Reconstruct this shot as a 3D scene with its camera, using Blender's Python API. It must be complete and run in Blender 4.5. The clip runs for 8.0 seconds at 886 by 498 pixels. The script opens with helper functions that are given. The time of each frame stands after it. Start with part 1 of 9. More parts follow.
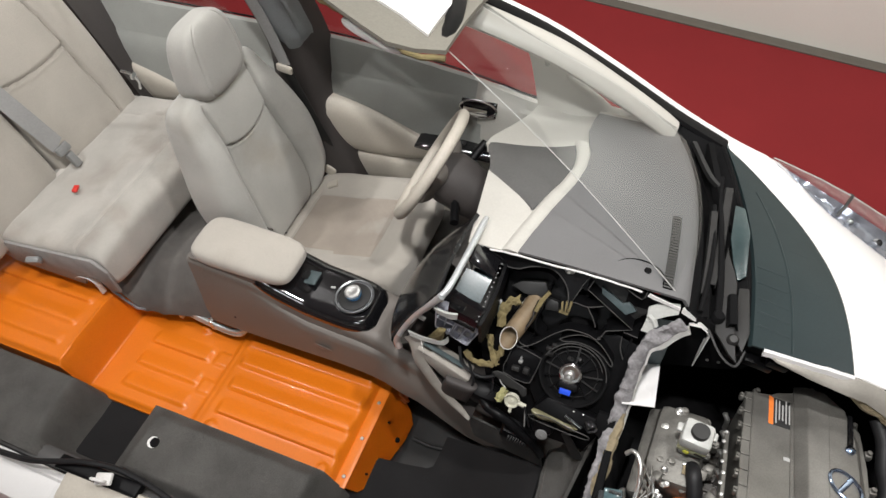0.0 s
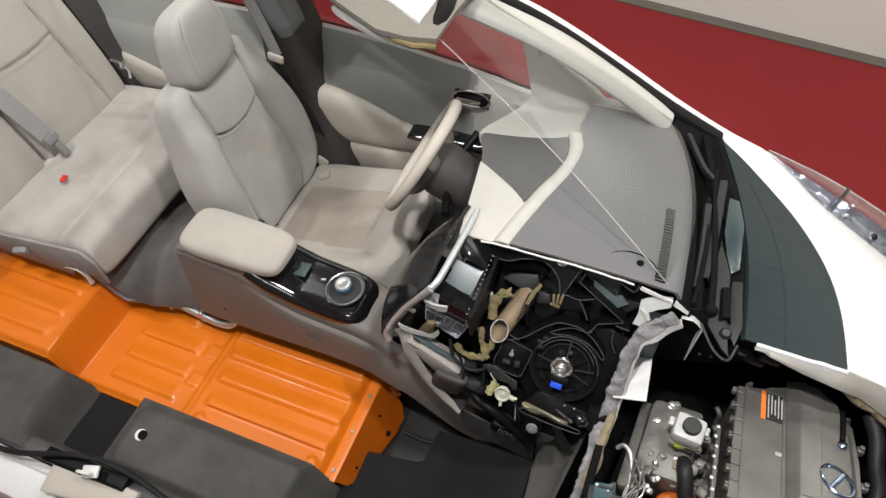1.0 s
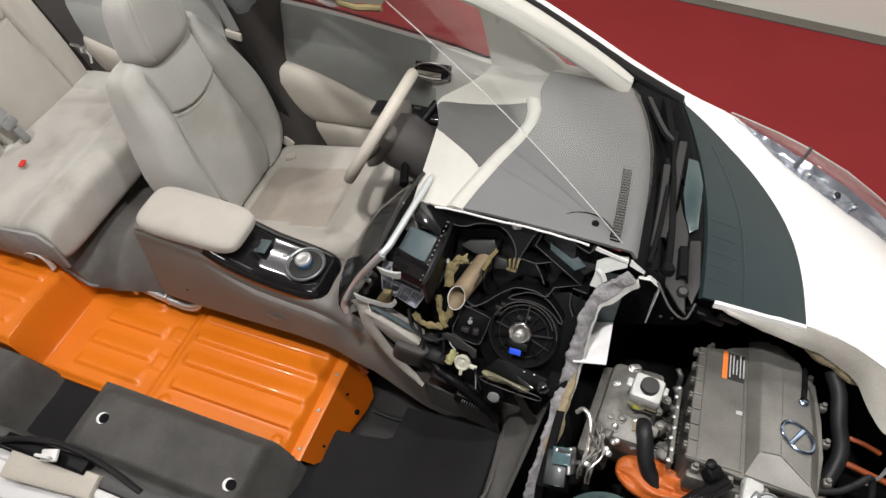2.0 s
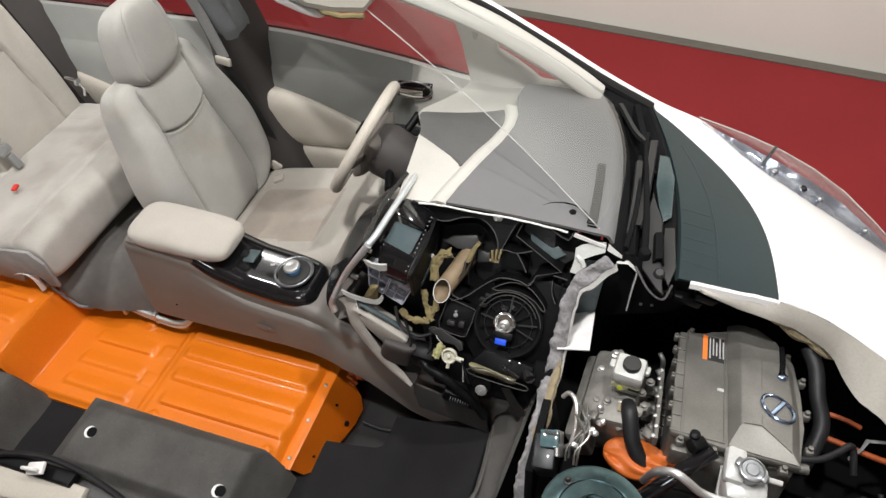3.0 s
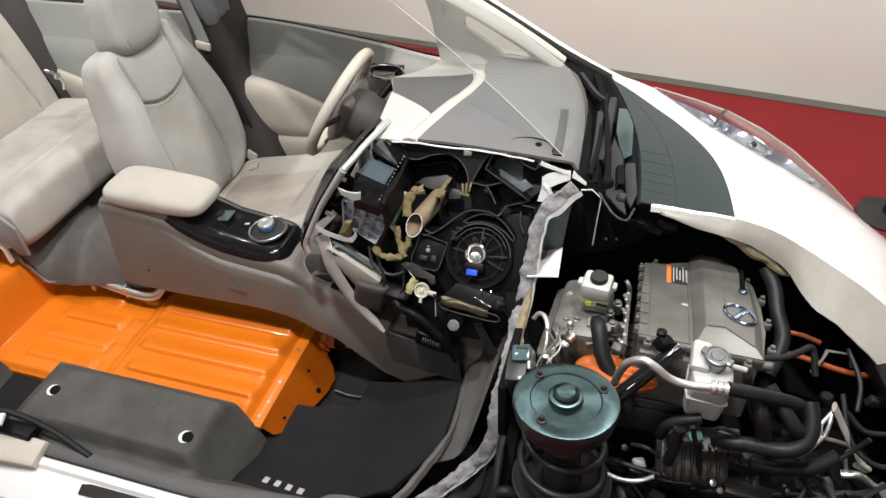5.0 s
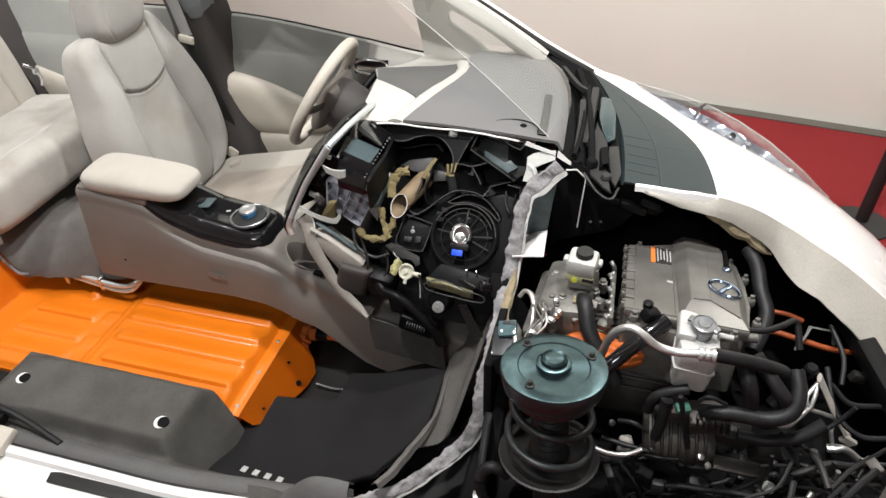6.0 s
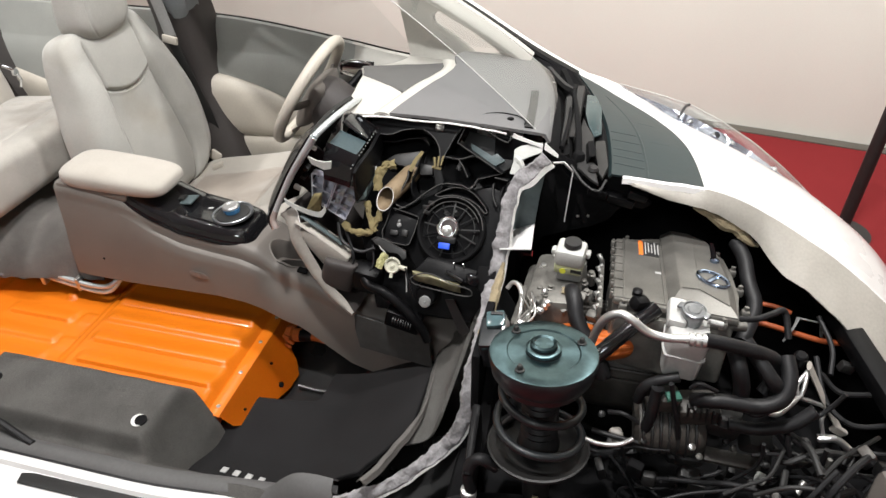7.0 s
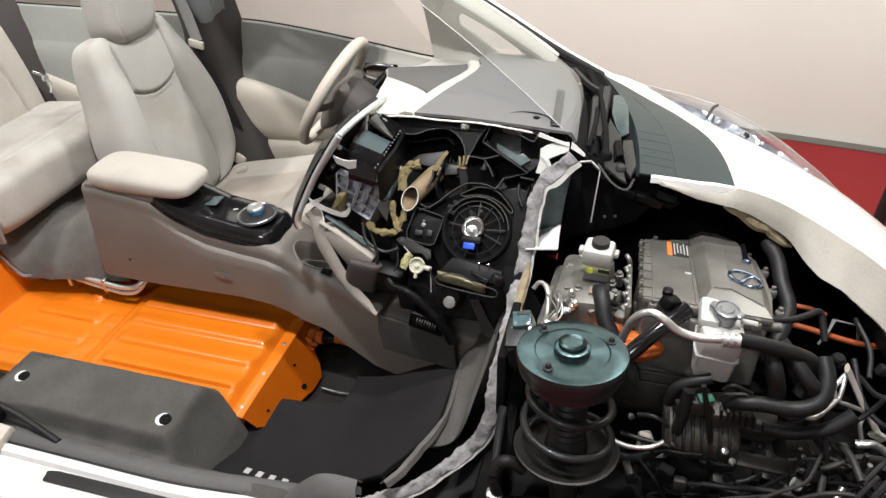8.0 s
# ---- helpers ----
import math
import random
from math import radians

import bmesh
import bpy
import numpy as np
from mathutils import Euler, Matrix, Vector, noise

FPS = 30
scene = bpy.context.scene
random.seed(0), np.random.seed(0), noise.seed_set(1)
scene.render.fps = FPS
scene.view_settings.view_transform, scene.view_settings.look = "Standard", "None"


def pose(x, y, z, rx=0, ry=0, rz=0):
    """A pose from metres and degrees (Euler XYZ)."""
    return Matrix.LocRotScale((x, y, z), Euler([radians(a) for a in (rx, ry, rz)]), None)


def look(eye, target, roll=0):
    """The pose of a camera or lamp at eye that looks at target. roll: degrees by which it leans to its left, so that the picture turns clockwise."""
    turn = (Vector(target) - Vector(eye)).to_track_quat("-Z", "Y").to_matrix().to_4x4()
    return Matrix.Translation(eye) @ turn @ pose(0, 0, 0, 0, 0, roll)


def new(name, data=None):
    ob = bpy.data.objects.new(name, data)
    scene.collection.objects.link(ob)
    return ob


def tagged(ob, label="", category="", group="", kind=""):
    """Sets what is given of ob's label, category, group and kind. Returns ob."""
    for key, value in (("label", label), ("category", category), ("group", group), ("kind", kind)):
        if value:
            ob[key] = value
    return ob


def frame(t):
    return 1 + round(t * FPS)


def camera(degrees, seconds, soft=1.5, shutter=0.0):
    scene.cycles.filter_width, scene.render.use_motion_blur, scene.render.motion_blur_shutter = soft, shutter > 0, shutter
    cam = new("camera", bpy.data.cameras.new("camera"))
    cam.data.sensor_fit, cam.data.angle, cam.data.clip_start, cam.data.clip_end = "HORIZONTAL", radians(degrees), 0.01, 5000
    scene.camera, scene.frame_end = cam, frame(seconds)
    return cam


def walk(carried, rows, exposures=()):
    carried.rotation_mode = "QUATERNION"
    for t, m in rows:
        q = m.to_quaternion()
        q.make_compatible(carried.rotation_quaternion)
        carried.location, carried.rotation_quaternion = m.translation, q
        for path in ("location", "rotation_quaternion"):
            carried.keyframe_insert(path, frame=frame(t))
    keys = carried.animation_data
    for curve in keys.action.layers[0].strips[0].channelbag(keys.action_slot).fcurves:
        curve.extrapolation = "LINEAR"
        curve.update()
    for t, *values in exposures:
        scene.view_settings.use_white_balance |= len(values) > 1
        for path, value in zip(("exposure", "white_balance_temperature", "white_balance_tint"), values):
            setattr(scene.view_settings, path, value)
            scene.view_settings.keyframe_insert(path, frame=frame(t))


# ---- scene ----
cam = camera(67.4, 8.0)
PATH = [
    (0, (-0.246, -0.883, 2.278), (-0.796, 0.214, 0.699), -6.2),
    (0.5, (-0.25, -0.874, 2.267), (-0.806, 0.217, 0.686), -6.3),
    (1, (-0.234, -0.87, 2.256), (-0.772, 0.217, 0.666), -5.7),
    (1.5, (-0.188, -0.848, 2.214), (-0.719, 0.22, 0.608), -6.0),
    (2.8, (-0.053, -0.991, 2.132), (-0.595, 0.197, 0.617), -7.6),
    (3, (-0.061, -1.022, 2.116), (-0.598, 0.205, 0.63), -6.6),
    (3.5, (-0.051, -1.091, 2.032), (-0.585, 0.194, 0.596), -5.3),
    (4, (-0.02, -1.178, 1.969), (-0.548, 0.148, 0.569), -4.9),
    (4.5, (0.015, -1.253, 1.933), (-0.501, 0.12, 0.573), -4.7),
    (6, (0.014, -1.393, 1.781), (-0.431, 0.099, 0.525), -2.0),
    (6.5, (0.026, -1.41, 1.745), (-0.397, 0.115, 0.521), -1.5),
    (7, (0.011, -1.426, 1.709), (-0.394, 0.12, 0.506), -0.8),
    (7.5, (0.007, -1.43, 1.68), (-0.407, 0.126, 0.493), -0.9),
    (8, (-0.002, -1.432, 1.679), (-0.468, 0.116, 0.502), -1.9),
]
walk(cam, [(t, look(eye, at, roll)) for t, eye, at, roll in PATH],
     exposures=((0, 0.04), (1.7, 0.07), (3.5, 0.27), (5.0, 0.40), (6.5, 0.55), (8, 0.60)))

# ---- world, lamps ----
world = bpy.data.worlds.new("world")
scene.world = world
world.use_nodes = True
world.node_tree.nodes["Background"].inputs[0].default_value = (0.9, 0.93, 1.0, 1)
world.node_tree.nodes["Background"].inputs[1].default_value = 0.11


def ceiling_lamp(at, target, size, watts, tint):
    data = bpy.data.lights.new("ceiling_lamp", "AREA")
    data.shape, data.size, data.energy, data.color = "DISK", size, watts, tint
    ob = new("ceiling_lamp", data)
    ob.matrix_world = look(at, target)
    return ob


WARM, COOL = (1.0, 0.98, 0.962), (0.92, 0.97, 1.0)
ceiling_lamp((-0.45, -0.70, 3.7), (-0.8, 0.1, 0.4), 0.14, 62, WARM)
ceiling_lamp((-2.7, -0.45, 3.7), (-1.6, 0.0, 0.4), 0.14, 31, WARM)
ceiling_lamp((0.40, 0.10, 3.7), (0.20, 0.3, 0.6), 0.14, 45, WARM)
ceiling_lamp((1.6, 1.5, 3.7), (1.6, 3.5, 2.3), 0.30, 80, WARM)
ceiling_lamp((-2.0, 1.5, 3.7), (-2.0, 3.5, 2.3), 0.30, 80, WARM)
ceiling_lamp((-0.4, -3.6, 3.9), (-0.4, -1.0, 0.3), 0.9, 34, COOL)


# ---- materials ----
def shade(name, colour, rough=0.5, metal=0.0, vary=0.12, scale=6.0, bump=0.0, bscale=200.0, coat=0.0, spec=0.5,
          fine=0.06, fscale=150.0, stain=None, piece=0.0, rvary=0.1, sheen=0.0, bdist=0.002):
    m = bpy.data.materials.new(name)
    m.use_nodes = True
    nt = m.node_tree
    b = nt.nodes["Principled BSDF"]
    link = nt.links.new
    tc = nt.nodes.new("ShaderNodeTexCoord")
    big = nt.nodes.new("ShaderNodeTexNoise")
    big.inputs["Scale"].default_value, big.inputs["Detail"].default_value = scale, 4
    link(tc.outputs["Object"], big.inputs["Vector"])
    small = nt.nodes.new("ShaderNodeTexNoise")
    small.inputs["Scale"].default_value, small.inputs["Detail"].default_value = fscale, 3
    link(tc.outputs["Object"], small.inputs["Vector"])
    ramp = nt.nodes.new("ShaderNodeMapRange")
    ramp.inputs["From Min"].default_value, ramp.inputs["From Max"].default_value = 0.3, 0.7
    ramp.inputs["To Min"].default_value, ramp.inputs["To Max"].default_value = 1 - vary, 1 + vary
    link(big.outputs["Fac"], ramp.inputs["Value"])
    ramp2 = nt.nodes.new("ShaderNodeMapRange")
    ramp2.inputs["From Min"].default_value, ramp2.inputs["From Max"].default_value = 0.3, 0.7
    ramp2.inputs["To Min"].default_value, ramp2.inputs["To Max"].default_value = 1 - fine, 1 + fine
    link(small.outputs["Fac"], ramp2.inputs["Value"])
    mul = nt.nodes.new("ShaderNodeMath")
    mul.operation = "MULTIPLY"
    link(ramp.outputs["Result"], mul.inputs[0]), link(ramp2.outputs["Result"], mul.inputs[1])
    base = nt.nodes.new("ShaderNodeRGB")
    base.outputs[0].default_value = (*colour, 1)
    src = base.outputs[0]
    if stain:
        sn = nt.nodes.new("ShaderNodeTexNoise")
        sn.inputs["Scale"].default_value, sn.inputs["Detail"].default_value = stain[1], 5
        link(tc.outputs["Object"], sn.inputs["Vector"])
        sr = nt.nodes.new("ShaderNodeMapRange")
        sr.inputs["From Min"].default_value, sr.inputs["From Max"].default_value = stain[2], stain[2] + 0.15
        link(sn.outputs["Fac"], sr.inputs["Value"])
        mx = nt.nodes.new("ShaderNodeMix")
        mx.data_type = "RGBA"
        link(sr.outputs["Result"], mx.inputs[0])
        link(src, mx.inputs[6])
        mx.inputs[7].default_value = (*stain[0], 1)
        src = mx.outputs[2]
    vm = nt.nodes.new("ShaderNodeVectorMath")
    vm.operation = "SCALE"
    link(src, vm.inputs[0]), link(mul.outputs[0], vm.inputs["Scale"])
    link(vm.outputs[0], b.inputs["Base Color"])
    rr = nt.nodes.new("ShaderNodeMapRange")
    rr.inputs["To Min"].default_value, rr.inputs["To Max"].default_value = max(0.02, rough - rvary), min(1, rough + rvary)
    link(big.outputs["Fac"], rr.inputs["Value"])
    link(rr.outputs["Result"], b.inputs["Roughness"])
    b.inputs["Metallic"].default_value = metal
    b.inputs["Specular IOR Level"].default_value = spec
    if coat:
        b.inputs["Coat Weight"].default_value, b.inputs["Coat Roughness"].default_value = coat, 0.06
    if sheen:
        b.inputs["Sheen Weight"].default_value, b.inputs["Sheen Roughness"].default_value = sheen, 0.5
    if bump:
        bn = nt.nodes.new("ShaderNodeTexNoise")
        bn.inputs["Scale"].default_value, bn.inputs["Detail"].default_value = bscale, 4
        link(tc.outputs["Object"], bn.inputs["Vector"])
        bu = nt.nodes.new("ShaderNodeBump")
        bu.inputs["Strength"].default_value, bu.inputs["Distance"].default_value = bump, bdist
        link(bn.outputs["Fac"], bu.inputs["Height"])
        link(bu.outputs[0], b.inputs["Normal"])
    return m


def clear(name, tint, gloss=0.06, rough=0.02):
    """A thin clear sheet: it lets light straight through and mirrors a little of it."""
    m = bpy.data.materials.new(name)
    m.use_nodes = True
    nt = m.node_tree
    nt.nodes.remove(nt.nodes["Principled BSDF"])
    out = nt.nodes["Material Output"]
    t = nt.nodes.new("ShaderNodeBsdfTransparent")
    t.inputs[0].default_value = (*tint, 1)
    g = nt.nodes.new("ShaderNodeBsdfGlossy")
    g.inputs["Roughness"].default_value = rough
    lw = nt.nodes.new("ShaderNodeLayerWeight")
    lw.inputs[0].default_value = 0.5
    pw = nt.nodes.new("ShaderNodeMath")
    pw.operation, pw.inputs[1].default_value = "POWER", 4.0
    nt.links.new(lw.outputs["Facing"], pw.inputs[0])
    f = nt.nodes.new("ShaderNodeMath")
    f.operation, f.inputs[1].default_value, f.inputs[2].default_value = "MULTIPLY_ADD", 0.7, gloss
    nt.links.new(pw.outputs[0], f.inputs[0])
    mx = nt.nodes.new("ShaderNodeMixShader")
    nt.links.new(f.outputs[0], mx.inputs[0])
    nt.links.new(t.outputs[0], mx.inputs[1]), nt.links.new(g.outputs[0], mx.inputs[2])
    nt.links.new(mx.outputs[0], out.inputs[0])
    return m


FABRIC = shade("seat_cloth", (0.435, 0.405, 0.36), 0.92, vary=0.08, scale=5, bump=0.35, bscale=900, fine=0.1, fscale=500, sheen=0.3,
               stain=((0.37, 0.34, 0.30), 5.0, 0.56), spec=0.2)
FABRIC_WORN = shade("worn_cloth", (0.34, 0.295, 0.25), 0.95, vary=0.14, scale=7, bump=0.4, bscale=800, fine=0.12, fscale=400, sheen=0.4, spec=0.2,
                    stain=((0.41, 0.38, 0.34), 6.0, 0.55))
FABRIC_SOILED = shade("soiled_cloth", (0.42, 0.40, 0.365), 0.94, vary=0.14, scale=6, bump=0.4, bscale=850, fine=0.12, fscale=450, sheen=0.3, spec=0.2,
                      stain=((0.345, 0.315, 0.28), 4.5, 0.52))
FABRIC_COOL = shade("panel_cloth", (0.425, 0.418, 0.388), 0.92, vary=0.10, scale=5, bump=0.35, bscale=900, fine=0.12, fscale=500, sheen=0.3, spec=0.2,
                    stain=((0.37, 0.345, 0.30), 4.0, 0.58))
FABRIC_EDGE = shade("cushion_side_cloth", (0.30, 0.29, 0.28), 0.95, vary=0.15, scale=14, bump=0.5, bscale=500, spec=0.2)
BEIGE = shade("beige_trim", (0.52, 0.48, 0.415), 0.6, vary=0.05, bump=0.15, bscale=700, fine=0.04)
IVORY = shade("ivory_trim", (0.50, 0.485, 0.445), 0.5, vary=0.04, bump=0.03, bscale=500, fine=0.03)
CONSOLE = shade("console_plastic", (0.160, 0.143, 0.128), 0.55, vary=0.1, bump=0.25, bscale=900, fine=0.08, fscale=600)
SCUFF = shade("scuffed_plastic", (0.20, 0.186, 0.172), 0.7, vary=0.3, scale=60)
# door cloth with the shade below the roof put into its grey-green
DOORCLOTH_SHADED = shade("shaded_door_cloth", (0.31, 0.318, 0.298), 0.9, vary=0.10, scale=5, bump=0.3, bscale=800, fine=0.1, fscale=500, sheen=0.3, spec=0.2)
SMOKED = shade("smoked_face", (0.010, 0.010, 0.011), 0.16, vary=0.05, spec=0.3, rvary=0.04)
PILLAR = shade("dark_trim", (0.046, 0.040, 0.038), 0.65, vary=0.12, bump=0.2, bscale=800)
PILLAR_LT = shade("olive_lining", (0.20, 0.19, 0.16), 0.8, vary=0.06, bump=0.2, bscale=500)
PILLAR_UP = shade("blue_grey_trim", (0.20, 0.215, 0.225), 0.6, vary=0.08, bump=0.15, bscale=800)
DASH = shade("dash_skin", (0.150, 0.149, 0.150), 0.72, vary=0.06, bump=0.4, bscale=650, fine=0.08, fscale=500)
DASH_DARK = shade("dark_dash_skin", (0.10, 0.098, 0.095), 0.72, vary=0.06, bump=0.4, bscale=650)
CARPET = shade("grey_carpet", (0.112, 0.108, 0.102), 0.97, vary=0.18, scale=9, bump=0.9, bscale=700, fine=0.35, fscale=600, spec=0.1, bdist=0.004)
TUNNEL = shade("tunnel_carpet", (0.165, 0.155, 0.145), 0.97, vary=0.2, scale=9, bump=0.9, bscale=700, fine=0.3, fscale=600, spec=0.1, bdist=0.004)
MAT = shade("black_mat", (0.017, 0.0165, 0.017), 0.95, vary=0.15, bump=0.7, bscale=900, fine=0.3, fscale=700, spec=0.15)
ORANGE = shade("orange_paint", (0.73, 0.180, 0.0085), 0.33, vary=0.06, scale=3, coat=0.35, bump=0.05, bscale=60, fine=0.03,
               stain=((0.64, 0.15, 0.012), 7.0, 0.66))
ORANGE_RUBBER = shade("orange_rubber", (0.540, 0.128, 0.022), 0.5, vary=0.1)
# orange rubber darkened to hold the shade over the front cables
CABLE_SHADED = shade("shaded_orange_sheath", (0.30, 0.062, 0.014), 0.55, vary=0.2, scale=30)
GLOSS = shade("gloss_black", (0.008, 0.008, 0.009), 0.08, vary=0.05, coat=0.8, rvary=0.03)
BLACK = shade("black_plastic", (0.0045, 0.0045, 0.0050), 0.42, vary=0.3, scale=12, bump=0.2, bscale=300, fine=0.15, spec=0.14)
BLACK_SOFT = shade("dull_black", (0.0055, 0.0055, 0.006), 0.85, vary=0.3, scale=10, bump=0.3, bscale=200, spec=0.14)
BLACK_MID = shade("charcoal_plastic", (0.015, 0.0148, 0.0145), 0.5, vary=0.2, scale=15, bump=0.2, bscale=300)
RUBBER = shade("black_rubber", (0.013, 0.013, 0.014), 0.48, vary=0.3, scale=20, bump=0.25, bscale=220, spec=0.3)
WHITE = shade("white_paint", (0.83, 0.82, 0.81), 0.3, vary=0.02, scale=2, coat=0.7, fine=0.01)
RAW_WHITE = shade("white_cut_edge", (0.78, 0.77, 0.75), 0.5, vary=0.08, scale=20)
COWLGREY = shade("weathered_cowl", (0.017, 0.0168, 0.0165), 0.6, vary=0.2, scale=20, bump=0.3, bscale=400)
LIDTEAL = shade("teal_lid", (0.040, 0.062, 0.064), 0.25, vary=0.12, scale=12)
HOOD_DARK = shade("dark_hood_skin", (0.019, 0.030, 0.032), 0.32, vary=0.15, scale=4, spec=0.25, bump=0.1, bscale=40)
PAN = shade("floor_pan_paint", (0.022, 0.022, 0.022), 0.3, vary=0.25, scale=8, bump=0.2, bscale=80, coat=0.2)
ALU = shade("cast_aluminium", (0.185, 0.179, 0.163), 0.5, metal=0.55, vary=0.16, scale=14, bump=0.16, bscale=520, fine=0.10, fscale=300)
ALU_DULL = shade("dull_aluminium", (0.17, 0.165, 0.15), 0.52, metal=0.55, vary=0.25, scale=25, bump=0.5, bscale=220)
BRIGHT = shade("bright_aluminium", (0.72, 0.72, 0.71), 0.34, metal=0.85, vary=0.06, scale=30)
CHROME = shade("chrome", (0.82, 0.84, 0.86), 0.08, metal=1.0, vary=0.03, rvary=0.04)
SILVER = shade("silver_trim", (0.66, 0.70, 0.71), 0.38, metal=0.6, vary=0.05)
# silver trim tinted rosy, a reflection put into the colour
ROSY_REFLECTION = shade("rosy_reflection_trim", (0.50, 0.42, 0.39), 0.4, metal=0.5, vary=0.06)
STEEL = shade("zinc_steel", (0.55, 0.55, 0.53), 0.35, metal=0.9, vary=0.12, scale=30)
STRUT = shade("strut_paint", (0.012, 0.015, 0.017), 0.42, metal=0.1, vary=0.3, scale=14, coat=0.3, bump=0.12, bscale=60)
TEAL = shade("cut_steel_sheen", (0.098, 0.152, 0.162), 0.37, metal=1.0, vary=0.25, scale=25, bump=0.2, bscale=90)
tangent = TEAL.node_tree.nodes.new("ShaderNodeTangent")
tangent.direction_type, tangent.axis = "RADIAL", "Z"
for node in TEAL.node_tree.nodes:
    if node.type == "BSDF_PRINCIPLED":
        node.inputs["Anisotropic"].default_value = 0.8
        TEAL.node_tree.links.new(tangent.outputs[0], node.inputs["Tangent"])
FELT = shade("grey_felt", (0.27, 0.262, 0.268), 0.98, vary=0.35, scale=30, bump=0.6, bscale=200, fine=0.15, fscale=150, spec=0.1, bdist=0.004)
FOAM = shade("tan_foam", (0.33, 0.27, 0.17), 0.95, vary=0.3, scale=35, bump=0.9, bscale=240, bdist=0.005)
KHAKI = shade("khaki_foam", (0.18, 0.145, 0.066), 0.85, vary=0.25, scale=25, bump=0.5, bscale=200)
DUCT = shade("brown_duct", (0.205, 0.15, 0.09), 0.55, vary=0.15, scale=30)
MILK = shade("milky_plastic", (0.47, 0.478, 0.455), 0.35, vary=0.06, scale=20)
BOTTLE = shade("grey_white_plastic", (0.47, 0.47, 0.455), 0.3, vary=0.1, scale=12)
CAPSTEEL = shade("dull_cap_steel", (0.26, 0.27, 0.28), 0.35, metal=0.8, vary=0.2, scale=40)
LAMPBOWL = shade("lamp_bowl", (0.40, 0.42, 0.47), 0.16, metal=0.75, vary=0.08, scale=30)
CUTFACE = shade("beige_cut_paint", (0.387, 0.365, 0.326), 0.55, vary=0.08, scale=8, bump=0.1, bscale=150)
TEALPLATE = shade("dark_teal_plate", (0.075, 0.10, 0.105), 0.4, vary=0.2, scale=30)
CASTING = shade("oily_casting", (0.058, 0.053, 0.047), 0.48, metal=0.2, vary=0.3, scale=22, bump=0.4, bscale=160)
TEALBLOCK = shade("teal_plastic", (0.12, 0.165, 0.165), 0.3, vary=0.2, scale=40)
CHEEK = shade("grey_beige_inner_trim", (0.27, 0.25, 0.225), 0.6, vary=0.12, scale=14, bump=0.15, bscale=500)
TEALGLASS = shade("bluish_clear_plastic", (0.075, 0.125, 0.135), 0.12, vary=0.2, scale=60, coat=0.6)
FLUID = shade("fluid_tinted_plastic", (0.40, 0.41, 0.25), 0.3, vary=0.12, scale=30)
STAINED = shade("stained_lining", (0.20, 0.185, 0.11), 0.22, vary=0.35, scale=40, coat=0.3)
SHELLGREY = shade("pale_sawn_plastic", (0.36, 0.335, 0.30), 0.55, vary=0.1, scale=25, bump=0.1, bscale=400)
DIALWHITE = shade("cream_nylon", (0.50, 0.49, 0.40), 0.4, vary=0.08, scale=60)
YELLOWED = shade("yellowed_nylon", (0.36, 0.35, 0.17), 0.4, vary=0.2, scale=60)
EDGE_GREY = shade("sawn_plastic_edge", (0.052, 0.051, 0.049), 0.6, vary=0.2, scale=40)
SILL_GREY = shade("grey_sill_plastic", (0.095, 0.093, 0.092), 0.7, vary=0.12, scale=10, bump=0.25, bscale=600)
BADGE = shade("blue_chrome", (0.30, 0.38, 0.52), 0.14, metal=1.0, vary=0.1, scale=40)
YELLOW = shade("yellow_label", (0.72, 0.72, 0.06), 0.5, vary=0.05)
GREYPL = shade("grey_plastic", (0.231, 0.234, 0.231), 0.4, vary=0.12, scale=40)
BLUE_GLASS = shade("blue_clear_plastic", (0.10, 0.36, 0.72), 0.15, metal=0.4, vary=0.2, scale=80, coat=0.5)
BLUE = shade("blue_label", (0.02, 0.09, 0.75), 0.4, vary=0.05)
LABEL_OR = shade("orange_label", (0.85, 0.22, 0.04), 0.5, vary=0.04)
LABEL_DK = shade("dark_label", (0.03, 0.03, 0.03), 0.45, vary=0.05)
LABEL_LT = shade("pale_print", (0.42, 0.42, 0.41), 0.6, vary=0.05)
BELT = shade("seat_belt_web", (0.30, 0.30, 0.295), 0.7, vary=0.06, bump=0.3, bscale=700)
RED = shade("red_clip", (0.6, 0.03, 0.02), 0.45)
GREEN_BD = shade("green_board", (0.05, 0.16, 0.12), 0.5, vary=0.2, scale=60)
CARPET_RED = shade("red_carpet", (0.205, 0.022, 0.024), 0.97, vary=0.07, scale=1.5, bump=0.6, bscale=350, fine=0.16, fscale=300, spec=0.1, bdist=0.004)
WALL = shade("wall_paint", (0.665, 0.665, 0.605), 0.85, vary=0.03, scale=0.8, bump=0.1, bscale=120, fine=0.015)
BASE = shade("base_strip", (0.10, 0.09, 0.075), 0.6, vary=0.1)
CEIL = shade("ceiling_paint", (0.34, 0.34, 0.34), 0.9, vary=0.03, scale=1)
PLINTH = shade("plinth_paint", (0.30, 0.29, 0.28), 0.7, vary=0.05)
GLASS = clear("window_glass", (0.91, 0.925, 0.925), 0.075)
GLASS_LENS = clear("clear_lens", (0.90, 0.92, 0.94), 0.10)
SCREEN = shade("screen_glass", (0.055, 0.08, 0.088), 0.16, vary=0.05, scale=12, coat=0.2)
ACRYL = shade("smoky_acrylic", (0.52, 0.53, 0.60), 0.12, vary=0.25, scale=30, coat=0.5)


# ---- mesh helpers ----
def vec(*a):
    return Vector(a[0] if len(a) == 1 else a)


def lerp(a, b, t):
    return a + (b - a) * t


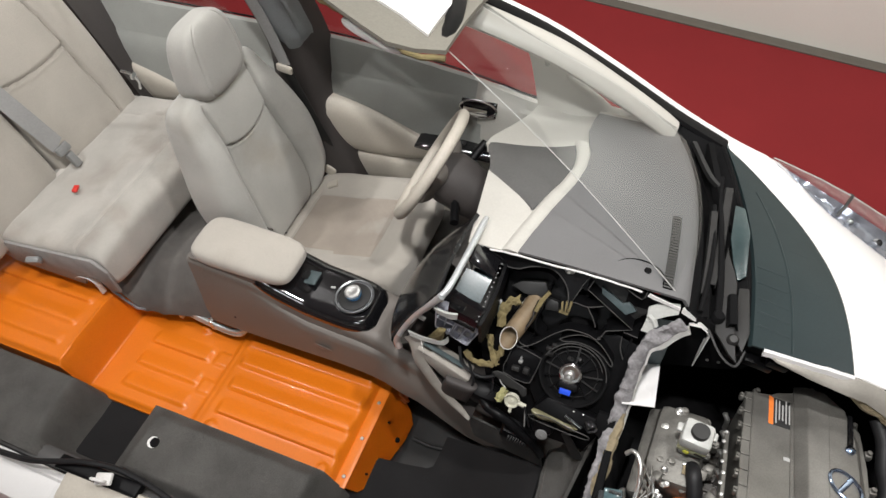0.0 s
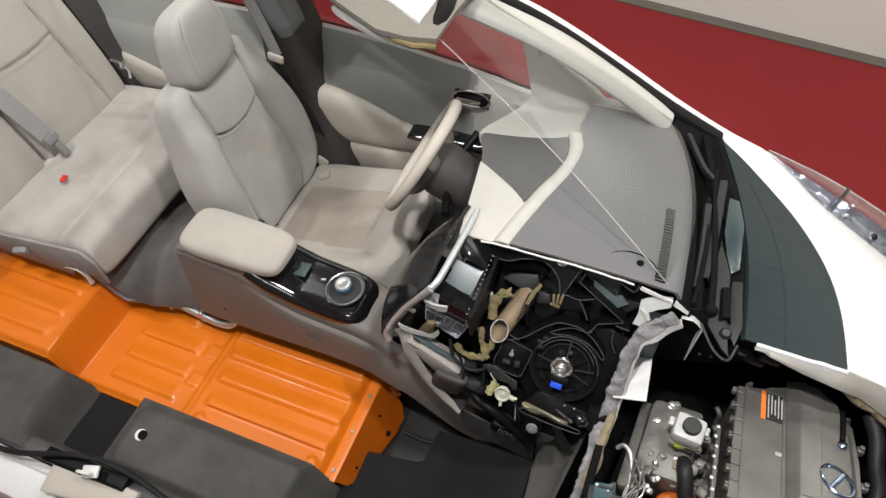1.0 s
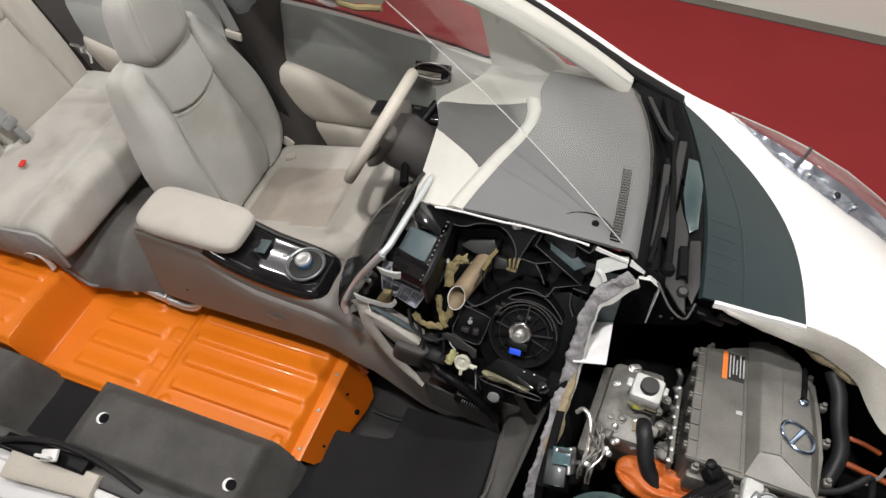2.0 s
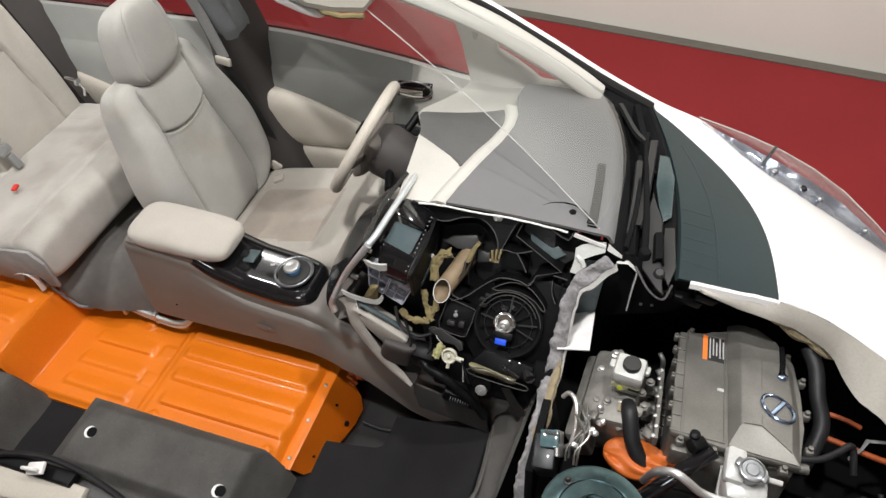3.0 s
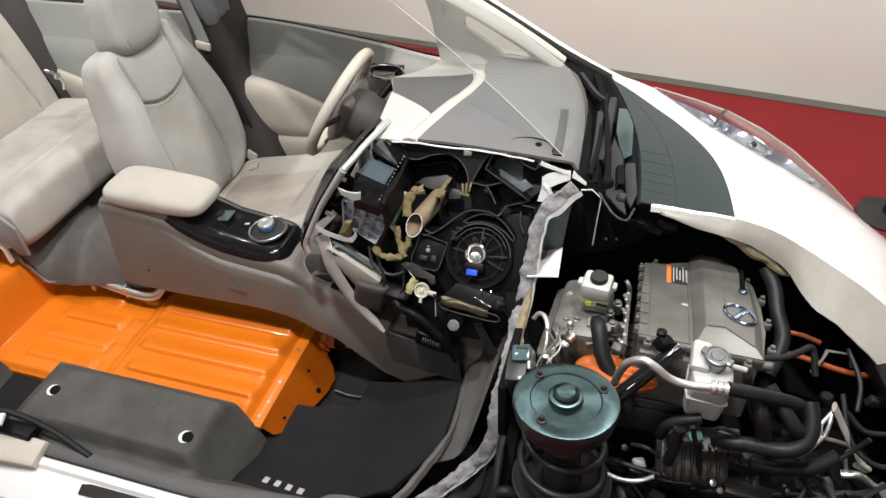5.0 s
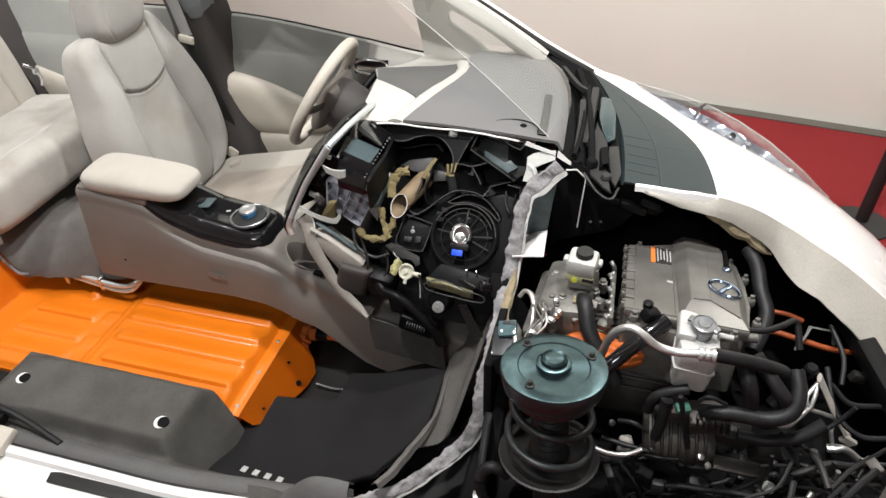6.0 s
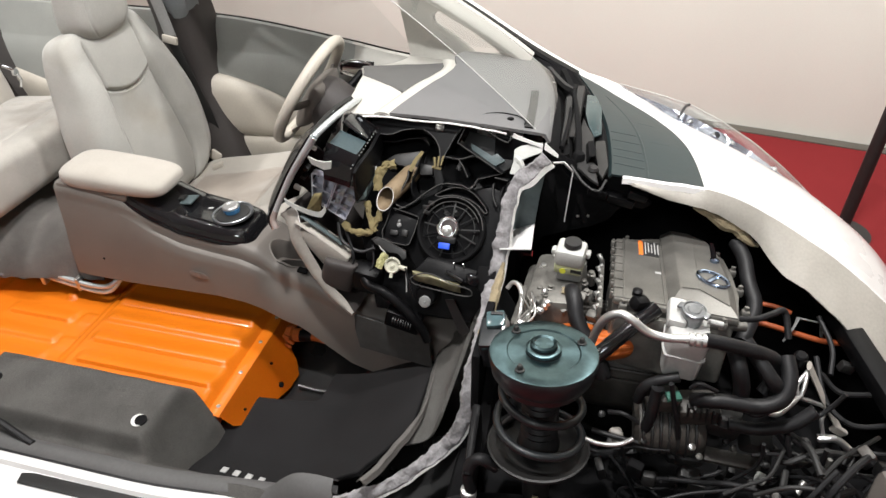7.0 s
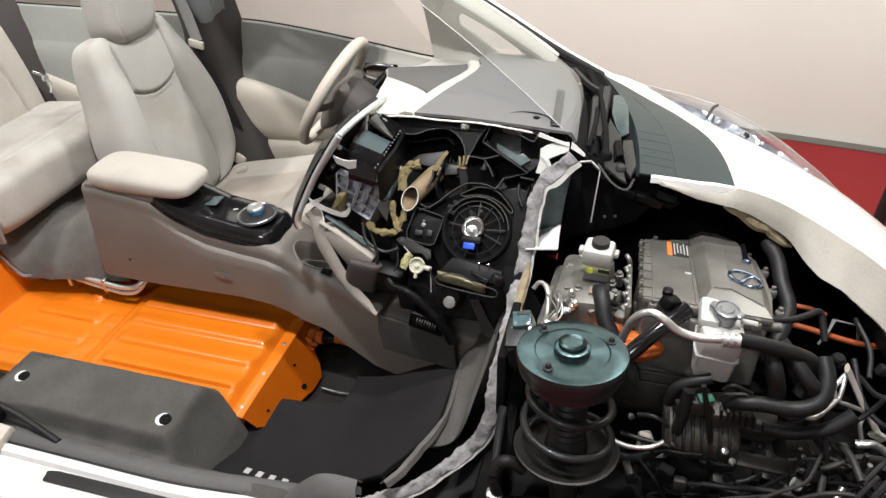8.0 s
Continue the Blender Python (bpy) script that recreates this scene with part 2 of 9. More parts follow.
def smooth(a, b, x):
    t = min(1.0, max(0.0, (x - a) / (b - a)))
    return t * t * (3 - 2 * t)


def thing(name, at, label, category, group="", kind=""):
    ob = new(name)
    ob.location = at
    ob.empty_display_size = 0.05
    return tagged(ob, label, category, group, kind)


def mesh_of(name, bm, material, angle=38):
    me = bpy.data.meshes.new(name)
    bmesh.ops.recalc_face_normals(bm, faces=bm.faces)
    bm.to_mesh(me)
    bm.free()
    me.materials.append(material)
    me.shade_smooth()
    me.set_sharp_from_angle(angle=radians(angle))
    return me


def part(name, bm, material, parent, label="", angle=38):
    ob = new(name, mesh_of(name, bm, material, angle))
    ob.parent = parent
    top = parent
    if top.type == "EMPTY":
        ob.matrix_parent_inverse = Matrix.Translation(-top.location)
    return tagged(ob, label)


def solo(name, bm, material, label, category, kind="", group="", angle=38):
    return tagged(new(name, mesh_of(name, bm, material, angle)), label, category, group, kind)


def bmn():
    return bmesh.new()


def grid(bm, rows, close=False, cap=False):
    """Faces over rows of points; close joins the row ends, cap fills the first and last row."""
    vs = [[bm.verts.new(p) for p in row] for row in rows]
    n = len(vs[0])
    for a, b in zip(vs, vs[1:]):
        for i in range(n if close else n - 1):
            j = (i + 1) % n
            bm.faces.new((a[i], a[j], b[j], b[i]))
    if cap:
        bm.faces.new(vs[0][::-1]), bm.faces.new(vs[-1])
    return vs


def slab(bm, rows, thick):
    """A sheet over rows of points with a thickness along its own normals."""
    rows = [[Vector(p) for p in r] for r in rows]
    m, n = len(rows), len(rows[0])
    under = []
    for i in range(m):
        r = []
        for j in range(n):
            a = rows[min(i + 1, m - 1)][j] - rows[max(i - 1, 0)][j]
            b = rows[i][min(j + 1, n - 1)] - rows[i][max(j - 1, 0)]
            k = a.cross(b)
            k = k.normalized() if k.length > 1e-9 else Vector((0, 0, 1))
            r.append(rows[i][j] - k * thick)
        under.append(r)
    top = [[bm.verts.new(p) for p in r] for r in rows]
    low = [[bm.verts.new(p) for p in r] for r in under]
    for i in range(m - 1):
        for j in range(n - 1):
            bm.faces.new((top[i][j], top[i][j + 1], top[i + 1][j + 1], top[i + 1][j]))
            bm.faces.new((low[i][j], low[i + 1][j], low[i + 1][j + 1], low[i][j + 1]))
    for i in range(m - 1):
        for j in (0, n - 1):
            bm.faces.new((top[i][j], top[i + 1][j], low[i + 1][j], low[i][j]))
    for j in range(n - 1):
        for i in (0, m - 1):
            bm.faces.new((top[i][j], top[i][j + 1], low[i][j + 1], low[i][j]))


def curve(pts, per=6):
    """A smooth line through the points."""
    p = [Vector(q) for q in pts]
    if len(p) == 2:
        return [p[0].lerp(p[1], i / per) for i in range(per + 1)]
    p = [2 * p[0] - p[1]] + p + [2 * p[-1] - p[-2]]
    out = []
    for i in range(1, len(p) - 2):
        a, b, c, d = p[i - 1:i + 3]
        for k in range(per):
            t = k / per
            out.append(0.5 * (2 * b + (c - a) * t + (2 * a - 5 * b + 4 * c - d) * t * t + (3 * b - a - 3 * c + d) * t ** 3))
    out.append(p[-2])
    return out


def tube(bm, pts, r, n=10, per=6, smooth_line=True, flat=1.0, ridges=0.0, up=None):
    line = curve(pts, per) if smooth_line else [Vector(q) for q in pts]
    m = len(line)
    tang = [(line[min(i + 1, m - 1)] - line[max(i - 1, 0)]).normalized() for i in range(m)]
    ref = Vector(up) if up else Vector((0, 0, 1)) if abs(tang[0].z) < 0.9 else Vector((1, 0, 0))
    side = tang[0].cross(ref).normalized()
    rows = []
    for i, (p, t) in enumerate(zip(line, tang)):
        if up:
            side = t.cross(Vector(up)).normalized()
        else:
            side = (side - t * side.dot(t)).normalized()
        oth = t.cross(side)
        rad = r(i / (m - 1)) if callable(r) else r
        rad *= 1 + (ridges if i % 2 else 0)
        rows.append([p + side * (rad * math.cos(2 * math.pi * k / n)) + oth * (rad * flat * math.sin(2 * math.pi * k / n)) for k in range(n)])
    grid(bm, rows, close=True, cap=True)


def lathe(bm, prof, at, axis, n=32, start=0.0):
    """A turned shape: prof is (radius, height) along the axis from at."""
    ax = Vector(axis).normalized()
    a = ax.orthogonal().normalized()
    b = ax.cross(a)
    at = Vector(at)
    rows = []
    for r, h in prof:
        r = max(r, 1e-5)
        rows.append([at + ax * h + (a * math.cos(start + 2 * math.pi * k / n) + b * math.sin(start + 2 * math.pi * k / n)) * r for k in range(n)])
    grid(bm, rows, close=True, cap=True)


def box(bm, c, s, bev=0.0, turn=None, seg=2, taper=None):
    """A block with rounded edges at c, of size s, turned by the degrees in turn."""
    res = bmesh.ops.create_cube(bm, size=1.0)
    vs = res["verts"]
    for v in vs:
        v.co = Vector((v.co.x * s[0], v.co.y * s[1], v.co.z * s[2]))
        if taper and v.co.z < 0:
            v.co.x *= taper
            v.co.y *= taper
    if bev:
        es = list({e for v in vs for e in v.link_edges})
        res = bmesh.ops.bevel(bm, geom=es, offset=bev, segments=seg, affect="EDGES", profile=0.5)
        vs = list({v for f in res["faces"] for v in f.verts} | {v for v in vs if v.is_valid})
    m = pose(*c, *(turn or (0, 0, 0)))
    bmesh.ops.transform(bm, matrix=m, verts=list(set(vs)))


def prism(bm, poly, depth, m=None, bev=0.0):
    """A plate: poly in x, y, raised by depth along z, then moved by the matrix m."""
    low = [bm.verts.new((x, y, 0)) for x, y in poly]
    top = [bm.verts.new((x, y, depth)) for x, y in poly]
    n = len(poly)
    bm.faces.new(low[::-1]), bm.faces.new(top)
    for i in range(n):
        bm.faces.new((low[i], low[(i + 1) % n], top[(i + 1) % n], top[i]))
    if bev:
        es = list({e for v in low + top for e in v.link_edges})
        res = bmesh.ops.bevel(bm, geom=es, offset=bev, segments=2, affect="EDGES", profile=0.5)
        vs = list({v for f in res["faces"] for v in f.verts} | {v for v in low + top if v.is_valid})
    else:
        vs = low + top
    if m is not None:
        bmesh.ops.transform(bm, matrix=m, verts=vs)


def section(y0, y1):
    """The matrix that puts a plate drawn in x, z between y0 and y1 (y1 is the farther)."""
    return Matrix(((1, 0, 0, 0), (0, 0, -1, y1), (0, 1, 0, 0), (0, 0, 0, 1)))


def pillow(bm, centre, U, N, half, front, back, p=5.0, q=5.0, nu=40, nv=40, r=0.0):
    """A closed cushion: centre(v) is its middle line, half(v) its half width along U, front and back its depths along N, r how round its outline is."""
    U, N = Vector(U).normalized(), Vector(N).normalized()

    def spread(i, n):
        return math.sin(math.pi / 2 * (2 * i / n - 1))

    def depth(fn, u, v):
        return fn(u, v) * max(0.0, 1 - abs(u) ** p) ** (1 / p) * max(0.0, 1 - abs(2 * v - 1) ** q) ** (1 / q)

    fr, bk = [], []
    for j in range(nv + 1):
        v = (spread(j, nv) + 1) / 2
        c = Vector(centre(v))
        rowf, rowb = [], []
        for i in range(nu + 1):
            u = spread(i, nu)
            base = c + U * (u * half(v) * (max(1e-4, 1 - abs(2 * v - 1) ** r) ** (1 / r) if r else 1))
            vf = bm.verts.new(base + N * depth(front, u, v))
            edge = i in (0, nu) or j in (0, nv)
            rowf.append(vf)
            rowb.append(vf if edge else bm.verts.new(base - N * depth(back, u, v)))
        fr.append(rowf), bk.append(rowb)
    for j in range(nv):
        for i in range(nu):
            bm.faces.new((fr[j][i], fr[j][i + 1], fr[j + 1][i + 1], fr[j + 1][i]))
            q4 = (bk[j][i], bk[j + 1][i], bk[j + 1][i + 1], bk[j][i + 1])
            try:
                bm.faces.new(q4)
            except ValueError:
                pass


def groove(d, width=0.006, deep=0.006):
    return -deep * math.exp(-(d / width) ** 2)


def rough_line(pts, amount, seed, per=8):
    """A torn line through the points."""
    out = []
    for i, p in enumerate(curve(pts, per)):
        out.append(p + amount * Vector((noise.noise(p * 31 + Vector((seed, 0, 0))), noise.noise(p * 31 + Vector((0, seed, 3))), noise.noise(p * 31 + Vector((5, 0, seed))))))
    return out


# ---- the room ----
FLOOR_Z = -0.42
bm = bmn()
box(bm, (-0.5, 0.0, FLOOR_Z - 0.05), (13, 14, 0.1))
solo("floor", bm, CARPET_RED, "dark red short-pile carpet floor", "floor", "structure")
WALL_TURN = -8.25


def wall_y(x):
    return 3.31 - 0.145 * x


bm = bmn()
box(bm, (0, wall_y(0) + 0.1, 1.75), (14, 0.2, 4.56), turn=(0, 0, WALL_TURN))
solo("wall_north", bm, WALL, "plain beige painted wall", "wall", "structure")
bm = bmn()
box(bm, (0, wall_y(0) - 0.045, FLOOR_Z + 0.004), (14, 0.085, 0.012), 0.003, turn=(0, 0, WALL_TURN))
solo("baseboard", bm, BASE, "flat dark brown strip along the wall base", "baseboard", "structure")
for nm, c, s in (("wall_south", (-0.5, -6.1, 1.75), (13, 0.2, 4.56)), ("wall_west", (-6.6, -1, 1.75), (0.2, 11, 4.56)), ("wall_east", (5.6, -1, 1.75), (0.2, 11, 4.56))):
    bm = bmn()
    box(bm, c, s)
    solo(nm, bm, WALL, "plain beige painted wall", "wall", "structure")
bm = bmn()
box(bm, (-0.5, -1, 4.08), (13, 12, 0.1))
solo("ceiling", bm, CEIL, "plain grey hall ceiling", "ceiling", "structure")
bm = bmn()
box(bm, (-1.2, 0.05, (FLOOR_Z + 0.0) / 2), (2.2, 1.1, -FLOOR_Z), 0.01)
solo("display_plinth", bm, PLINTH, "low grey plinth that carries the cutaway car", "plinth")

post = thing("stanchion", (1.36, 1.95, FLOOR_Z), "slim dark barrier post on the red carpet", "barrier post")
bm = bmn()
lathe(bm, [(0.15, 0), (0.15, 0.012), (0.06, 0.022), (0.032, 0.03)], post.location, (0, 0, 1), 28)
part("base", bm, BLACK_MID, post)
bm = bmn()
lathe(bm, [(0.032, 0.03), (0.032, 0.93), (0.04, 0.935), (0.04, 0.97), (0.012, 0.985)], post.location, (0, 0, 1), 20)
part("pole", bm, BLACK_MID, post)

# ---- car body shell ----
car = thing("car_body", (-0.9, 0.0, 0.0), "white cutaway car shell with its near side sawn open", "car")


NOSE = [(q.x, q.z) for q in curve([(0.0, 0, 0.853), (0.15, 0, 0.848), (0.28, 0, 0.842), (0.36, 0, 0.828), (0.44, 0, 0.800), (0.53, 0, 0.760), (0.60, 0, 0.726), (0.70, 0, 0.664), (0.82, 0, 0.570), (0.97, 0, 0.40)], 24)]


def crest_y(x):
    """The line along which the bonnet drops to the headlamp."""
    return float(np.interp(x, [0.0, 0.1, 0.2, 0.3, 0.4, 0.5, 0.6, 0.75, 0.97], [0.81, 0.752, 0.675, 0.615, 0.565, 0.532, 0.495, 0.455, 0.42]))


def hood_z(x, y):
    """Height of the bonnet skin."""
    nose = NOSE[-1][1]
    for (xa, za), (xb, zb) in zip(NOSE, NOSE[1:]):
        if x <= xb:
            nose = lerp(za, zb, max(0.0, x - xa) / (xb - xa))
            break
    return nose - (lerp(0.012, 0.085, smooth(-0.10, 0.26, x)) + 0.075 * smooth(0.33, 0.70, x)) * max(0.0, (y - 0.25) / 0.5) ** 2 - 0.012 * smooth(0.2, 0.8, y) - 0.066 * smooth(0.12, 0.42, x) * (max(0.0, min(y, 0.75) - 0.15) / 0.45) ** 2 - 0.045 * smooth(0.004, 0.05, y - crest_y(x)) * smooth(0.06, 0.2, x)


def dark_edge(y):
    """How far forward the dark skin reaches at y."""
    s = min(1.0, max(0.0, (y - 0.08) / 0.69))
    return 0.281 - 0.065 * s - 0.31 * s ** 2.6


def cowl_edge(y):
    s = max(0.0, (y - 0.08) / 0.69)
    return 0.050 - 0.02 * s - 0.115 * s ** 2.2


# dark rear part of the bonnet
rows = []
for i in range(25):
    y = lerp(0.078, 0.775, i / 24)
    a, b = cowl_edge(y), dark_edge(y)
    rows.append([(lerp(a, b, k / 30), y, hood_z(lerp(a, b, k / 30), y) - (0.010 if k == 0 else 0)) for k in range(31)])
hood = thing("bonnet", (0.2, 0.4, 0.8), "white car bonnet with dark rear section and sawn edge", "car bonnet")
bm = bmn()
slab(bm, rows, -0.006)
part("dark_panel", bm, HOOD_DARK, hood, "glossy dark green-black panel")
bm = bmn()
tube(bm, [(lerp(cowl_edge(y), dark_edge(y), 0.42), y, hood_z(lerp(cowl_edge(y), dark_edge(y), 0.42), y) - 0.0004) for y in np.linspace(0.085, 0.60, 24)], 0.0032, 8, per=1, flat=0.5)
part("crease", bm, HOOD_DARK, hood)
for y in (0.14, 0.18, 0.22, 0.27, 0.32):
    bm = bmn()
    tube(bm, [(lerp(cowl_edge(y), dark_edge(y), s), y - 0.03 * s, hood_z(lerp(cowl_edge(y), dark_edge(y), s), y - 0.03 * s) - 0.0008) for s in np.linspace(0.06, 0.40, 9)], 0.0042, 8, per=1, flat=0.5)
    part("pressed_rib", bm, HOOD_DARK, hood)
for y in (0.30, 0.42):
    bm = bmn()
    tube(bm, [(lerp(cowl_edge(y), dark_edge(y), s), y - 0.03 * s, hood_z(lerp(cowl_edge(y), dark_edge(y), s), y - 0.03 * s) - 0.0008) for s in np.linspace(0.55, 0.80, 8)], 0.0024, 8, per=1, flat=0.5)
    part("pressed_rib", bm, HOOD_DARK, hood)
# white part of the bonnet with its rolled near edge
EDGE_X = [0.283, 0.33, 0.40, 0.47, 0.53, 0.60, 0.70, 0.82, 0.96]
EDGE_Y = [0.078, 0.076, 0.068, 0.052, 0.036, 0.018, -0.012, -0.05, -0.10]


def white_start(y):
    return dark_edge(min(y, 0.77)) + 0.001 if y > 0.078 else float(np.interp(-y, [-v for v in EDGE_Y], EDGE_X))


rows = []
for y in sorted(set([round(v, 4) for v in np.linspace(-0.10, 0.078, 40)] + [round(v, 4) for v in np.linspace(0.078, 0.79, 44)])):
    a = white_start(y)
    row = []
    for k in range(41):
        x = lerp(a, 0.96, (k / 40) ** 1.3)
        d = (x - a) * 0.25 if y <= 0.078 else 1.0
        roll = max(0.0, 1 - d / 0.010) ** 2
        row.append((x, y, hood_z(x, y) + 0.0012 - 0.004 * roll))
    rows.append(row)
bm = bmn()
slab(bm, rows, -0.006)
part("white_panel", bm, WHITE, hood, "glossy white painted panel", 50)
# sawn face of the bonnet, painted beige, with a wavy lower edge
LOW_X = [0.095, 0.125, 0.20, 0.28, 0.33, 0.40, 0.432, 0.455, 0.486, 0.53, 0.60, 0.70, 0.82, 0.96]
LOW_Y = [0.074, 0.064, 0.060, 0.050, 0.055, 0.044, 0.029, -0.008, -0.046, -0.068, -0.10, -0.14, -0.18, -0.22]
LOW_Z = [0.838, 0.832, 0.808, 0.800, 0.784, 0.752, 0.733, 0.716, 0.698, 0.686, 0.645, 0.570, 0.48, 0.36]
bm = bmn()
rows = []
for x in np.linspace(0.095, 0.955, 90):
    lo = vec(x, float(np.interp(x, LOW_X, LOW_Y)), float(np.interp(x, LOW_X, LOW_Z)) + 0.002 * noise.noise(vec(x * 40, 0, 0)))
    yu = float(np.interp(x, [0.09] + EDGE_X, [0.0745] + EDGE_Y)) - 0.0015
    up = vec(x, yu, hood_z(x, yu) - lerp(0.016, 0.003, smooth(0.255, 0.285, x)))
    rows.append([up.lerp(lo, k / 5) + vec(0, -0.004, 0.0) * math.sin(math.pi * k / 5) for k in range(6)])
slab(bm, rows, 0.004)
part("sawn_face", bm, CUTFACE, hood, "beige painted face where the bonnet is sawn", 60)
bm = bmn()
rows = []
for p in rough_line([(x, 0.0745, hood_z(x, 0.078)) for x in (0.085, 0.12, 0.17, 0.22, 0.255, 0.284)], 0.002, 2):
    rows.append([p + vec(0, 0.004, -0.002), p + vec(0, -0.001, -0.004), p + vec(0.0, -0.004, -0.016), p + vec(0, 0.004, -0.019)])
slab(bm, rows, 0.003)
part("cut_rim", bm, WHITE, hood, "bare white sawn edge")
bm = bmn()
line = rough_line([(0.262, 0.072, 0.792), (0.31, 0.070, 0.776), (0.36, 0.066, 0.752), (0.40, 0.056, 0.732), (0.435, 0.040, 0.716)], 0.008, 7)
tube(bm, line, lambda s: 0.004 + 0.014 * math.sin(math.pi * min(1, s * 1.02)), 8, per=1, smooth_line=False)
part("foam_filling", bm, FOAM, hood, "torn tan foam under the sawn edge")

# headlamp on the far wing
lamp = thing("headlamp", (0.42, 0.74, 0.62), "clear car headlamp with chrome inside the far wing", "headlamp")
DOME_X = [0.06, 0.1, 0.2, 0.3, 0.4, 0.5, 0.6, 0.7]
DOME_Y = [0.80, 0.79, 0.758, 0.722, 0.706, 0.676, 0.606, 0.546]
DOME_Z = [0.790, 0.786, 0.780, 0.768, 0.730, 0.684, 0.636, 0.570]
rows, bowl, crest = [], [], []
for x in np.linspace(0.06, 0.69, 40):
    a = vec(x, crest_y(x) - 0.002, 0)
    a.z = hood_z(a.x, a.y) + 0.001
    o = vec(x, float(np.interp(x, DOME_X, DOME_Y)), float(np.interp(x, DOME_X, DOME_Z)))
    g = math.sin(math.pi * (x - 0.05) / 0.66)
    rows.append(curve([a, a.lerp(o, 0.5) + vec(0, 0, 0.022 * g), o, o + vec(0.004, 0.035, -0.030), o + vec(0.01, 0.055, -0.11)], 5))
    bowl.append([a + vec(0, 0.004, -0.003), a.lerp(o, 0.18) + vec(0, 0, -0.003 - 0.010 * g - 0.006 * math.sin(60 * x)), a.lerp(o, 0.36) + vec(0, 0, -0.006 - 0.016 * g + 0.006 * math.sin(47 * x)), a.lerp(o, 0.52) + vec(0, 0, -0.010 - 0.022 * g), a.lerp(o, 0.68) + vec(0, 0, -0.014 - 0.020 * g + 0.007 * math.sin(38 * x)), a.lerp(o, 0.82) + vec(0, 0, -0.012 - 0.012 * g)])
    crest.append((a, o, g))
bm = bmn()
grid(bm, rows)
lens = part("lens", bm, GLASS_LENS, lamp, "clear bulging plastic cover", 60)
lens.visible_shadow = False
bm = bmn()
slab(bm, bowl, 0.004)
part("reflector_bowl", bm, LAMPBOWL, lamp)
for j, t, r in ((14, 0.30, 0.010), (19, 0.28, 0.012), (22, 0.30, 0.010), (30, 0.30, 0.010)):
    a, o, g = crest[j]
    p = a.lerp(o, t) + vec(0, 0, -0.012)
    bm = bmn()
    lathe(bm, [(r * 0.3, -0.02), (r, -0.01), (r, 0.012), (r * 0.86, 0.016), (r * 0.8, 0.006), (0.001, 0.014)], p, (0.45, -0.45, 0.75), 20)
    pr = part("projector", bm, CHROME, lamp)
    bm = bmn()
    lathe(bm, [(r * 0.72, 0.004), (r * 0.6, 0.014), (r * 0.3, 0.019), (0.001, 0.020)], p, (0.45, -0.45, 0.75), 16)
    part("bulb_cap", bm, BLACK_MID if j == 19 else BRIGHT, pr)
bm = bmn()
tube(bm, [q[10] + vec(0, 0, 0.001) for q in rows], 0.0013, 6, per=1, smooth_line=False)
part("lens_rim", bm, MILK, lamp, "pale rim of the lens")
bm = bmn()
tube(bm, [rows[12][1] + vec(0, 0, 0.001), rows[13][5] + vec(0, 0, 0.002), rows[14][10] + vec(0, 0, 0.002), rows[14][13]], 0.005, 8, flat=0.6)
part("rib", bm, BLACK_MID, lamp)

# far wing, side and roof
bm = bmn()
rows = []
for i in range(18):
    x = lerp(-0.12, 0.9, i / 17)
    yd = 0.790 - 0.05 * smooth(0.4, 0.9, x)
    z0 = hood_z(x, yd - 0.02)
    rows.append([(x, yd - 0.022, z0 + 0.003), (x, yd - 0.004, z0 + 0.001), (x, yd + 0.010, z0 - 0.014), (x, yd + 0.03, z0 - 0.08), (x, yd + 0.045, z0 - 0.3), (x, yd + 0.04, 0.10)])
slab(bm, rows, 0.006)
part("wing", bm, WHITE, car, "white far front wing")
bm = bmn()
rows = []
for i in range(30):
    x = lerp(-2.75, -0.12, i / 29)
    tz = 0.895 - 0.085 * smooth(-1.5, -0.6, x) - 0.055 * smooth(-0.72, -0.50, x)
    rows.append([(x, 0.845, tz), (x, 0.870, tz - 0.04), (x, 0.885, 0.65), (x, 0.885, 0.4), (x, 0.86, 0.15)])
slab(bm, rows, 0.006)
part("side_skin", bm, WHITE, car, "white far body side")
PIL = [(0.03, 0.785, 0.775), (-0.085, 0.785, 0.818), (-0.25, 0.785, 0.898), (-0.436, 0.780, 1.006), (-0.615, 0.770, 1.106), (-0.76, 0.755, 1.174), (-0.95, 0.73, 1.245), (-1.25, 0.70, 1.315), (-2.0, 0.68, 1.36), (-2.75, 0.66, 1.34)]
bm = bmn()
tube(bm, [Vector(p) + vec(0.012, 0.022, -0.004) for p in PIL], 0.013, 10, flat=0.8)
part("roof_rail", bm, WHITE, car, "white outer pillar and roof rail")
bm = bmn()
tube(bm, [Vector(p) + vec(0.0, -0.010, 0.002) for p in PIL[1:8]], 0.024, 8, flat=0.5)
part("black_seal", bm, BLACK, car, "black windscreen seal")
# inner pillar trim
pil_in = [(-0.245, 0.728, 0.878), (-0.30, 0.728, 0.915), (-0.43, 0.722, 0.995), (-0.60, 0.712, 1.090), (-0.78, 0.695, 1.165), (-0.95, 0.67, 1.228)]
bm = bmn()
tube(bm, pil_in, lambda s: 0.046 + 0.010 * s, 18, flat=0.5)
part("pillar_trim", bm, IVORY, car, "smooth ivory windscreen pillar trim")
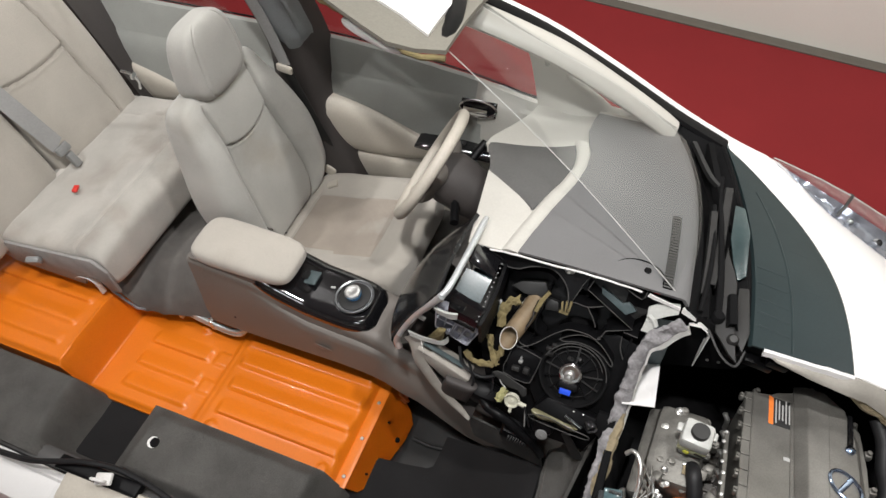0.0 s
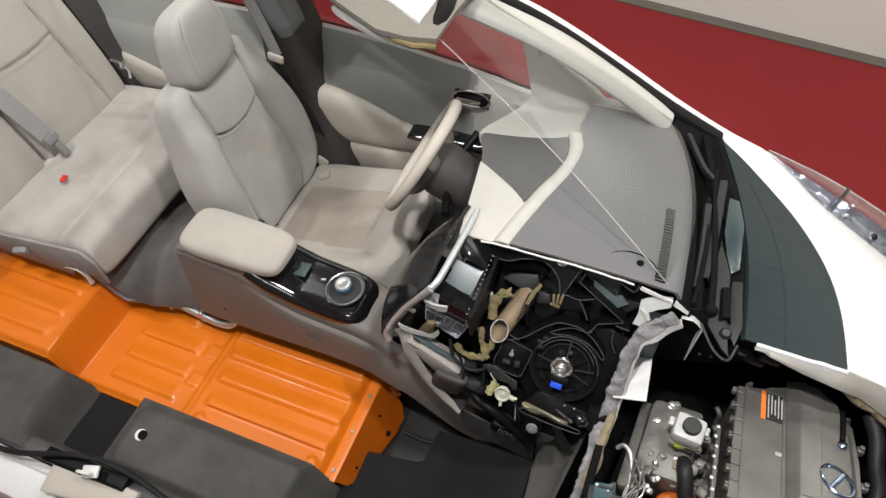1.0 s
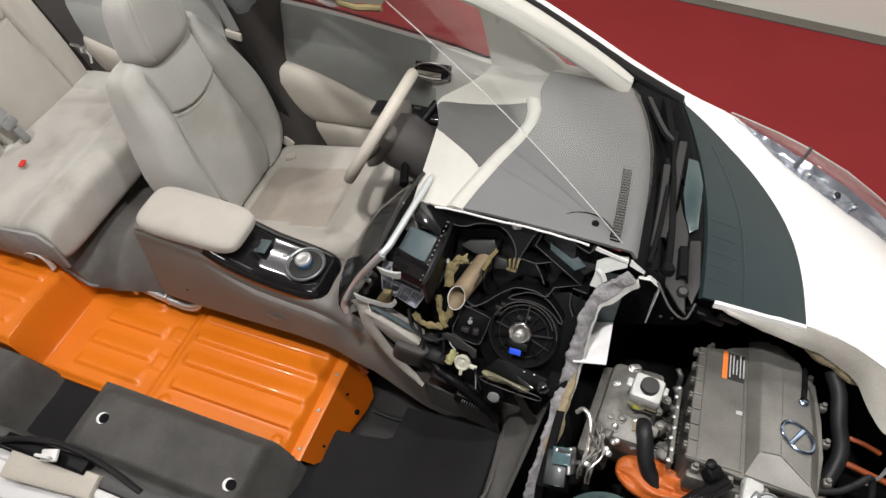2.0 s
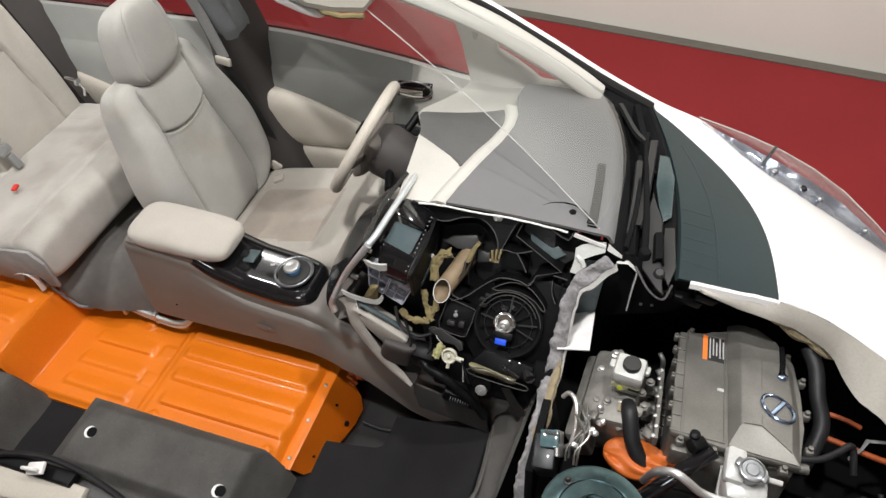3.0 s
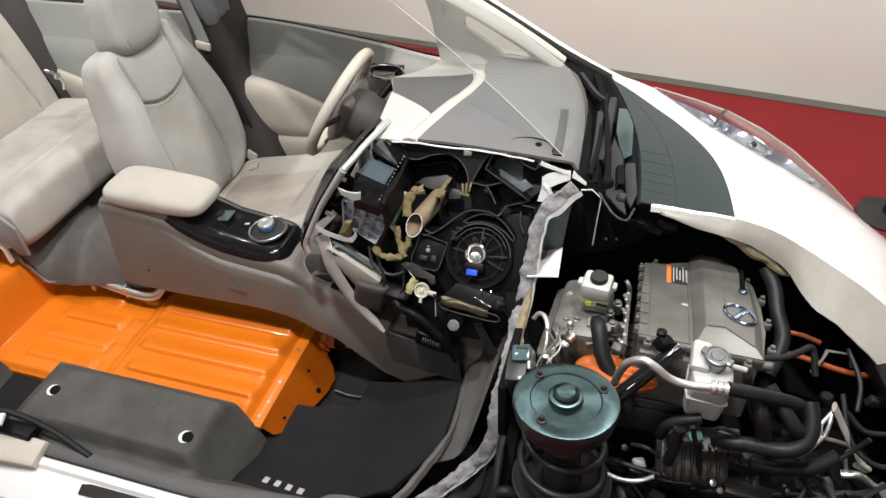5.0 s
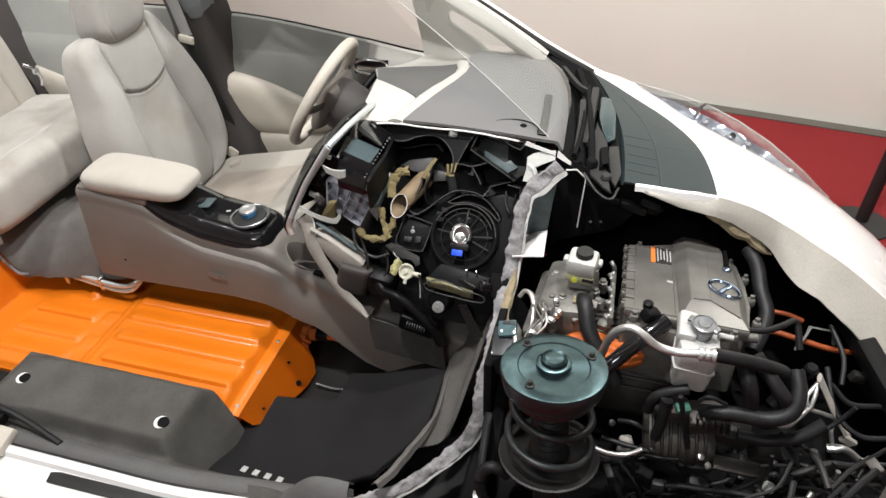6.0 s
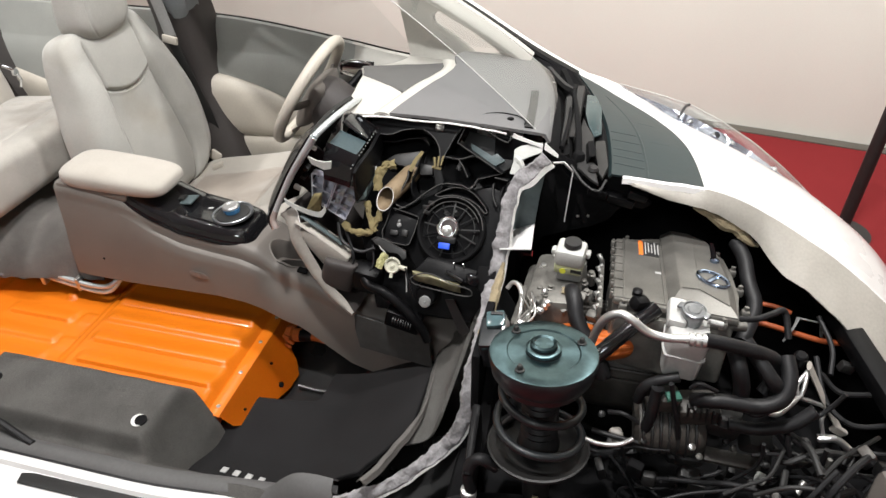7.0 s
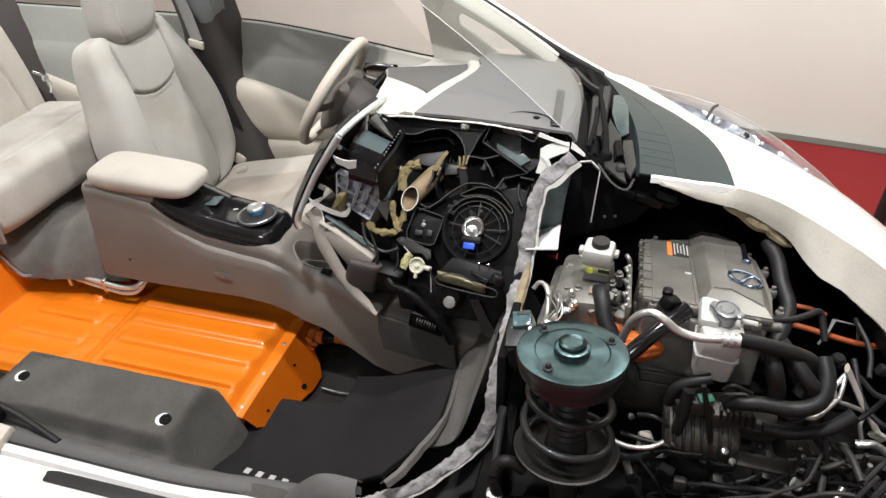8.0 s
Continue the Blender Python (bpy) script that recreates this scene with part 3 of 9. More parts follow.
# sail panel between the pillar and the door with its small fixed window
SAIL_OUT = [(-0.663, 0.755, 0.80), (-0.683, 0.772, 0.89), (-0.702, 0.770, 0.995), (-0.722, 0.745, 1.105), (-0.60, 0.730, 1.075), (-0.45, 0.735, 0.995), (-0.33, 0.742, 0.915), (-0.290, 0.748, 0.858), (-0.40, 0.748, 0.842), (-0.50, 0.740, 0.838), (-0.59, 0.725, 0.826)]
SAIL_IN = [(-0.528, 0.772, 0.925), (-0.560, 0.772, 0.942), (-0.582, 0.770, 0.955), (-0.588, 0.768, 0.982), (-0.570, 0.764, 1.003), (-0.45, 0.760, 0.945), (-0.375, 0.762, 0.895), (-0.345, 0.766, 0.869), (-0.40, 0.768, 0.863), (-0.443, 0.770, 0.864), (-0.480, 0.772, 0.893)]
bm = bmn()
ring_o, ring_i = [Vector(p) for p in SAIL_OUT], [Vector(p) for p in SAIL_IN]
grid(bm, [[q + vec(0, 0.03, 0) for q in ring_o], ring_o, [a.lerp(b, 0.45) + vec(0, 0.004, 0) for a, b in zip(ring_o, ring_i)], [a.lerp(b, 0.9) for a, b in zip(ring_o, ring_i)], [q + vec(0, 0.006, 0) for q in ring_i], [q + vec(0, 0.03, 0) for q in ring_i]], close=True)
part("sail_panel", bm, IVORY, car, "ivory mirror sail panel with a small fixed window", 60)
bm = bmn()
grid(bm, [[(-0.30, 0.80, 0.88), (-0.66, 0.80, 0.88)], [(-0.33, 0.76, 0.92), (-0.66, 0.735, 1.13)]])
part("quarter_glass", bm, GLASS, car)
bm = bmn()
rows = []
for i in range(10):
    s = i / 9
    x = lerp(-0.86, -1.75, s)
    y0 = lerp(0.388, 0.72, s ** 0.8)
    rows.append([(x, lerp(y0, 0.735, k / 6), 1.318 + 0.03 * smooth(0, 0.5, s) - 0.065 * (k / 6) ** 2) for k in range(7)])
slab(bm, rows, -0.02)
part("roof_skin", bm, WHITE, car, "white roof remnant, sawn off in a curve")
bm = bmn()
rows = []
for i in range(14):
    s = i / 13
    x = lerp(-0.80, -1.78, s)
    y0 = 0.350 - 0.02 * math.sin(math.pi * min(1, s * 4)) + 0.34 * smooth(0.12, 1.0, s) ** 0.9
    rows.append([(x, lerp(y0, 0.70, k / 6), 1.298 + 0.035 * smooth(0, 0.5, s) - 0.05 * (k / 6) ** 2) for k in range(7)])
slab(bm, rows, 0.012)
part("roof_lining", bm, PILLAR_LT, car, "olive-grey inner roof layer")
bm = bmn()
edge = rough_line([(-0.80, 0.345, 1.290), (-0.875, 0.332, 1.294), (-0.956, 0.362, 1.298), (-1.04, 0.405, 1.305), (-1.13, 0.432, 1.310), (-1.227, 0.471, 1.315), (-1.45, 0.56, 1.33), (-1.75, 0.67, 1.335)], 0.005, 11)
tube(bm, edge, 0.008, 8, per=1, smooth_line=False)
part("roof_foam", bm, KHAKI, car, "torn tan foam along the sawn roof")
bm = bmn()
pillow(bm, lambda v: vec(lerp(-1.138, -0.925, v), 0.452 - 0.088 * v, 1.270), (0.25, 1, 0.1), (0, -0.3, 1), lambda v: 0.022, lambda u, v: 0.014, lambda u, v: 0.012, 2.5, 4, 18, 30, 3.0)
visor = solo("sun_visor", bm, WHITE, "white sun visor under the sawn roof", "sun visor")
bm = bmn()
tube(bm, [(-0.825, 0.37, 1.298), (-0.825, 0.44, 1.302), (-0.840, 0.52, 1.300), (-0.87, 0.62, 1.285), (-0.90, 0.70, 1.26)], 0.024, 10, flat=0.4)
part("header_trim", bm, BLACK, car, "black windscreen header seal")

# windscreen: from the diagonal cut to the far pillar
cut_a, cut_b = vec(-0.850, 0.405, 1.297), vec(-0.115, 0.098, 0.918)
bm = bmn()
rows = []
for i in range(15):
    s = i / 14
    a = cut_a.lerp(cut_b, s) + vec(0.02, 0, 0.012) * math.sin(math.pi * s)
    pl = curve([(-0.84, 0.715, 1.212), (-0.47, 0.755, 1.025), (-0.235, 0.755, 0.885)], 7)[i]
    rows.append([a.lerp(pl, k / 8) + vec(0.05, 0, 0.02) * math.sin(math.pi * k / 8) for k in range(9)])
grid(bm, rows)
screen = solo("windscreen", bm, GLASS, "clear car windscreen sawn off diagonally", "windscreen", angle=80)
bm = bmn()
tube(bm, [r[0] for r in rows], 0.0013, 6, per=1, smooth_line=False)
part("glass_edge", bm, BOTTLE, screen, "pale ground glass edge")

# cowl at the foot of the windscreen
cowl = thing("cowl_panel", (-0.05, 0.4, 0.8), "black plastic cowl panel below the windscreen", "cowl panel")
bm = bmn()
rows = []
for i in range(21):
    y = lerp(0.085, 0.785, i / 20)
    s = (y - 0.085) / 0.7
    xb = -0.112 - 0.03 * s - 0.10 * s ** 3
    xf = cowl_edge(min(y, 0.77)) - 0.004
    zb = lerp(0.905, 0.845, s)
    zf = hood_z(xf, y) - 0.012
    prof = ((0, 0), (0.16, -0.006), (0.26, -0.045), (0.42, -0.06), (0.58, -0.052), (0.72, -0.02), (0.86, -0.004), (0.93, 0.008), (1, 0.0))
    rows.append([(lerp(xb, xf, a), y, lerp(zb, zf, a) + d) for a, d in prof])
slab(bm, rows, 0.006)
part("tray", bm, BLACK_SOFT, cowl)
bm = bmn()
tube(bm, [(cowl_edge(y) - 0.012, y, hood_z(cowl_edge(y), y) - 0.004) for y in (0.085, 0.2, 0.32, 0.45, 0.6, 0.72, 0.77)], 0.009, 8)
part("rubber_seal", bm, BLACK_SOFT, cowl, "black rubber seal")
bm = bmn()
tube(bm, [(-0.075, 0.10, 0.898), (-0.070, 0.2, 0.895), (-0.072, 0.32, 0.888), (-0.088, 0.47, 0.874)], 0.006, 8)
part("wiper_blade", bm, BLACK_SOFT, cowl, "black wiper blade")
bm = bmn()
tube(bm, [(-0.030, 0.12, 0.868), (-0.040, 0.22, 0.884), (-0.058, 0.36, 0.886), (-0.075, 0.50, 0.872), (-0.08, 0.6, 0.858)], lambda s: 0.009 - 0.004 * s, 8, flat=0.6)
part("wiper_arm", bm, BLACK_SOFT, cowl, "dark wiper arm")
bm = bmn()
lathe(bm, [(0.016, -0.02), (0.016, 0.012), (0.012, 0.018), (0.001, 0.02)], (-0.030, 0.118, 0.862), (0.1, 0, 1), 16)
part("wiper_pivot", bm, BLACK_SOFT, cowl)
bm = bmn()
prism(bm, [(-0.034, 0.486), (-0.008, 0.480), (0.014, 0.405), (0.022, 0.265), (0.002, 0.246), (-0.014, 0.30), (-0.030, 0.37)], 0.006, pose(0, 0, 0.838, 4.5, -4, 0), 0.002)
part("plenum_lid", bm, LIDTEAL, cowl, "shiny dark green lid")
bm = bmn()
prism(bm, [(-0.034, 0.345), (-0.010, 0.262), (0.004, 0.236), (0.010, 0.10), (0.030, 0.012), (0.010, 0.030), (-0.028, 0.084), (-0.041, 0.217)], 0.010, pose(0, 0, 0.846, 3, -4, 0), 0.003)
part("drain_tray", bm, COWLGREY, cowl, "charcoal drain tray")
bm = bmn()
prism(bm, [(0.010, 0.226), (0.034, 0.230), (0.050, 0.102), (0.038, 0.046), (0.014, 0.092)], 0.012, pose(0, 0, 0.838, 3, -6, 0), 0.003)
part("front_tray", bm, BLACK_MID, cowl)
for k, (pts, w, h) in enumerate((([(-0.059, 0.542), (-0.056, 0.40), (-0.055, 0.29), (-0.060, 0.20)], 0.013, 0.880), ([(-0.086, 0.436), (-0.077, 0.30), (-0.073, 0.16)], 0.011, 0.888), ([(-0.177, 0.719), (-0.116, 0.60), (-0.081, 0.558)], 0.008, 0.862), ([(-0.022, 0.352), (-0.004, 0.262), (0.0, 0.238)], 0.004, 0.858))):
    bm = bmn()
    ln = curve([(x, y, h) for x, y in pts], 5)
    slab(bm, [[p + vec(-w, 0, -0.014), p + vec(-w * 0.7, 0, 0), p + vec(w * 0.7, 0, 0.002), p + vec(w, 0, -0.012)] for p in ln], 0.004)
    part("cowl_rail", bm, COWLGREY, cowl, "charcoal cowl rail")
bm = bmn()
tube(bm, [(-0.045, 0.080, 0.862), (-0.006, 0.032, 0.842), (0.030, 0.018, 0.834), (0.046, 0.060, 0.842)], 0.0035, 8, flat=0.7)
part("tray_lip", bm, BLACK_MID, cowl)
bm = bmn()
lathe(bm, [(0.014, -0.01), (0.014, 0.008), (0.009, 0.014), (0.001, 0.014)], (0.012, 0.070, 0.858), (0, -0.2, 1), 16)
part("tray_plug", bm, BLACK_MID, cowl)
for y0, y1, x0, x1, h in ((0.10, 0.40, -0.060, -0.085, 0.016), (0.12, 0.52, -0.100, -0.135, 0.010), (0.42, 0.74, -0.045, -0.13, 0.018), (0.10, 0.19, 0.005, -0.005, 0.02)):
    bm = bmn()
    rows = []
    for k in range(9):
        t = k / 8
        p = vec(lerp(x0, x1, t), lerp(y0, y1, t), lerp(0.868, 0.832, lerp(y0, y1, t) / 0.78))
        rows.append([p + vec(-0.012, 0, -0.012), p + vec(-0.004, 0, h - 0.004), p + vec(0.004, 0, h), p + vec(0.014, 0, -0.012)])
    slab(bm, rows, 0.004)
    part("moulded_rib", bm, BLACK_SOFT, cowl)
bm = bmn()
box(bm, (-0.232, 0.748, 0.858), (0.06, 0.07, 0.034), 0.006, (0, 20, 0))
part("foot_pad", bm, BLACK_SOFT, cowl)
bm = bmn()
box(bm, (0.012, 0.108, 0.838), (0.05, 0.05, 0.03), 0.006, (0, 15, 20))
part("corner_block", bm, BLACK_SOFT, cowl)
bm = bmn()
rows = []
for k in range(14):
    t = k / 13
    p = vec(lerp(-0.225, -0.06, t), lerp(0.755, 0.762, t), lerp(0.870, 0.808, t))
    rows.append([p + vec(0, -0.075 + 0.03 * t, -0.018), p + vec(0, -0.03, 0.0), p + vec(0, 0.004, 0.012), p + vec(0, 0.018, 0.004)])
slab(bm, rows, 0.006)
part("corner_cover", bm, BLACK_SOFT, cowl, "black cover at the pillar foot")
# sawn black structure below the cowl
bulk = thing("bulkhead", (-0.1, 0.1, 0.4), "black inner bulkhead panels with white sawn edges", "bulkhead")
poly = [(-0.245, 0.915), (-0.150, 0.905), (-0.06, 0.875), (0.0, 0.838), (0.03, 0.80), (0.045, 0.838), (0.10, 0.845), (0.16, 0.828), (0.14, 0.79), (0.17, 0.765), (0.15, 0.745), (0.105, 0.752), (0.085, 0.735), (0.07, 0.70), (0.02, 0.668), (-0.03, 0.65), (-0.10, 0.62), (-0.13, 0.55), (-0.245, 0.55)]
bm = bmn()
prism(bm, poly, 0.012, section(0.098, 0.110), 0.002)
part("black_plate", bm, BLACK_SOFT, bulk)
bm = bmn()
prism(bm, [(-0.15, 0.77), (0.28, 0.77), (0.42, 0.70), (0.55, 0.62), (0.70, 0.50), (0.82, 0.40), (0.95, 0.30), (0.95, -0.05), (-0.15, -0.05)], 0.012, section(0.40, 0.412))
part("inner_wing", bm, BLACK_SOFT, bulk)
bm = bmn()
box(bm, (-0.19, 0.47, 0.44), (0.012, 0.72, 0.78), 0.003)
part("scuttle", bm, BLACK_SOFT, bulk)
for x, z, w in ((0.03, 0.79, 0.05), (0.09, 0.775, 0.07), (0.13, 0.795, 0.05)):
    bm = bmn()
    box(bm, (x, 0.085, z), (w, 0.03, 0.022), 0.004, (0, 12, 0))
    part("bracket", bm, BLACK, bulk)
for x, z in ((-0.012, 0.70), (0.015, 0.705)):
    bm = bmn()
    lathe(bm, [(0.004, 0), (0.004, 0.003), (0.001, 0.004)], (x, 0.098, z), (0, -1, 0), 10)
    part("rivet", bm, STEEL, bulk)
bm = bmn()
away = vec(-0.03, 0.80, -0.60)
edge = [vec(-0.090, 0.076, 0.868), vec(-0.062, 0.072, 0.876), vec(-0.036, 0.070, 0.853), vec(-0.040, 0.070, 0.769), vec(-0.043, 0.070, 0.694)]
slab(bm, [[p, p + away * w] for p, w in zip(edge, (0.01, 0.04, 0.05, 0.025, 0.003))], 0.003)
part("white_sliver", bm, RAW_WHITE, bulk, "white sawn sliver")
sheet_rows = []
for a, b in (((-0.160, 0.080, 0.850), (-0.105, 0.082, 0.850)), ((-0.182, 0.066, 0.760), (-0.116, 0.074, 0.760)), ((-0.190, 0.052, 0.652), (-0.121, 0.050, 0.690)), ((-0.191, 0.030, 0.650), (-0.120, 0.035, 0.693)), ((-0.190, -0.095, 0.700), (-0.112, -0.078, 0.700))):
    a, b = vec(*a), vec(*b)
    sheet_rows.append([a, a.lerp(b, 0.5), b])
# upper part of the white sheet, its shade put into a blue-grey colour
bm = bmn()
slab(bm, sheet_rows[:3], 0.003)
part("shaded_sheet", bm, TEALPLATE, bulk, "upper sheet, blue-grey to hold its shade")
bm = bmn()
slab(bm, sheet_rows[2:], 0.003)
part("white_sheet", bm, WHITE, bulk, "white painted bulkhead sheet", 30)
bm = bmn()
slab(bm, [[(-0.200, 0.084, 0.921), (-0.196, 0.086, 0.930)], [(-0.186, 0.084, 0.916), (-0.186, 0.086, 0.926)], [(-0.150, 0.084, 0.907), (-0.150, 0.086, 0.915)], [(-0.120, 0.084, 0.899), (-0.120, 0.086, 0.907)]], 0.004)
slab(bm, [[(-0.116, 0.080, 0.898), (-0.114, 0.084, 0.915)], [(-0.098, 0.080, 0.888), (-0.098, 0.084, 0.902)], [(-0.079, 0.080, 0.878), (-0.079, 0.084, 0.886)]], 0.004)
part("white_lip", bm, RAW_WHITE, bulk, "bright white sawn lip")
bm = bmn()
slab(bm, [[(-0.190, 0.084, 0.884), (-0.186, 0.060, 0.856)], [(-0.176, 0.090, 0.892), (-0.170, 0.064, 0.866)], [(-0.150, 0.098, 0.900), (-0.148, 0.078, 0.874)], [(-0.122, 0.102, 0.902), (-0.120, 0.086, 0.884)]], 0.010)
slab(bm, [[(-0.188, 0.062, 0.862), (-0.192, 0.046, 0.836)], [(-0.168, 0.058, 0.858), (-0.160, 0.040, 0.838)]], 0.010)
tube(bm, [(-0.184, 0.066, 0.874), (-0.172, 0.058, 0.868), (-0.164, 0.050, 0.856)], 0.008, 8)
part("white_clip", bm, MILK, bulk, "white plastic remnant")

# torn felt along the sawn bulkhead
SAW = [(-0.114, 0.062, 0.895), (-0.145, 0.045, 0.864), (-0.178, 0.018, 0.839), (-0.193, -0.012, 0.810), (-0.199, -0.062, 0.735), (-0.204, -0.117, 0.645), (-0.212, -0.19, 0.585),
       (-0.217, -0.262, 0.540), (-0.221, -0.325, 0.485), (-0.222, -0.375, 0.415), (-0.240, -0.395, 0.340), (-0.272, -0.415, 0.300), (-0.320, -0.470, 0.278), (-0.385, -0.540, 0.272), (-0.465, -0.602, 0.282), (-0.56, -0.640, 0.295)]
felt = thing("felt_lining", (-0.3, -0.3, 0.3), "torn grey felt lining along the sawn bulkhead", "sound lining")
line = curve(SAW, 22)


def felt_frame(i):
    """Direction across the felt towards the cabin, out of it, and its half width at step i."""
    p = line[i]
    t = (line[min(i + 3, len(line) - 1)] - line[max(i - 3, 0)]).normalized()
    side = t.cross(vec(0.25, -0.75, 0.6)).normalized()
    up = side.cross(t).normalized()
    if up.y > 0:
        up = -up
    s = i / (len(line) - 1)
    w = 0.0180 + 0.001 * smooth(0.25, 0.0, s) + 0.006 * noise.noise(p * 20) - 0.003 * smooth(0.8, 1, s)
    return side, up, w


bm = bmn()
rows = []
for i, p in enumerate(line):
    side, up, w = felt_frame(i)
    ring = []
    for k in range(20):
        a = 2 * math.pi * k / 20
        ca, sa = math.cos(a), math.sin(a)
        torn = 0.005 * noise.noise(p * 55 + vec(3 if ca > 0 else 9, 1, 7)) + 0.002 * noise.noise(p * 150 + vec(ca, 0, 0))
        fold = 0.007 * noise.noise(p * 38 + side * ca * 1.2 + vec(0, 5, 0)) + 0.004 * abs(noise.noise(p * 95 + vec(ca * 2, sa, 1)))
        q = abs(ca) ** 0.6 * (1 if ca > 0 else -1)
        ring.append(p - side * 0.012 + side * (q * w + (torn if ca > 0 else 0.3 * torn)) + up * (sa * 0.008 + (fold if sa > -0.1 else 0)))
    rows.append(ring)
grid(bm, rows, close=True, cap=True)
part("felt", bm, FELT, felt, "", 40)
bm = bmn()
rows = []
for i, p in enumerate(line):
    side, up, w = felt_frame(i)
    e = p - side * (0.014 + w + 0.002 * noise.noise(p * 47)) + up * 0.005
    rows.append([e + side * 0.004, e - side * (0.0025 + 0.008 * smooth(0.20, 0.06, i / len(line))), e - side * 0.003 - up * 0.03])
grid(bm, rows)
bmesh.ops.solidify(bm, geom=bm.faces, thickness=0.0015)
part("metal_edge", bm, RAW_WHITE, felt, "white sawn metal edge")
bm = bmn()
tube(bm, rough_line([(-0.175, -0.10, 0.665), (-0.190, -0.19, 0.575), (-0.198, -0.27, 0.52), (-0.205, -0.32, 0.46)], 0.008, 9), lambda s: 0.006 + 0.014 * math.sin(math.pi * s), 8, per=1, smooth_line=False)
part("tan_backing", bm, FOAM, felt, "tan fibre backing")
bm = bmn()
rows = [[p + vec(0.02, 0.0, -0.02), p + vec(0.075, 0.04, -0.16)] for p in curve(SAW[5:11], 4)]
slab(bm, rows, 0.004)
part("black_web", bm, BLACK_SOFT, felt)
# toe board between mat and felt
bm = bmn()
rows = []
for i in range(11):
    t = i / 10
    a = vec(-0.346, -0.10, 0.333).lerp(vec(-0.352, -0.435, 0.300), t)
    b = vec(-0.225, -0.08, 0.56).lerp(vec(-0.292, -0.385, 0.312), t)
    rows.append([a.lerp(b, k / 6) + vec(0.012, 0, -0.012) * math.sin(math.pi * k / 6) for k in range(7)])
slab(bm, rows, 0.01)
solo("toe_board", bm, CARPET, "grey carpeted toe board in front of the mat", "car floor")

bm = bmn()
rows = []
for p in rough_line([(-0.341, -0.16, 0.328), (-0.334, -0.24, 0.330), (-0.331, -0.315, 0.330), (-0.336, -0.365, 0.330), (-0.349, -0.410, 0.330), (-0.368, -0.462, 0.330), (-0.394, -0.540, 0.332), (-0.42, -0.585, 0.335)], 0.003, 17):
    w = 0.004 + 0.007 * smooth(-0.30, -0.44, p.y)
    rows.append([p + vec(-w, 0, -0.006), p + vec(-w * 0.3, 0, 0.006), p + vec(w * 0.5, -w * 0.3, 0.004), p + vec(w, -w * 0.5, -0.012)])
slab(bm, rows, 0.003)
solo("carpet_lip", bm, TUNNEL, "curled grey-beige carpet edge beside the mat", "car floor")

# near sill
sill = thing("door_sill", (-1.2, -0.75, 0.2), "white door sill with dark tread plate and carpeted inner edge", "door sill")
bm = bmn()
rows = []
for i in range(41):
    x = lerp(-2.7, -0.50, i / 40)
    y0 = -0.708 + 0.03 * smooth(-0.95, -0.55, x) + 0.0 * x
    z0 = 0.318
    rows.append([(x, y0 + 0.012, z0 - 0.01), (x, y0, z0 + 0.004), (x, y0 - 0.010, z0 + 0.010), (x, y0 - 0.022, z0 + 0.006), (x, y0 - 0.03, z0 - 0.006), (x, y0 - 0.085, z0 - 0.014),
                 (x, y0 - 0.115, z0 - 0.03), (x, y0 - 0.13, z0 - 0.07), (x, y0 - 0.13, z0 - 0.18), (x, y0 - 0.10, z0 - 0.22)])
slab(bm, rows, 0.004)
part("skin", bm, WHITE, sill)
bm = bmn()
rows = []
for x in np.linspace(-2.7, -0.54, 50):
    y0 = -0.690 + 0.03 * smooth(-0.95, -0.55, x)
    rows.append([(x, y0 + 0.034, 0.312), (x, y0 + 0.022, 0.330), (x, y0 + 0.004, 0.334), (x, y0 - 0.012, 0.330), (x, y0 - 0.018, 0.320)])
slab(bm, rows, 0.004)
cover = part("sill_cover", bm, SILL_GREY, sill, "grey plastic sill cover", 60)
bm = bmn()
hump = curve([(-0.660, -0.668, 0.325), (-0.613, -0.660, 0.345), (-0.578, -0.648, 0.375), (-0.548, -0.640, 0.393), (-0.510, -0.636, 0.398), (-0.460, -0.634, 0.394)], 5)
slab(bm, [[p + vec(0.006, 0.010, -0.018), p, p + vec(0.004, -0.020, -0.004), p + vec(0.010, -0.036, -0.035)] for p in hump], 0.004)
part("raised_end", bm, SILL_GREY, cover, "raised grey end of the sill cover", 60)
bm = bmn()
slab(bm, [[p + vec(0.012, -0.004, -0.016), p + vec(0.016, -0.020, -0.022)] for p in hump[8:]], 0.010)
part("end_core", bm, BLACK, cover, "black core of the sawn end")
bm = bmn()
tube(bm, [(x, -0.708 + 0.03 * smooth(-0.95, -0.55, x), 0.326) for x in (-2.7, -2.2, -1.8, -1.5, -1.2, -0.95, -0.8, -0.68, -0.56)], 0.006, 8, flat=0.8)
part("weatherstrip", bm, RUBBER, sill, "black rubber door seal")
bm = bmn()
prism(bm, [(-1.205, -0.7415), (-1.232, -0.748), (-1.225, -0.774), (-0.72, -0.768), (-0.700, -0.745), (-0.715, -0.728), (-0.9, -0.738)], 0.004, pose(0, 0, 0.3130, 0, 0, 0), 0.001)
part("tread_plate", bm, BLACK_MID, sill, "dark plastic tread plate")
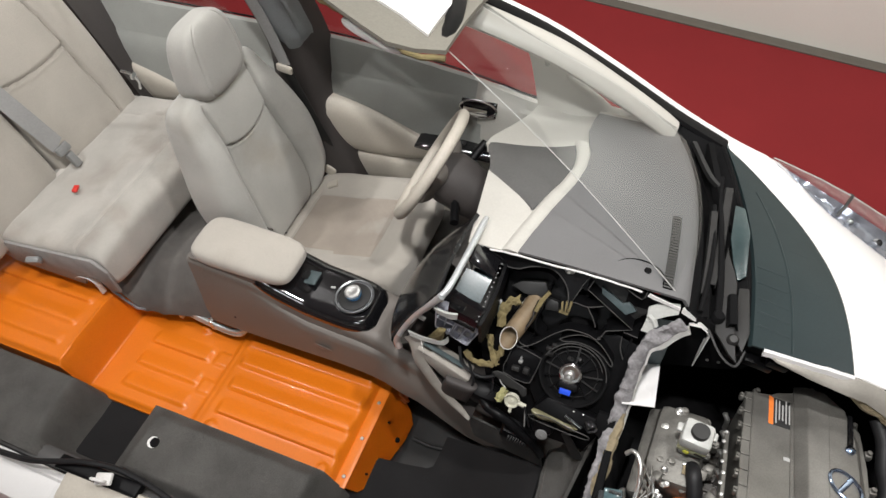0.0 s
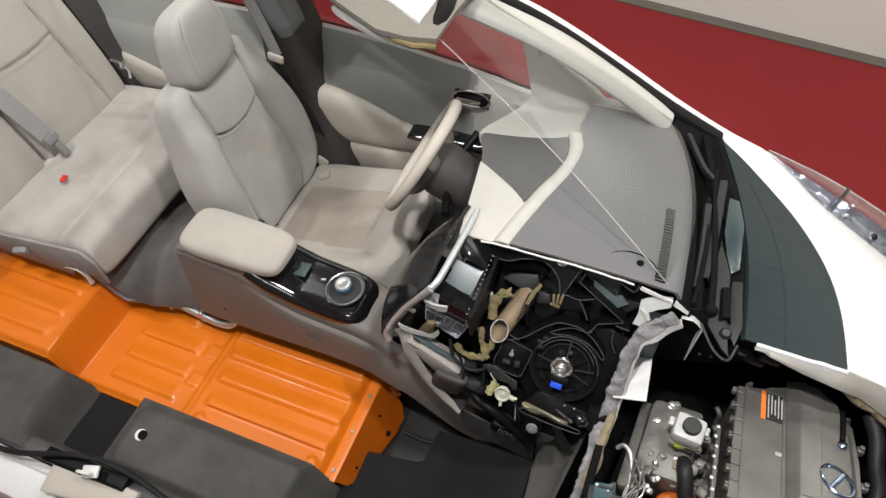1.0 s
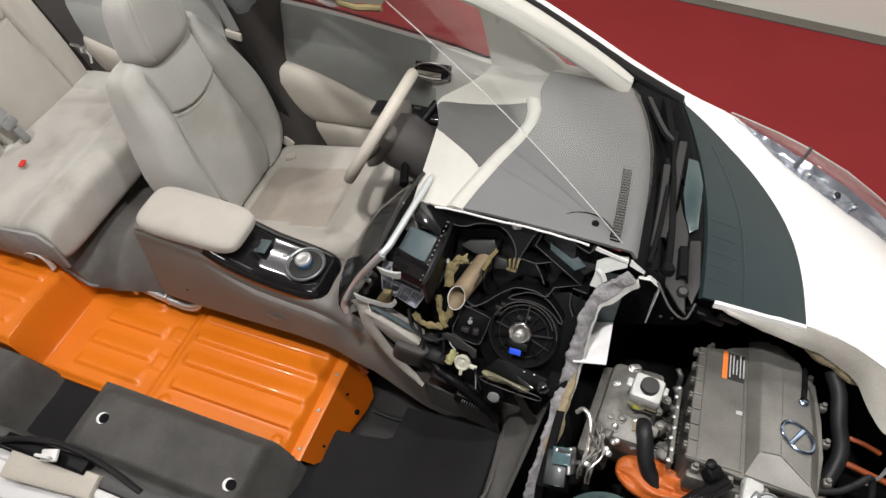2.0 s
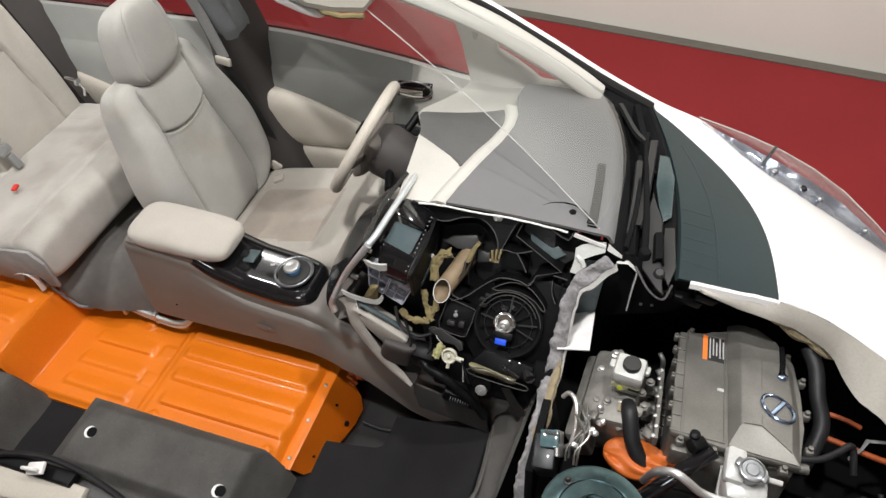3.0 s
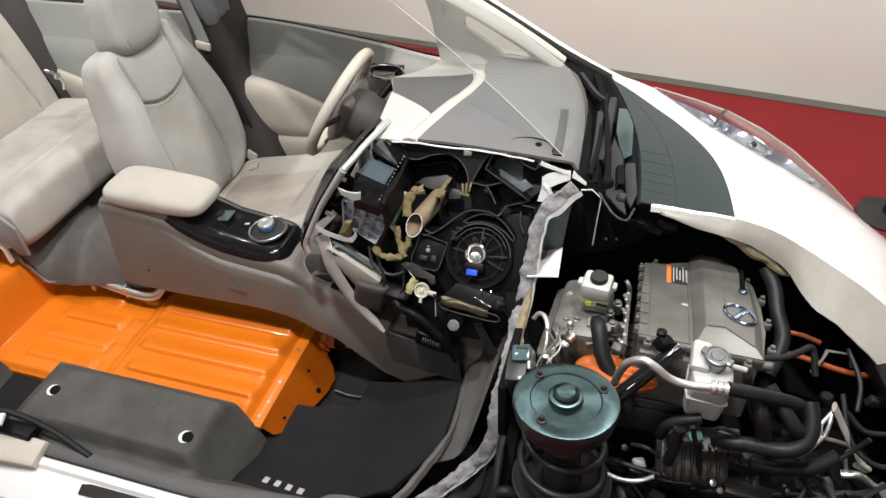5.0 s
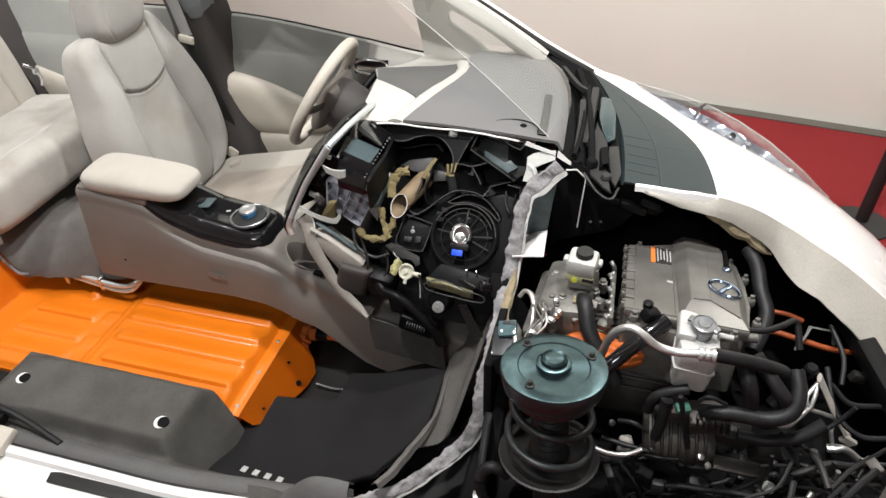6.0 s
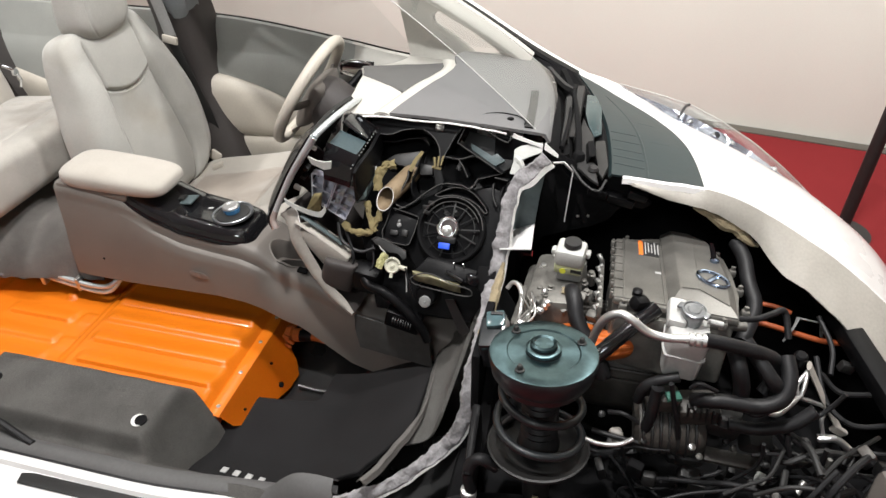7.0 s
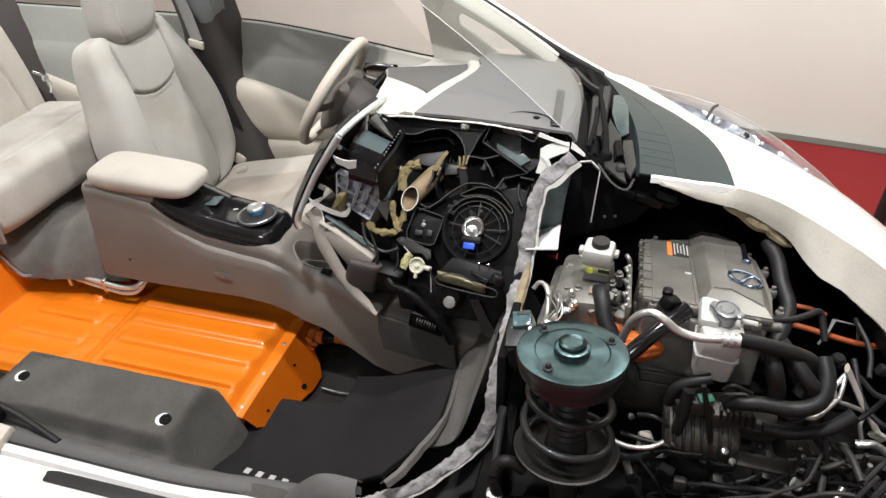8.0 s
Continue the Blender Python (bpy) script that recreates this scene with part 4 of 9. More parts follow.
# sawn centre pillar stub on the sill
stub = thing("pillar_stub", (-1.6, -0.70, 0.3), "sawn pillar stub with striker, seal and tan cover", "pillar stub")
bm = bmn()
tube(bm, [(-1.95, -0.735, 0.37), (-1.80, -0.722, 0.385), (-1.70, -0.700, 0.41), (-1.60, -0.668, 0.415), (-1.50, -0.650, 0.40), (-1.38, -0.655, 0.37), (-1.25, -0.68, 0.335)], 0.009, 8)
part("seal", bm, RUBBER, stub)
bm = bmn()
pillow(bm, lambda v: vec(lerp(-1.66, -1.38, v), -0.735 + 0.02 * v, 0.375 - 0.03 * v), (0, 1, 0.25), (0, -0.25, 1), lambda v: 0.05 - 0.015 * v, lambda u, v: 0.012, lambda u, v: 0.05, 4, 4, 12, 16)
part("cover", bm, BEIGE, stub, "tan pillar cover")
bm = bmn()
pillow(bm, lambda v: vec(lerp(-1.70, -1.42, v), -0.690 + 0.012 * v, 0.393 - 0.02 * v), (0, 1, 0), (0, -0.1, 1), lambda v: 0.022, lambda u, v: 0.012, lambda u, v: 0.04, 4, 4, 10, 16)
part("black_core", bm, BLACK, stub)
bm = bmn()
box(bm, (-1.515, -0.690, 0.418), (0.055, 0.035, 0.012), 0.004, (12, -10, 15))
tube(bm, [(-1.535, -0.70, 0.42), (-1.535, -0.705, 0.443), (-1.50, -0.70, 0.443), (-1.50, -0.695, 0.42)], 0.005, 8)
part("striker", bm, RAW_WHITE, stub, "bright door striker")


# ---- floor of the car ----
bm = bmn()
rows = []
for i in range(45):
    x = lerp(-2.75, -0.22, i / 44)
    rows.append([(x, y, 0.082 + 0.006 * math.sin(x * 9) * math.cos(y * 7) + 0.018 * math.exp(-((x + 0.745) / 0.03) ** 2 - ((y + 0.232) / 0.03) ** 2) + 0.012 * smooth(-0.79, -0.77, x) * smooth(-0.66, -0.70, x) * smooth(-0.3, -0.05, y)) for y in np.linspace(-0.70, 0.86, 40)])
slab(bm, rows, 0.05)
pan = thing("floor_pan", (-1.5, 0.08, 0.05), "glossy black painted car floor pan", "floor pan")
part("sheet", bm, PAN, pan)
bm = bmn()
tube(bm, [(-0.80, -0.16, 0.096), (-0.73, -0.165, 0.096), (-0.66, -0.155, 0.10)], 0.007, 8)
part("bead", bm, PAN, pan, "pressed bead")


def mat_z(x, y):
    return 0.168 + 0.150 * smooth(-0.66, -0.33, x) + 0.045 * smooth(-0.46, -0.60, y) - 0.055 * smooth(-0.62, -0.80, x) * smooth(-0.30, -0.18, y)


bm = bmn()
rows = []
for i in range(40):
    t = i / 39
    row = []
    for k in range(40):
        s = k / 39
        y = lerp(-0.615 + 0.06 * smooth(0.5, 1.0, t), -0.135 - 0.02 * t, s)
        left = lerp(-0.935, -0.915, s) + 0.235 * smooth(0.66, 0.76, s)
        x = lerp(left, -0.347 - 0.090 * smooth(-0.36, -0.57, y), t)
        row.append((x, y, mat_z(x, y) + 0.0012 * noise.noise(vec(x, y, 0) * 14)))
    rows.append(row)
slab(bm, rows, 0.008)
mat = thing("floor_mat", (-0.65, -0.4, 0.17), "black carpet footwell mat with pale raised mark", "floor mat")
part("mat_body", bm, MAT, mat)
bm = bmn()
tube(bm, [(p[0], p[1], p[2] + 0.002) for p in rows[-1]], 0.004, 6, per=1, smooth_line=False)
tube(bm, [(r[0][0], r[0][1], r[0][2] + 0.002) for r in rows], 0.004, 6, per=1, smooth_line=False)
part("binding", bm, BLACK_SOFT, mat)
for k in range(4):
    bm = bmn()
    x = -0.815 + 0.036 * k
    box(bm, (x, -0.561 - 0.002 * k, mat_z(x, -0.56) + 0.004), (0.017, 0.020, 0.003), 0.001, (-14, 0, -3))
    part("mark_bar", bm, LABEL_LT, mat, "pale plain bar")


def side_z(x, y):
    """Carpet along the near sill: a box over the seat mount with pits before and behind."""
    top = 0.382 - 0.02 * smooth(-1.35, -1.5, x)
    run = smooth(-1.575, -1.515, x) * smooth(-0.940, -0.972, x)
    hump = smooth(-0.418, -0.470, y) * smooth(-0.652, -0.624, y)
    low = 0.330 * smooth(-1.62, -1.57, x) + 0.20 * (1 - smooth(-1.62, -1.57, x))
    low = lerp(low, 0.225, smooth(-0.960, -0.905, x))
    low = lerp(low, 0.150, smooth(-0.912, -0.890, x))
    edge = 0.326 * smooth(-0.62, -0.68, y) + low * (1 - smooth(-0.62, -0.68, y))
    low = max(low, edge)
    rear = smooth(-1.80, -1.86, x)
    z = lerp(low, top, hump * run)
    z = lerp(z, 0.385 - 0.03 * smooth(-0.55, -0.70, y), rear * smooth(-0.415, -0.455, y))
    return z + 0.003 * noise.noise(vec(x, y, 0) * 11) + 0.0012 * noise.noise(vec(x, y, 4) * 40)


bm = bmn()
slab(bm, [[(x, y, side_z(x, y)) for y in np.linspace(-0.700, -0.424, 60)] for x in np.linspace(-2.6, -0.80, 240)], 0.010)
side = thing("sill_carpet", (-1.2, -0.56, 0.2), "moulded grey carpet over the near seat mount", "car carpet")
part("carpet", bm, CARPET, side, "", 60)
for x, y in ((-1.481, -0.538), (-0.998, -0.585)):
    bm = bmn()
    lathe(bm, [(0.018, -0.002), (0.018, 0.002), (0.0165, 0.0032), (0.012, 0.0025)], (x, y, side_z(x, y) + 0.001), (0.05, -0.1, 1), 24)
    ring = part("hole_ring", bm, RAW_WHITE, side, "white ring round a mounting hole")
    bm = bmn()
    lathe(bm, [(0.015, 0.0), (0.015, 0.0042), (0.001, 0.0046)], (x + 0.007, y + 0.001, side_z(x, y) + 0.001), (0.05, -0.1, 1), 20)
    part("hole", bm, BLACK_SOFT, ring)
bm = bmn()
pts = [[(x, y, 0.212 + 0.004 * noise.noise(vec(x, y, 3) * 9)) for y in np.linspace(-0.63, -0.425, 12)] for x in np.linspace(-1.83, -1.56, 14)]
slab(bm, pts, 0.008)
part("pit_lining", bm, MAT, side, "black lining of the rear footwell")
# sill edge carpet that curls up beside the mat
bm = bmn()
rows = []
for i in range(22):
    x = lerp(-0.95, -0.52, i / 21)
    h = 0.012 * smooth(-0.80, -0.66, x) * (1 - 0.6 * smooth(-0.6, -0.52, x))
    rows.append([(x, -0.600 - 0.012 * smooth(-0.75, -0.60, x), mat_z(x, -0.6) + 0.006), (x, -0.626, 0.262 + h), (x, -0.645, 0.305 + h), (x, -0.668, 0.325 + h), (x, -0.692, 0.325)])
slab(bm, rows, 0.006)
part("sill_trim", bm, CARPET, side, "grey kick trim")
# ---- battery pack ----
pack = thing("battery_pack", (-1.6, -0.1, 0.1), "glossy orange battery pack with pressed ribs", "battery pack")
RIBS = (-0.092, -0.178, -0.266, -0.355)


def ridge(d):
    return smooth(-0.008, 0.0, d) * smooth(0.058, 0.006, d)


def pack_z(x, y):
    z = 0.262
    z -= 0.016 * smooth(-1.455, -1.485, x)
    front = smooth(-1.435 - 0.0 * y, -1.415, x + 0.10 * (y + 0.2)) * smooth(-0.952, -0.966, x)
    for r in RIBS:
        z += 0.011 * front * ridge(y - r)
    mid = smooth(-1.80, -1.785, x) * smooth(-1.545, -1.56, x + 0.12 * (y + 0.2))
    for r in (-0.20, -0.29, -0.375):
        z += 0.009 * mid * ridge(y - r)
    z += 0.006 * smooth(-1.535, -1.525, x) * smooth(-1.475, -1.485, x) * (smooth(0.03, 0.02, abs(y + 0.18)) + smooth(0.03, 0.02, abs(y + 0.29)))
    z -= 0.006 * math.exp(-((x + 1.455) / 0.008) ** 2)
    for cx, cy in ((-0.985, -0.405), (-1.40, -0.405), (-1.63, -0.09)):
        z += 0.012 * smooth(0.022, 0.014, math.hypot(x - cx, y - cy))
    rear = smooth(-1.895, -1.935, x)
    z += 0.158 * rear
    z += 0.006 * smooth(0.10, 0.09, abs(y + 0.27)) * smooth(-1.89, -1.90, x) * smooth(-1.945, -1.93, x)
    back = smooth(-1.975, -1.99, x) * smooth(-2.42, -2.40, x)
    for r in (-0.11, -0.20, -0.29, -0.37):
        z += 0.009 * back * ridge(y - r)
    z -= 0.020 * smooth(-0.418, -0.434, y)
    z -= 0.034 * smooth(-0.962, -0.932, x)
    return z


xs = sorted(set([round(v, 4) for v in np.linspace(-2.5, -0.93, 230)] + [round(v, 4) for v in np.linspace(-1.94, -1.89, 14)]))
bm = bmn()
ys = np.linspace(-0.436, 0.30, 120)
top = grid(bm, [[(x, y, pack_z(x, y)) for y in ys] for x in xs])
grid(bm, [[(x, -0.436, pack_z(x, -0.436)) for x in xs], [(x, -0.44, 0.11) for x in xs]])
grid(bm, [[(-0.93, y, pack_z(-0.93, y)) for y in ys], [(-0.925, y, 0.10) for y in ys]])
part("lid", bm, ORANGE, pack, "", 50)
bm = bmn()
slab(bm, [[(-0.936, y, 0.2335), (-0.930, y, 0.2345), (-0.908, y, 0.2340), (-0.903, y, 0.231)] for y in np.linspace(-0.428, 0.1, 12)], 0.005)
flange = part("flange", bm, ORANGE, pack, "orange bolted flange")
for y in (-0.395, -0.265, -0.135, -0.02):
    bm = bmn()
    lathe(bm, [(0.0065, -0.002), (0.0065, 0.003), (0.004, 0.005), (0.001, 0.005)], (-0.919, y, 0.2365), (0.05, 0, 1), 12)
    part("bolt", bm, STEEL, flange)
bm = bmn()
xf = lambda z: -0.905 + 0.60 * (0.236 - z)
poly = [(0.08, 0.236), (-0.425, 0.236), (-0.412, 0.185), (-0.375, 0.152), (-0.30, 0.130), (-0.175, 0.098), (-0.115, 0.095), (-0.085, 0.122), (-0.065, 0.165), (-0.02, 0.18), (0.08, 0.18)]
fv = [bm.verts.new((xf(z), y, z)) for y, z in poly]
bm.faces.new(fv)
bmesh.ops.solidify(bm, geom=bm.faces, thickness=0.006)
plate = part("front_plate", bm, ORANGE, pack, "orange folded front plate")
for y, z, r in ((-0.196, 0.131, 0.009), (-0.30, 0.155, 0.006), (-0.35, 0.185, 0.004), (-0.17, 0.19, 0.004)):
    bm = bmn()
    lathe(bm, [(r, -0.002), (r, 0.0035), (0.001, 0.004)], (xf(z) + 0.003, y, z), (0.91, 0, 0.41), 14)
    part("hole", bm, BLACK_SOFT, plate)
bm = bmn()
lathe(bm, [(0.030, 0), (0.030, 0.018), (0.022, 0.024), (0.022, 0.045)], (-0.875, -0.045, 0.198), (1, 0.05, 0.05), 8)
part("socket", bm, ORANGE_RUBBER, pack, "orange connector socket")
bm = bmn()
lathe(bm, [(0.016, 0.03), (0.020, 0.04), (0.020, 0.075), (0.016, 0.085)], (-0.875, -0.045, 0.198), (1, 0.05, 0.05), 16)
part("plug", bm, BLACK, pack, "black connector plug")
bm = bmn()
tube(bm, [(-0.80, -0.042, 0.202), (-0.76, -0.045, 0.206), (-0.70, -0.055, 0.205), (-0.62, -0.06, 0.20)], 0.014, 10)
part("cable", bm, ORANGE_RUBBER, pack, "orange high-voltage cable")
for k, (dx, dz) in enumerate(((0, 0.02), (0, -0.02), (0.012, 0.0))):
    bm = bmn()
    lathe(bm, [(0.006, 0), (0.006, 0.02), (0.004, 0.024)], (-0.872 + dx, -0.075, 0.20 + dz), (1, -0.3, 0), 8)
    part("clamp_bolt", bm, ORANGE_RUBBER, pack)

# coolant tubes beneath the console
pipes = thing("coolant_tubes", (-1.55, -0.06, 0.30), "bent silver tubes in brackets beside the orange pack", "metal tube")
for k in range(2):
    bm = bmn()
    tube(bm, [(-1.86, -0.045, 0.345 - 0.022 * k), (-1.74, -0.075, 0.332 - 0.022 * k), (-1.60, -0.092, 0.322 - 0.02 * k), (-1.50, -0.095, 0.318 - 0.022 * k), (-1.455, -0.082, 0.328 - 0.016 * k), (-1.435, -0.04, 0.350)], 0.0085, 10)
    part("tube", bm, SILVER, pipes)
for x in (-1.72, -1.58):
    bm = bmn()
    box(bm, (x, -0.090, 0.312), (0.014, 0.024, 0.05), 0.003)
    part("bracket", bm, STEEL, pipes)


# ---- centre console ----
con = thing("centre_console", (-1.1, 0.02, 0.2), "grey-brown plastic centre console with gloss black selector panel", "centre console")
STN = [(-1.545, 0.690, 0.375), (-1.50, 0.690, 0.370), (-1.40, 0.678, 0.368), (-1.32, 0.664, 0.368), (-1.24, 0.620, 0.370), (-1.15, 0.585, 0.372), (-1.05, 0.570, 0.374), (-0.96, 0.560, 0.366), (-0.905, 0.540, 0.350), (-0.86, 0.505, 0.335),
       (-0.78, 0.485, 0.310), (-0.70, 0.462, 0.255), (-0.62, 0.435, 0.205), (-0.52, 0.420, 0.180), (-0.43, 0.400, 0.215), (-0.34, 0.385, 0.262), (-0.285, 0.375, 0.290)]


def con_at(x):
    for a, b in zip(STN, STN[1:]):
        if a[0] <= x <= b[0]:
            t = (x - a[0]) / (b[0] - a[0])
            return lerp(a[1], b[1], t), lerp(a[2], b[2], t)
    return STN[-1][1:]


CUP_C, CUP_R = (-0.828, 0.000), (0.066, 0.052)


def in_cup(x, y, z):
    return ((x - CUP_C[0]) / CUP_R[0]) ** 2 + ((y - CUP_C[1]) / CUP_R[1]) ** 2 < 1 and z > 0.45


bm = bmn()
rows = []
for x in np.linspace(-1.545, -0.285, 190):
    zt, zb = con_at(x)
    zb += 0.003 * smooth(-0.72, -0.86, x) + 0.014 * smooth(-0.86, -0.72, x)
    f = smooth(-0.9, -0.5, x)
    yo, yi = -0.112 - 0.028 * f + 0.008 * smooth(-0.82, -0.92, x), -0.070 - 0.055 * f
    h = zt - zb
    g = smooth(-1.36, -1.12, x) * smooth(-0.86, -0.92, x)
    half = [(yo, zb), (yo + 0.004, zb + 0.25 * h), (lerp(yo, yi, 0.55 - 0.20 * g), zb + 0.55 * h), (yi - 0.006 - 0.012 * g, zt - 0.058), (yi - 0.005 - 0.010 * g, zt - 0.054),
            (yi - 0.004, zt - 0.049), (yi - 0.002, zt - 0.032), (yi, zt - 0.014), (yi + 0.012, zt - 0.002), (yi + 0.03, zt)]
    across = [vec(x, lerp(yi + 0.03, 0.01 - yi, k / 24), zt) for k in range(1, 24)]
    row = [vec(x, y, z) for y, z in half] + across + [vec(x, 0.04 - y, z) for y, z in reversed(half)]
    rows.append(row)
grid(bm, rows, close=False)
grid(bm, [rows[0], [vec(-1.546, 0.02, 0.5)] * len(rows[0])])
bmesh.ops.delete(bm, geom=[f for f in bm.faces if in_cup(*f.calc_center_median())], context="FACES")
body = part("body", bm, CONSOLE, con, "", 45)
# gloss panel
bm = bmn()
rows = []
for i in range(61):
    s = i / 60
    x = lerp(-1.375, -0.922, s)
    zt, _ = con_at(x)
    w = 0.094 * max(0.02, 1 - abs(2 * s - 1) ** 5) ** 0.28
    zz = zt + 0.031 - 0.004 * smooth(0.85, 1.0, s)
    row = []
    for k in range(33):
        u = math.sin(math.pi / 2 * (k / 16 - 1))
        dip = 0.046 * (1 - max(0.0, 1 - abs(u) ** 7) ** 0.5) + 0.034 * smooth(0.93, 1.0, s)
        row.append((x, 0.022 + u * w, zz - dip - 0.004 * math.cos(math.pi * u / 2) ** 2))
    rows.append(row)
slab(bm, rows, 0.006)
panel = part("selector_panel", bm, GLOSS, con, "gloss black selector panel")
bm = bmn()
lathe(bm, [(0.062, -0.004), (0.062, 0.003), (0.0595, 0.005), (0.056, 0.003), (0.055, -0.002)], (-1.018, 0.022, 0.6045), (-0.08, 0, 1), 40)
part("ring", bm, CAPSTEEL, panel, "silver ring")
bm = bmn()
lathe(bm, [(0.053, -0.006), (0.050, 0.002), (0.03, 0.006), (0.025, 0.006)], (-1.018, 0.022, 0.6035), (-0.08, 0, 1), 36)
part("dish", bm, BLACK_MID, panel, "dark metal dish")
bm = bmn()
lathe(bm, [(0.024, 0.0), (0.0215, 0.004), (0.021, 0.014), (0.025, 0.018), (0.026, 0.024), (0.023, 0.028), (0.015, 0.0295), (0.012, 0.028), (0.001, 0.0275)], (-1.018, 0.022, 0.606), (-0.08, 0, 1), 28)
knob = part("selector_knob", bm, BRIGHT, con, "round chrome selector knob with blue sheen")
bm = bmn()
lathe(bm, [(0.0222, 0.003), (0.0240, 0.006), (0.0245, 0.014), (0.0255, 0.0175)], (-1.018, 0.022, 0.606), (-0.08, 0, 1), 24)
part("blue_band", bm, BLUE_GLASS, knob, "blue translucent ring")
bm = bmn()
box(bm, (-1.175, 0.030, 0.6235), (0.065, 0.050, 0.006), 0.002, (0, -9, 0))
part("switch", bm, TEALPLATE, panel, "dark parking switch")
bm = bmn()
box(bm, (-1.185, 0.030, 0.6300), (0.022, 0.026, 0.008), 0.003, (0, -14, 0))
part("lever", bm, BLACK_MID, panel)
bm = bmn()
box(bm, (-1.095, 0.030, 0.6055), (0.016, 0.008, 0.002), 0.001, (0, -6, 10))
part("mark", bm, LABEL_LT, panel)
bm = bmn()
cup_rings = []
for grow, drop in ((1.05, -0.003), (1.07, 0.0025), (1.0, 0.003), (0.95, -0.002), (0.90, -0.03), (0.84, -0.062), (0.02, -0.064)):
    cup_rings.append([vec(CUP_C[0] + grow * CUP_R[0] * math.cos(a), CUP_C[1] + grow * CUP_R[1] * math.sin(a), con_at(CUP_C[0] + CUP_R[0] * math.cos(a))[0] + drop) for a in np.linspace(0, 2 * math.pi, 41)[:-1]])
grid(bm, cup_rings, close=True)
part("cup_well", bm, CONSOLE, con, "open cup holder well")
bm = bmn()
slab(bm, [[(-0.872, -0.034, con_at(-0.86)[0] - 0.012), (-0.872, -0.034, 0.435)], [(-0.845, -0.010, con_at(-0.845)[0] - 0.014), (-0.845, -0.010, 0.435)], [(-0.808, 0.006, con_at(-0.81)[0] - 0.014), (-0.808, 0.006, 0.435)], [(-0.775, 0.004, con_at(-0.78)[0] - 0.012), (-0.775, 0.004, 0.43)]], 0.006)
part("cup_divider", bm, CONSOLE, con)
bm = bmn()
box(bm, (-0.775, -0.055, 0.489), (0.03, 0.022, 0.006), 0.002, (0, 12, 0))
part("slot", bm, BLACK_SOFT, con)
# lid with padded top
bm = bmn()
pillow(bm, lambda v: vec(lerp(-1.535, -1.185, v), 0.014, 0.703 - 0.010 * v), (0, 1, 0), (0, 0, 1), lambda v: 0.088 - 0.006 * v, lambda u, v: 0.042 - 0.008 * v, lambda u, v: 0.030, 3.2, 3.6, 34, 44, 5.0)
part("armrest_pad", bm, FABRIC, con, "padded beige cloth armrest", 70)
bm = bmn()
box(bm, (-1.42, 0.016, 0.672), (0.24, 0.165, 0.03), 0.008, (0, 3, 0))
part("lid_base", bm, CONSOLE, con)
bm = bmn()
pillow(bm, lambda v: vec(lerp(-1.128, -1.068, v), -0.1035, lerp(0.453, 0.445, v)), (0, 0, 1), (0, -1, 0), lambda v: 0.011, lambda u, v: 0.0006, lambda u, v: 0.003, 2.4, 2.4, 12, 14, 3.0)
part("scuffed_bulge", bm, SCUFF, con, "pale scuffed bulge")
for x in (-1.43,):
    bm = bmn()
    lathe(bm, [(0.004, 0), (0.004, 0.003)], (x, -0.098, 0.45), (0, -1, 0.1), 8)
    part("screw", bm, BLACK_SOFT, con)
bm = bmn()
rows = []
for x in np.linspace(-2.35, -1.50, 36):
    zt = lerp(0.485, 0.515, smooth(-1.95, -1.52, x)) - 0.035 * smooth(-1.93, -1.86, x) * smooth(-1.60, -1.75, x) + 0.006 * noise.noise(vec(x * 9, 0, 0))
    ze = 0.322 + 0.125 * smooth(-1.86, -1.95, x) + 0.014 * noise.noise(vec(x * 17, 4, 0))
    yn = -0.068 - 0.062 * smooth(-1.46, -1.88, x) + 0.008 * noise.noise(vec(x * 23, 0, 6))
    rows.append([(x, yn, ze), (x, yn + 0.006, ze + 0.03), (x, yn + 0.045, max(ze + 0.045, zt - 0.07)), (x, 0.0, zt - 0.02), (x, 0.08, zt), (x, 0.25, zt - 0.03), (x, 0.36, lerp(0.45, 0.32, smooth(-1.93, -1.86, x))), (x, 0.64, 0.30)])
slab(bm, rows, 0.008)
tun = thing("tunnel_carpet", (-1.75, 0.05, 0.3), "dark grey tunnel carpet, torn along its near edge", "car carpet")
part("carpet", bm, TUNNEL, tun, "", 60)
bm = bmn()
slab(bm, [[(x, y, 0.27 + 0.05 * smooth(0.55, 0.65, y)) for y in (0.12, 0.3, 0.5, 0.66)] for x in (-1.6, -1.3, -1.0, -0.7, -0.4)], 0.01)
part("driver_floor", bm, TUNNEL, tun)
bm = bmn()
tube(bm, rough_line([(-2.00, -0.130, 0.450), (-1.95, -0.136, 0.440), (-1.915, -0.138, 0.395), (-1.875, -0.136, 0.340), (-1.84, -0.130, 0.328)], 0.006, 21), 0.005, 6, per=1, smooth_line=False)
part("torn_edge", bm, FELT, tun, "pale frayed edge")


# ---- seats ----
def worn(ob, inside):
    """Gives the faces of a cushion's centre panel the worn cloth."""
    ob.data.materials.append(FABRIC_WORN)
    for f in ob.data.polygons:
        if inside(f.center):
            f.material_index = 1
    return ob


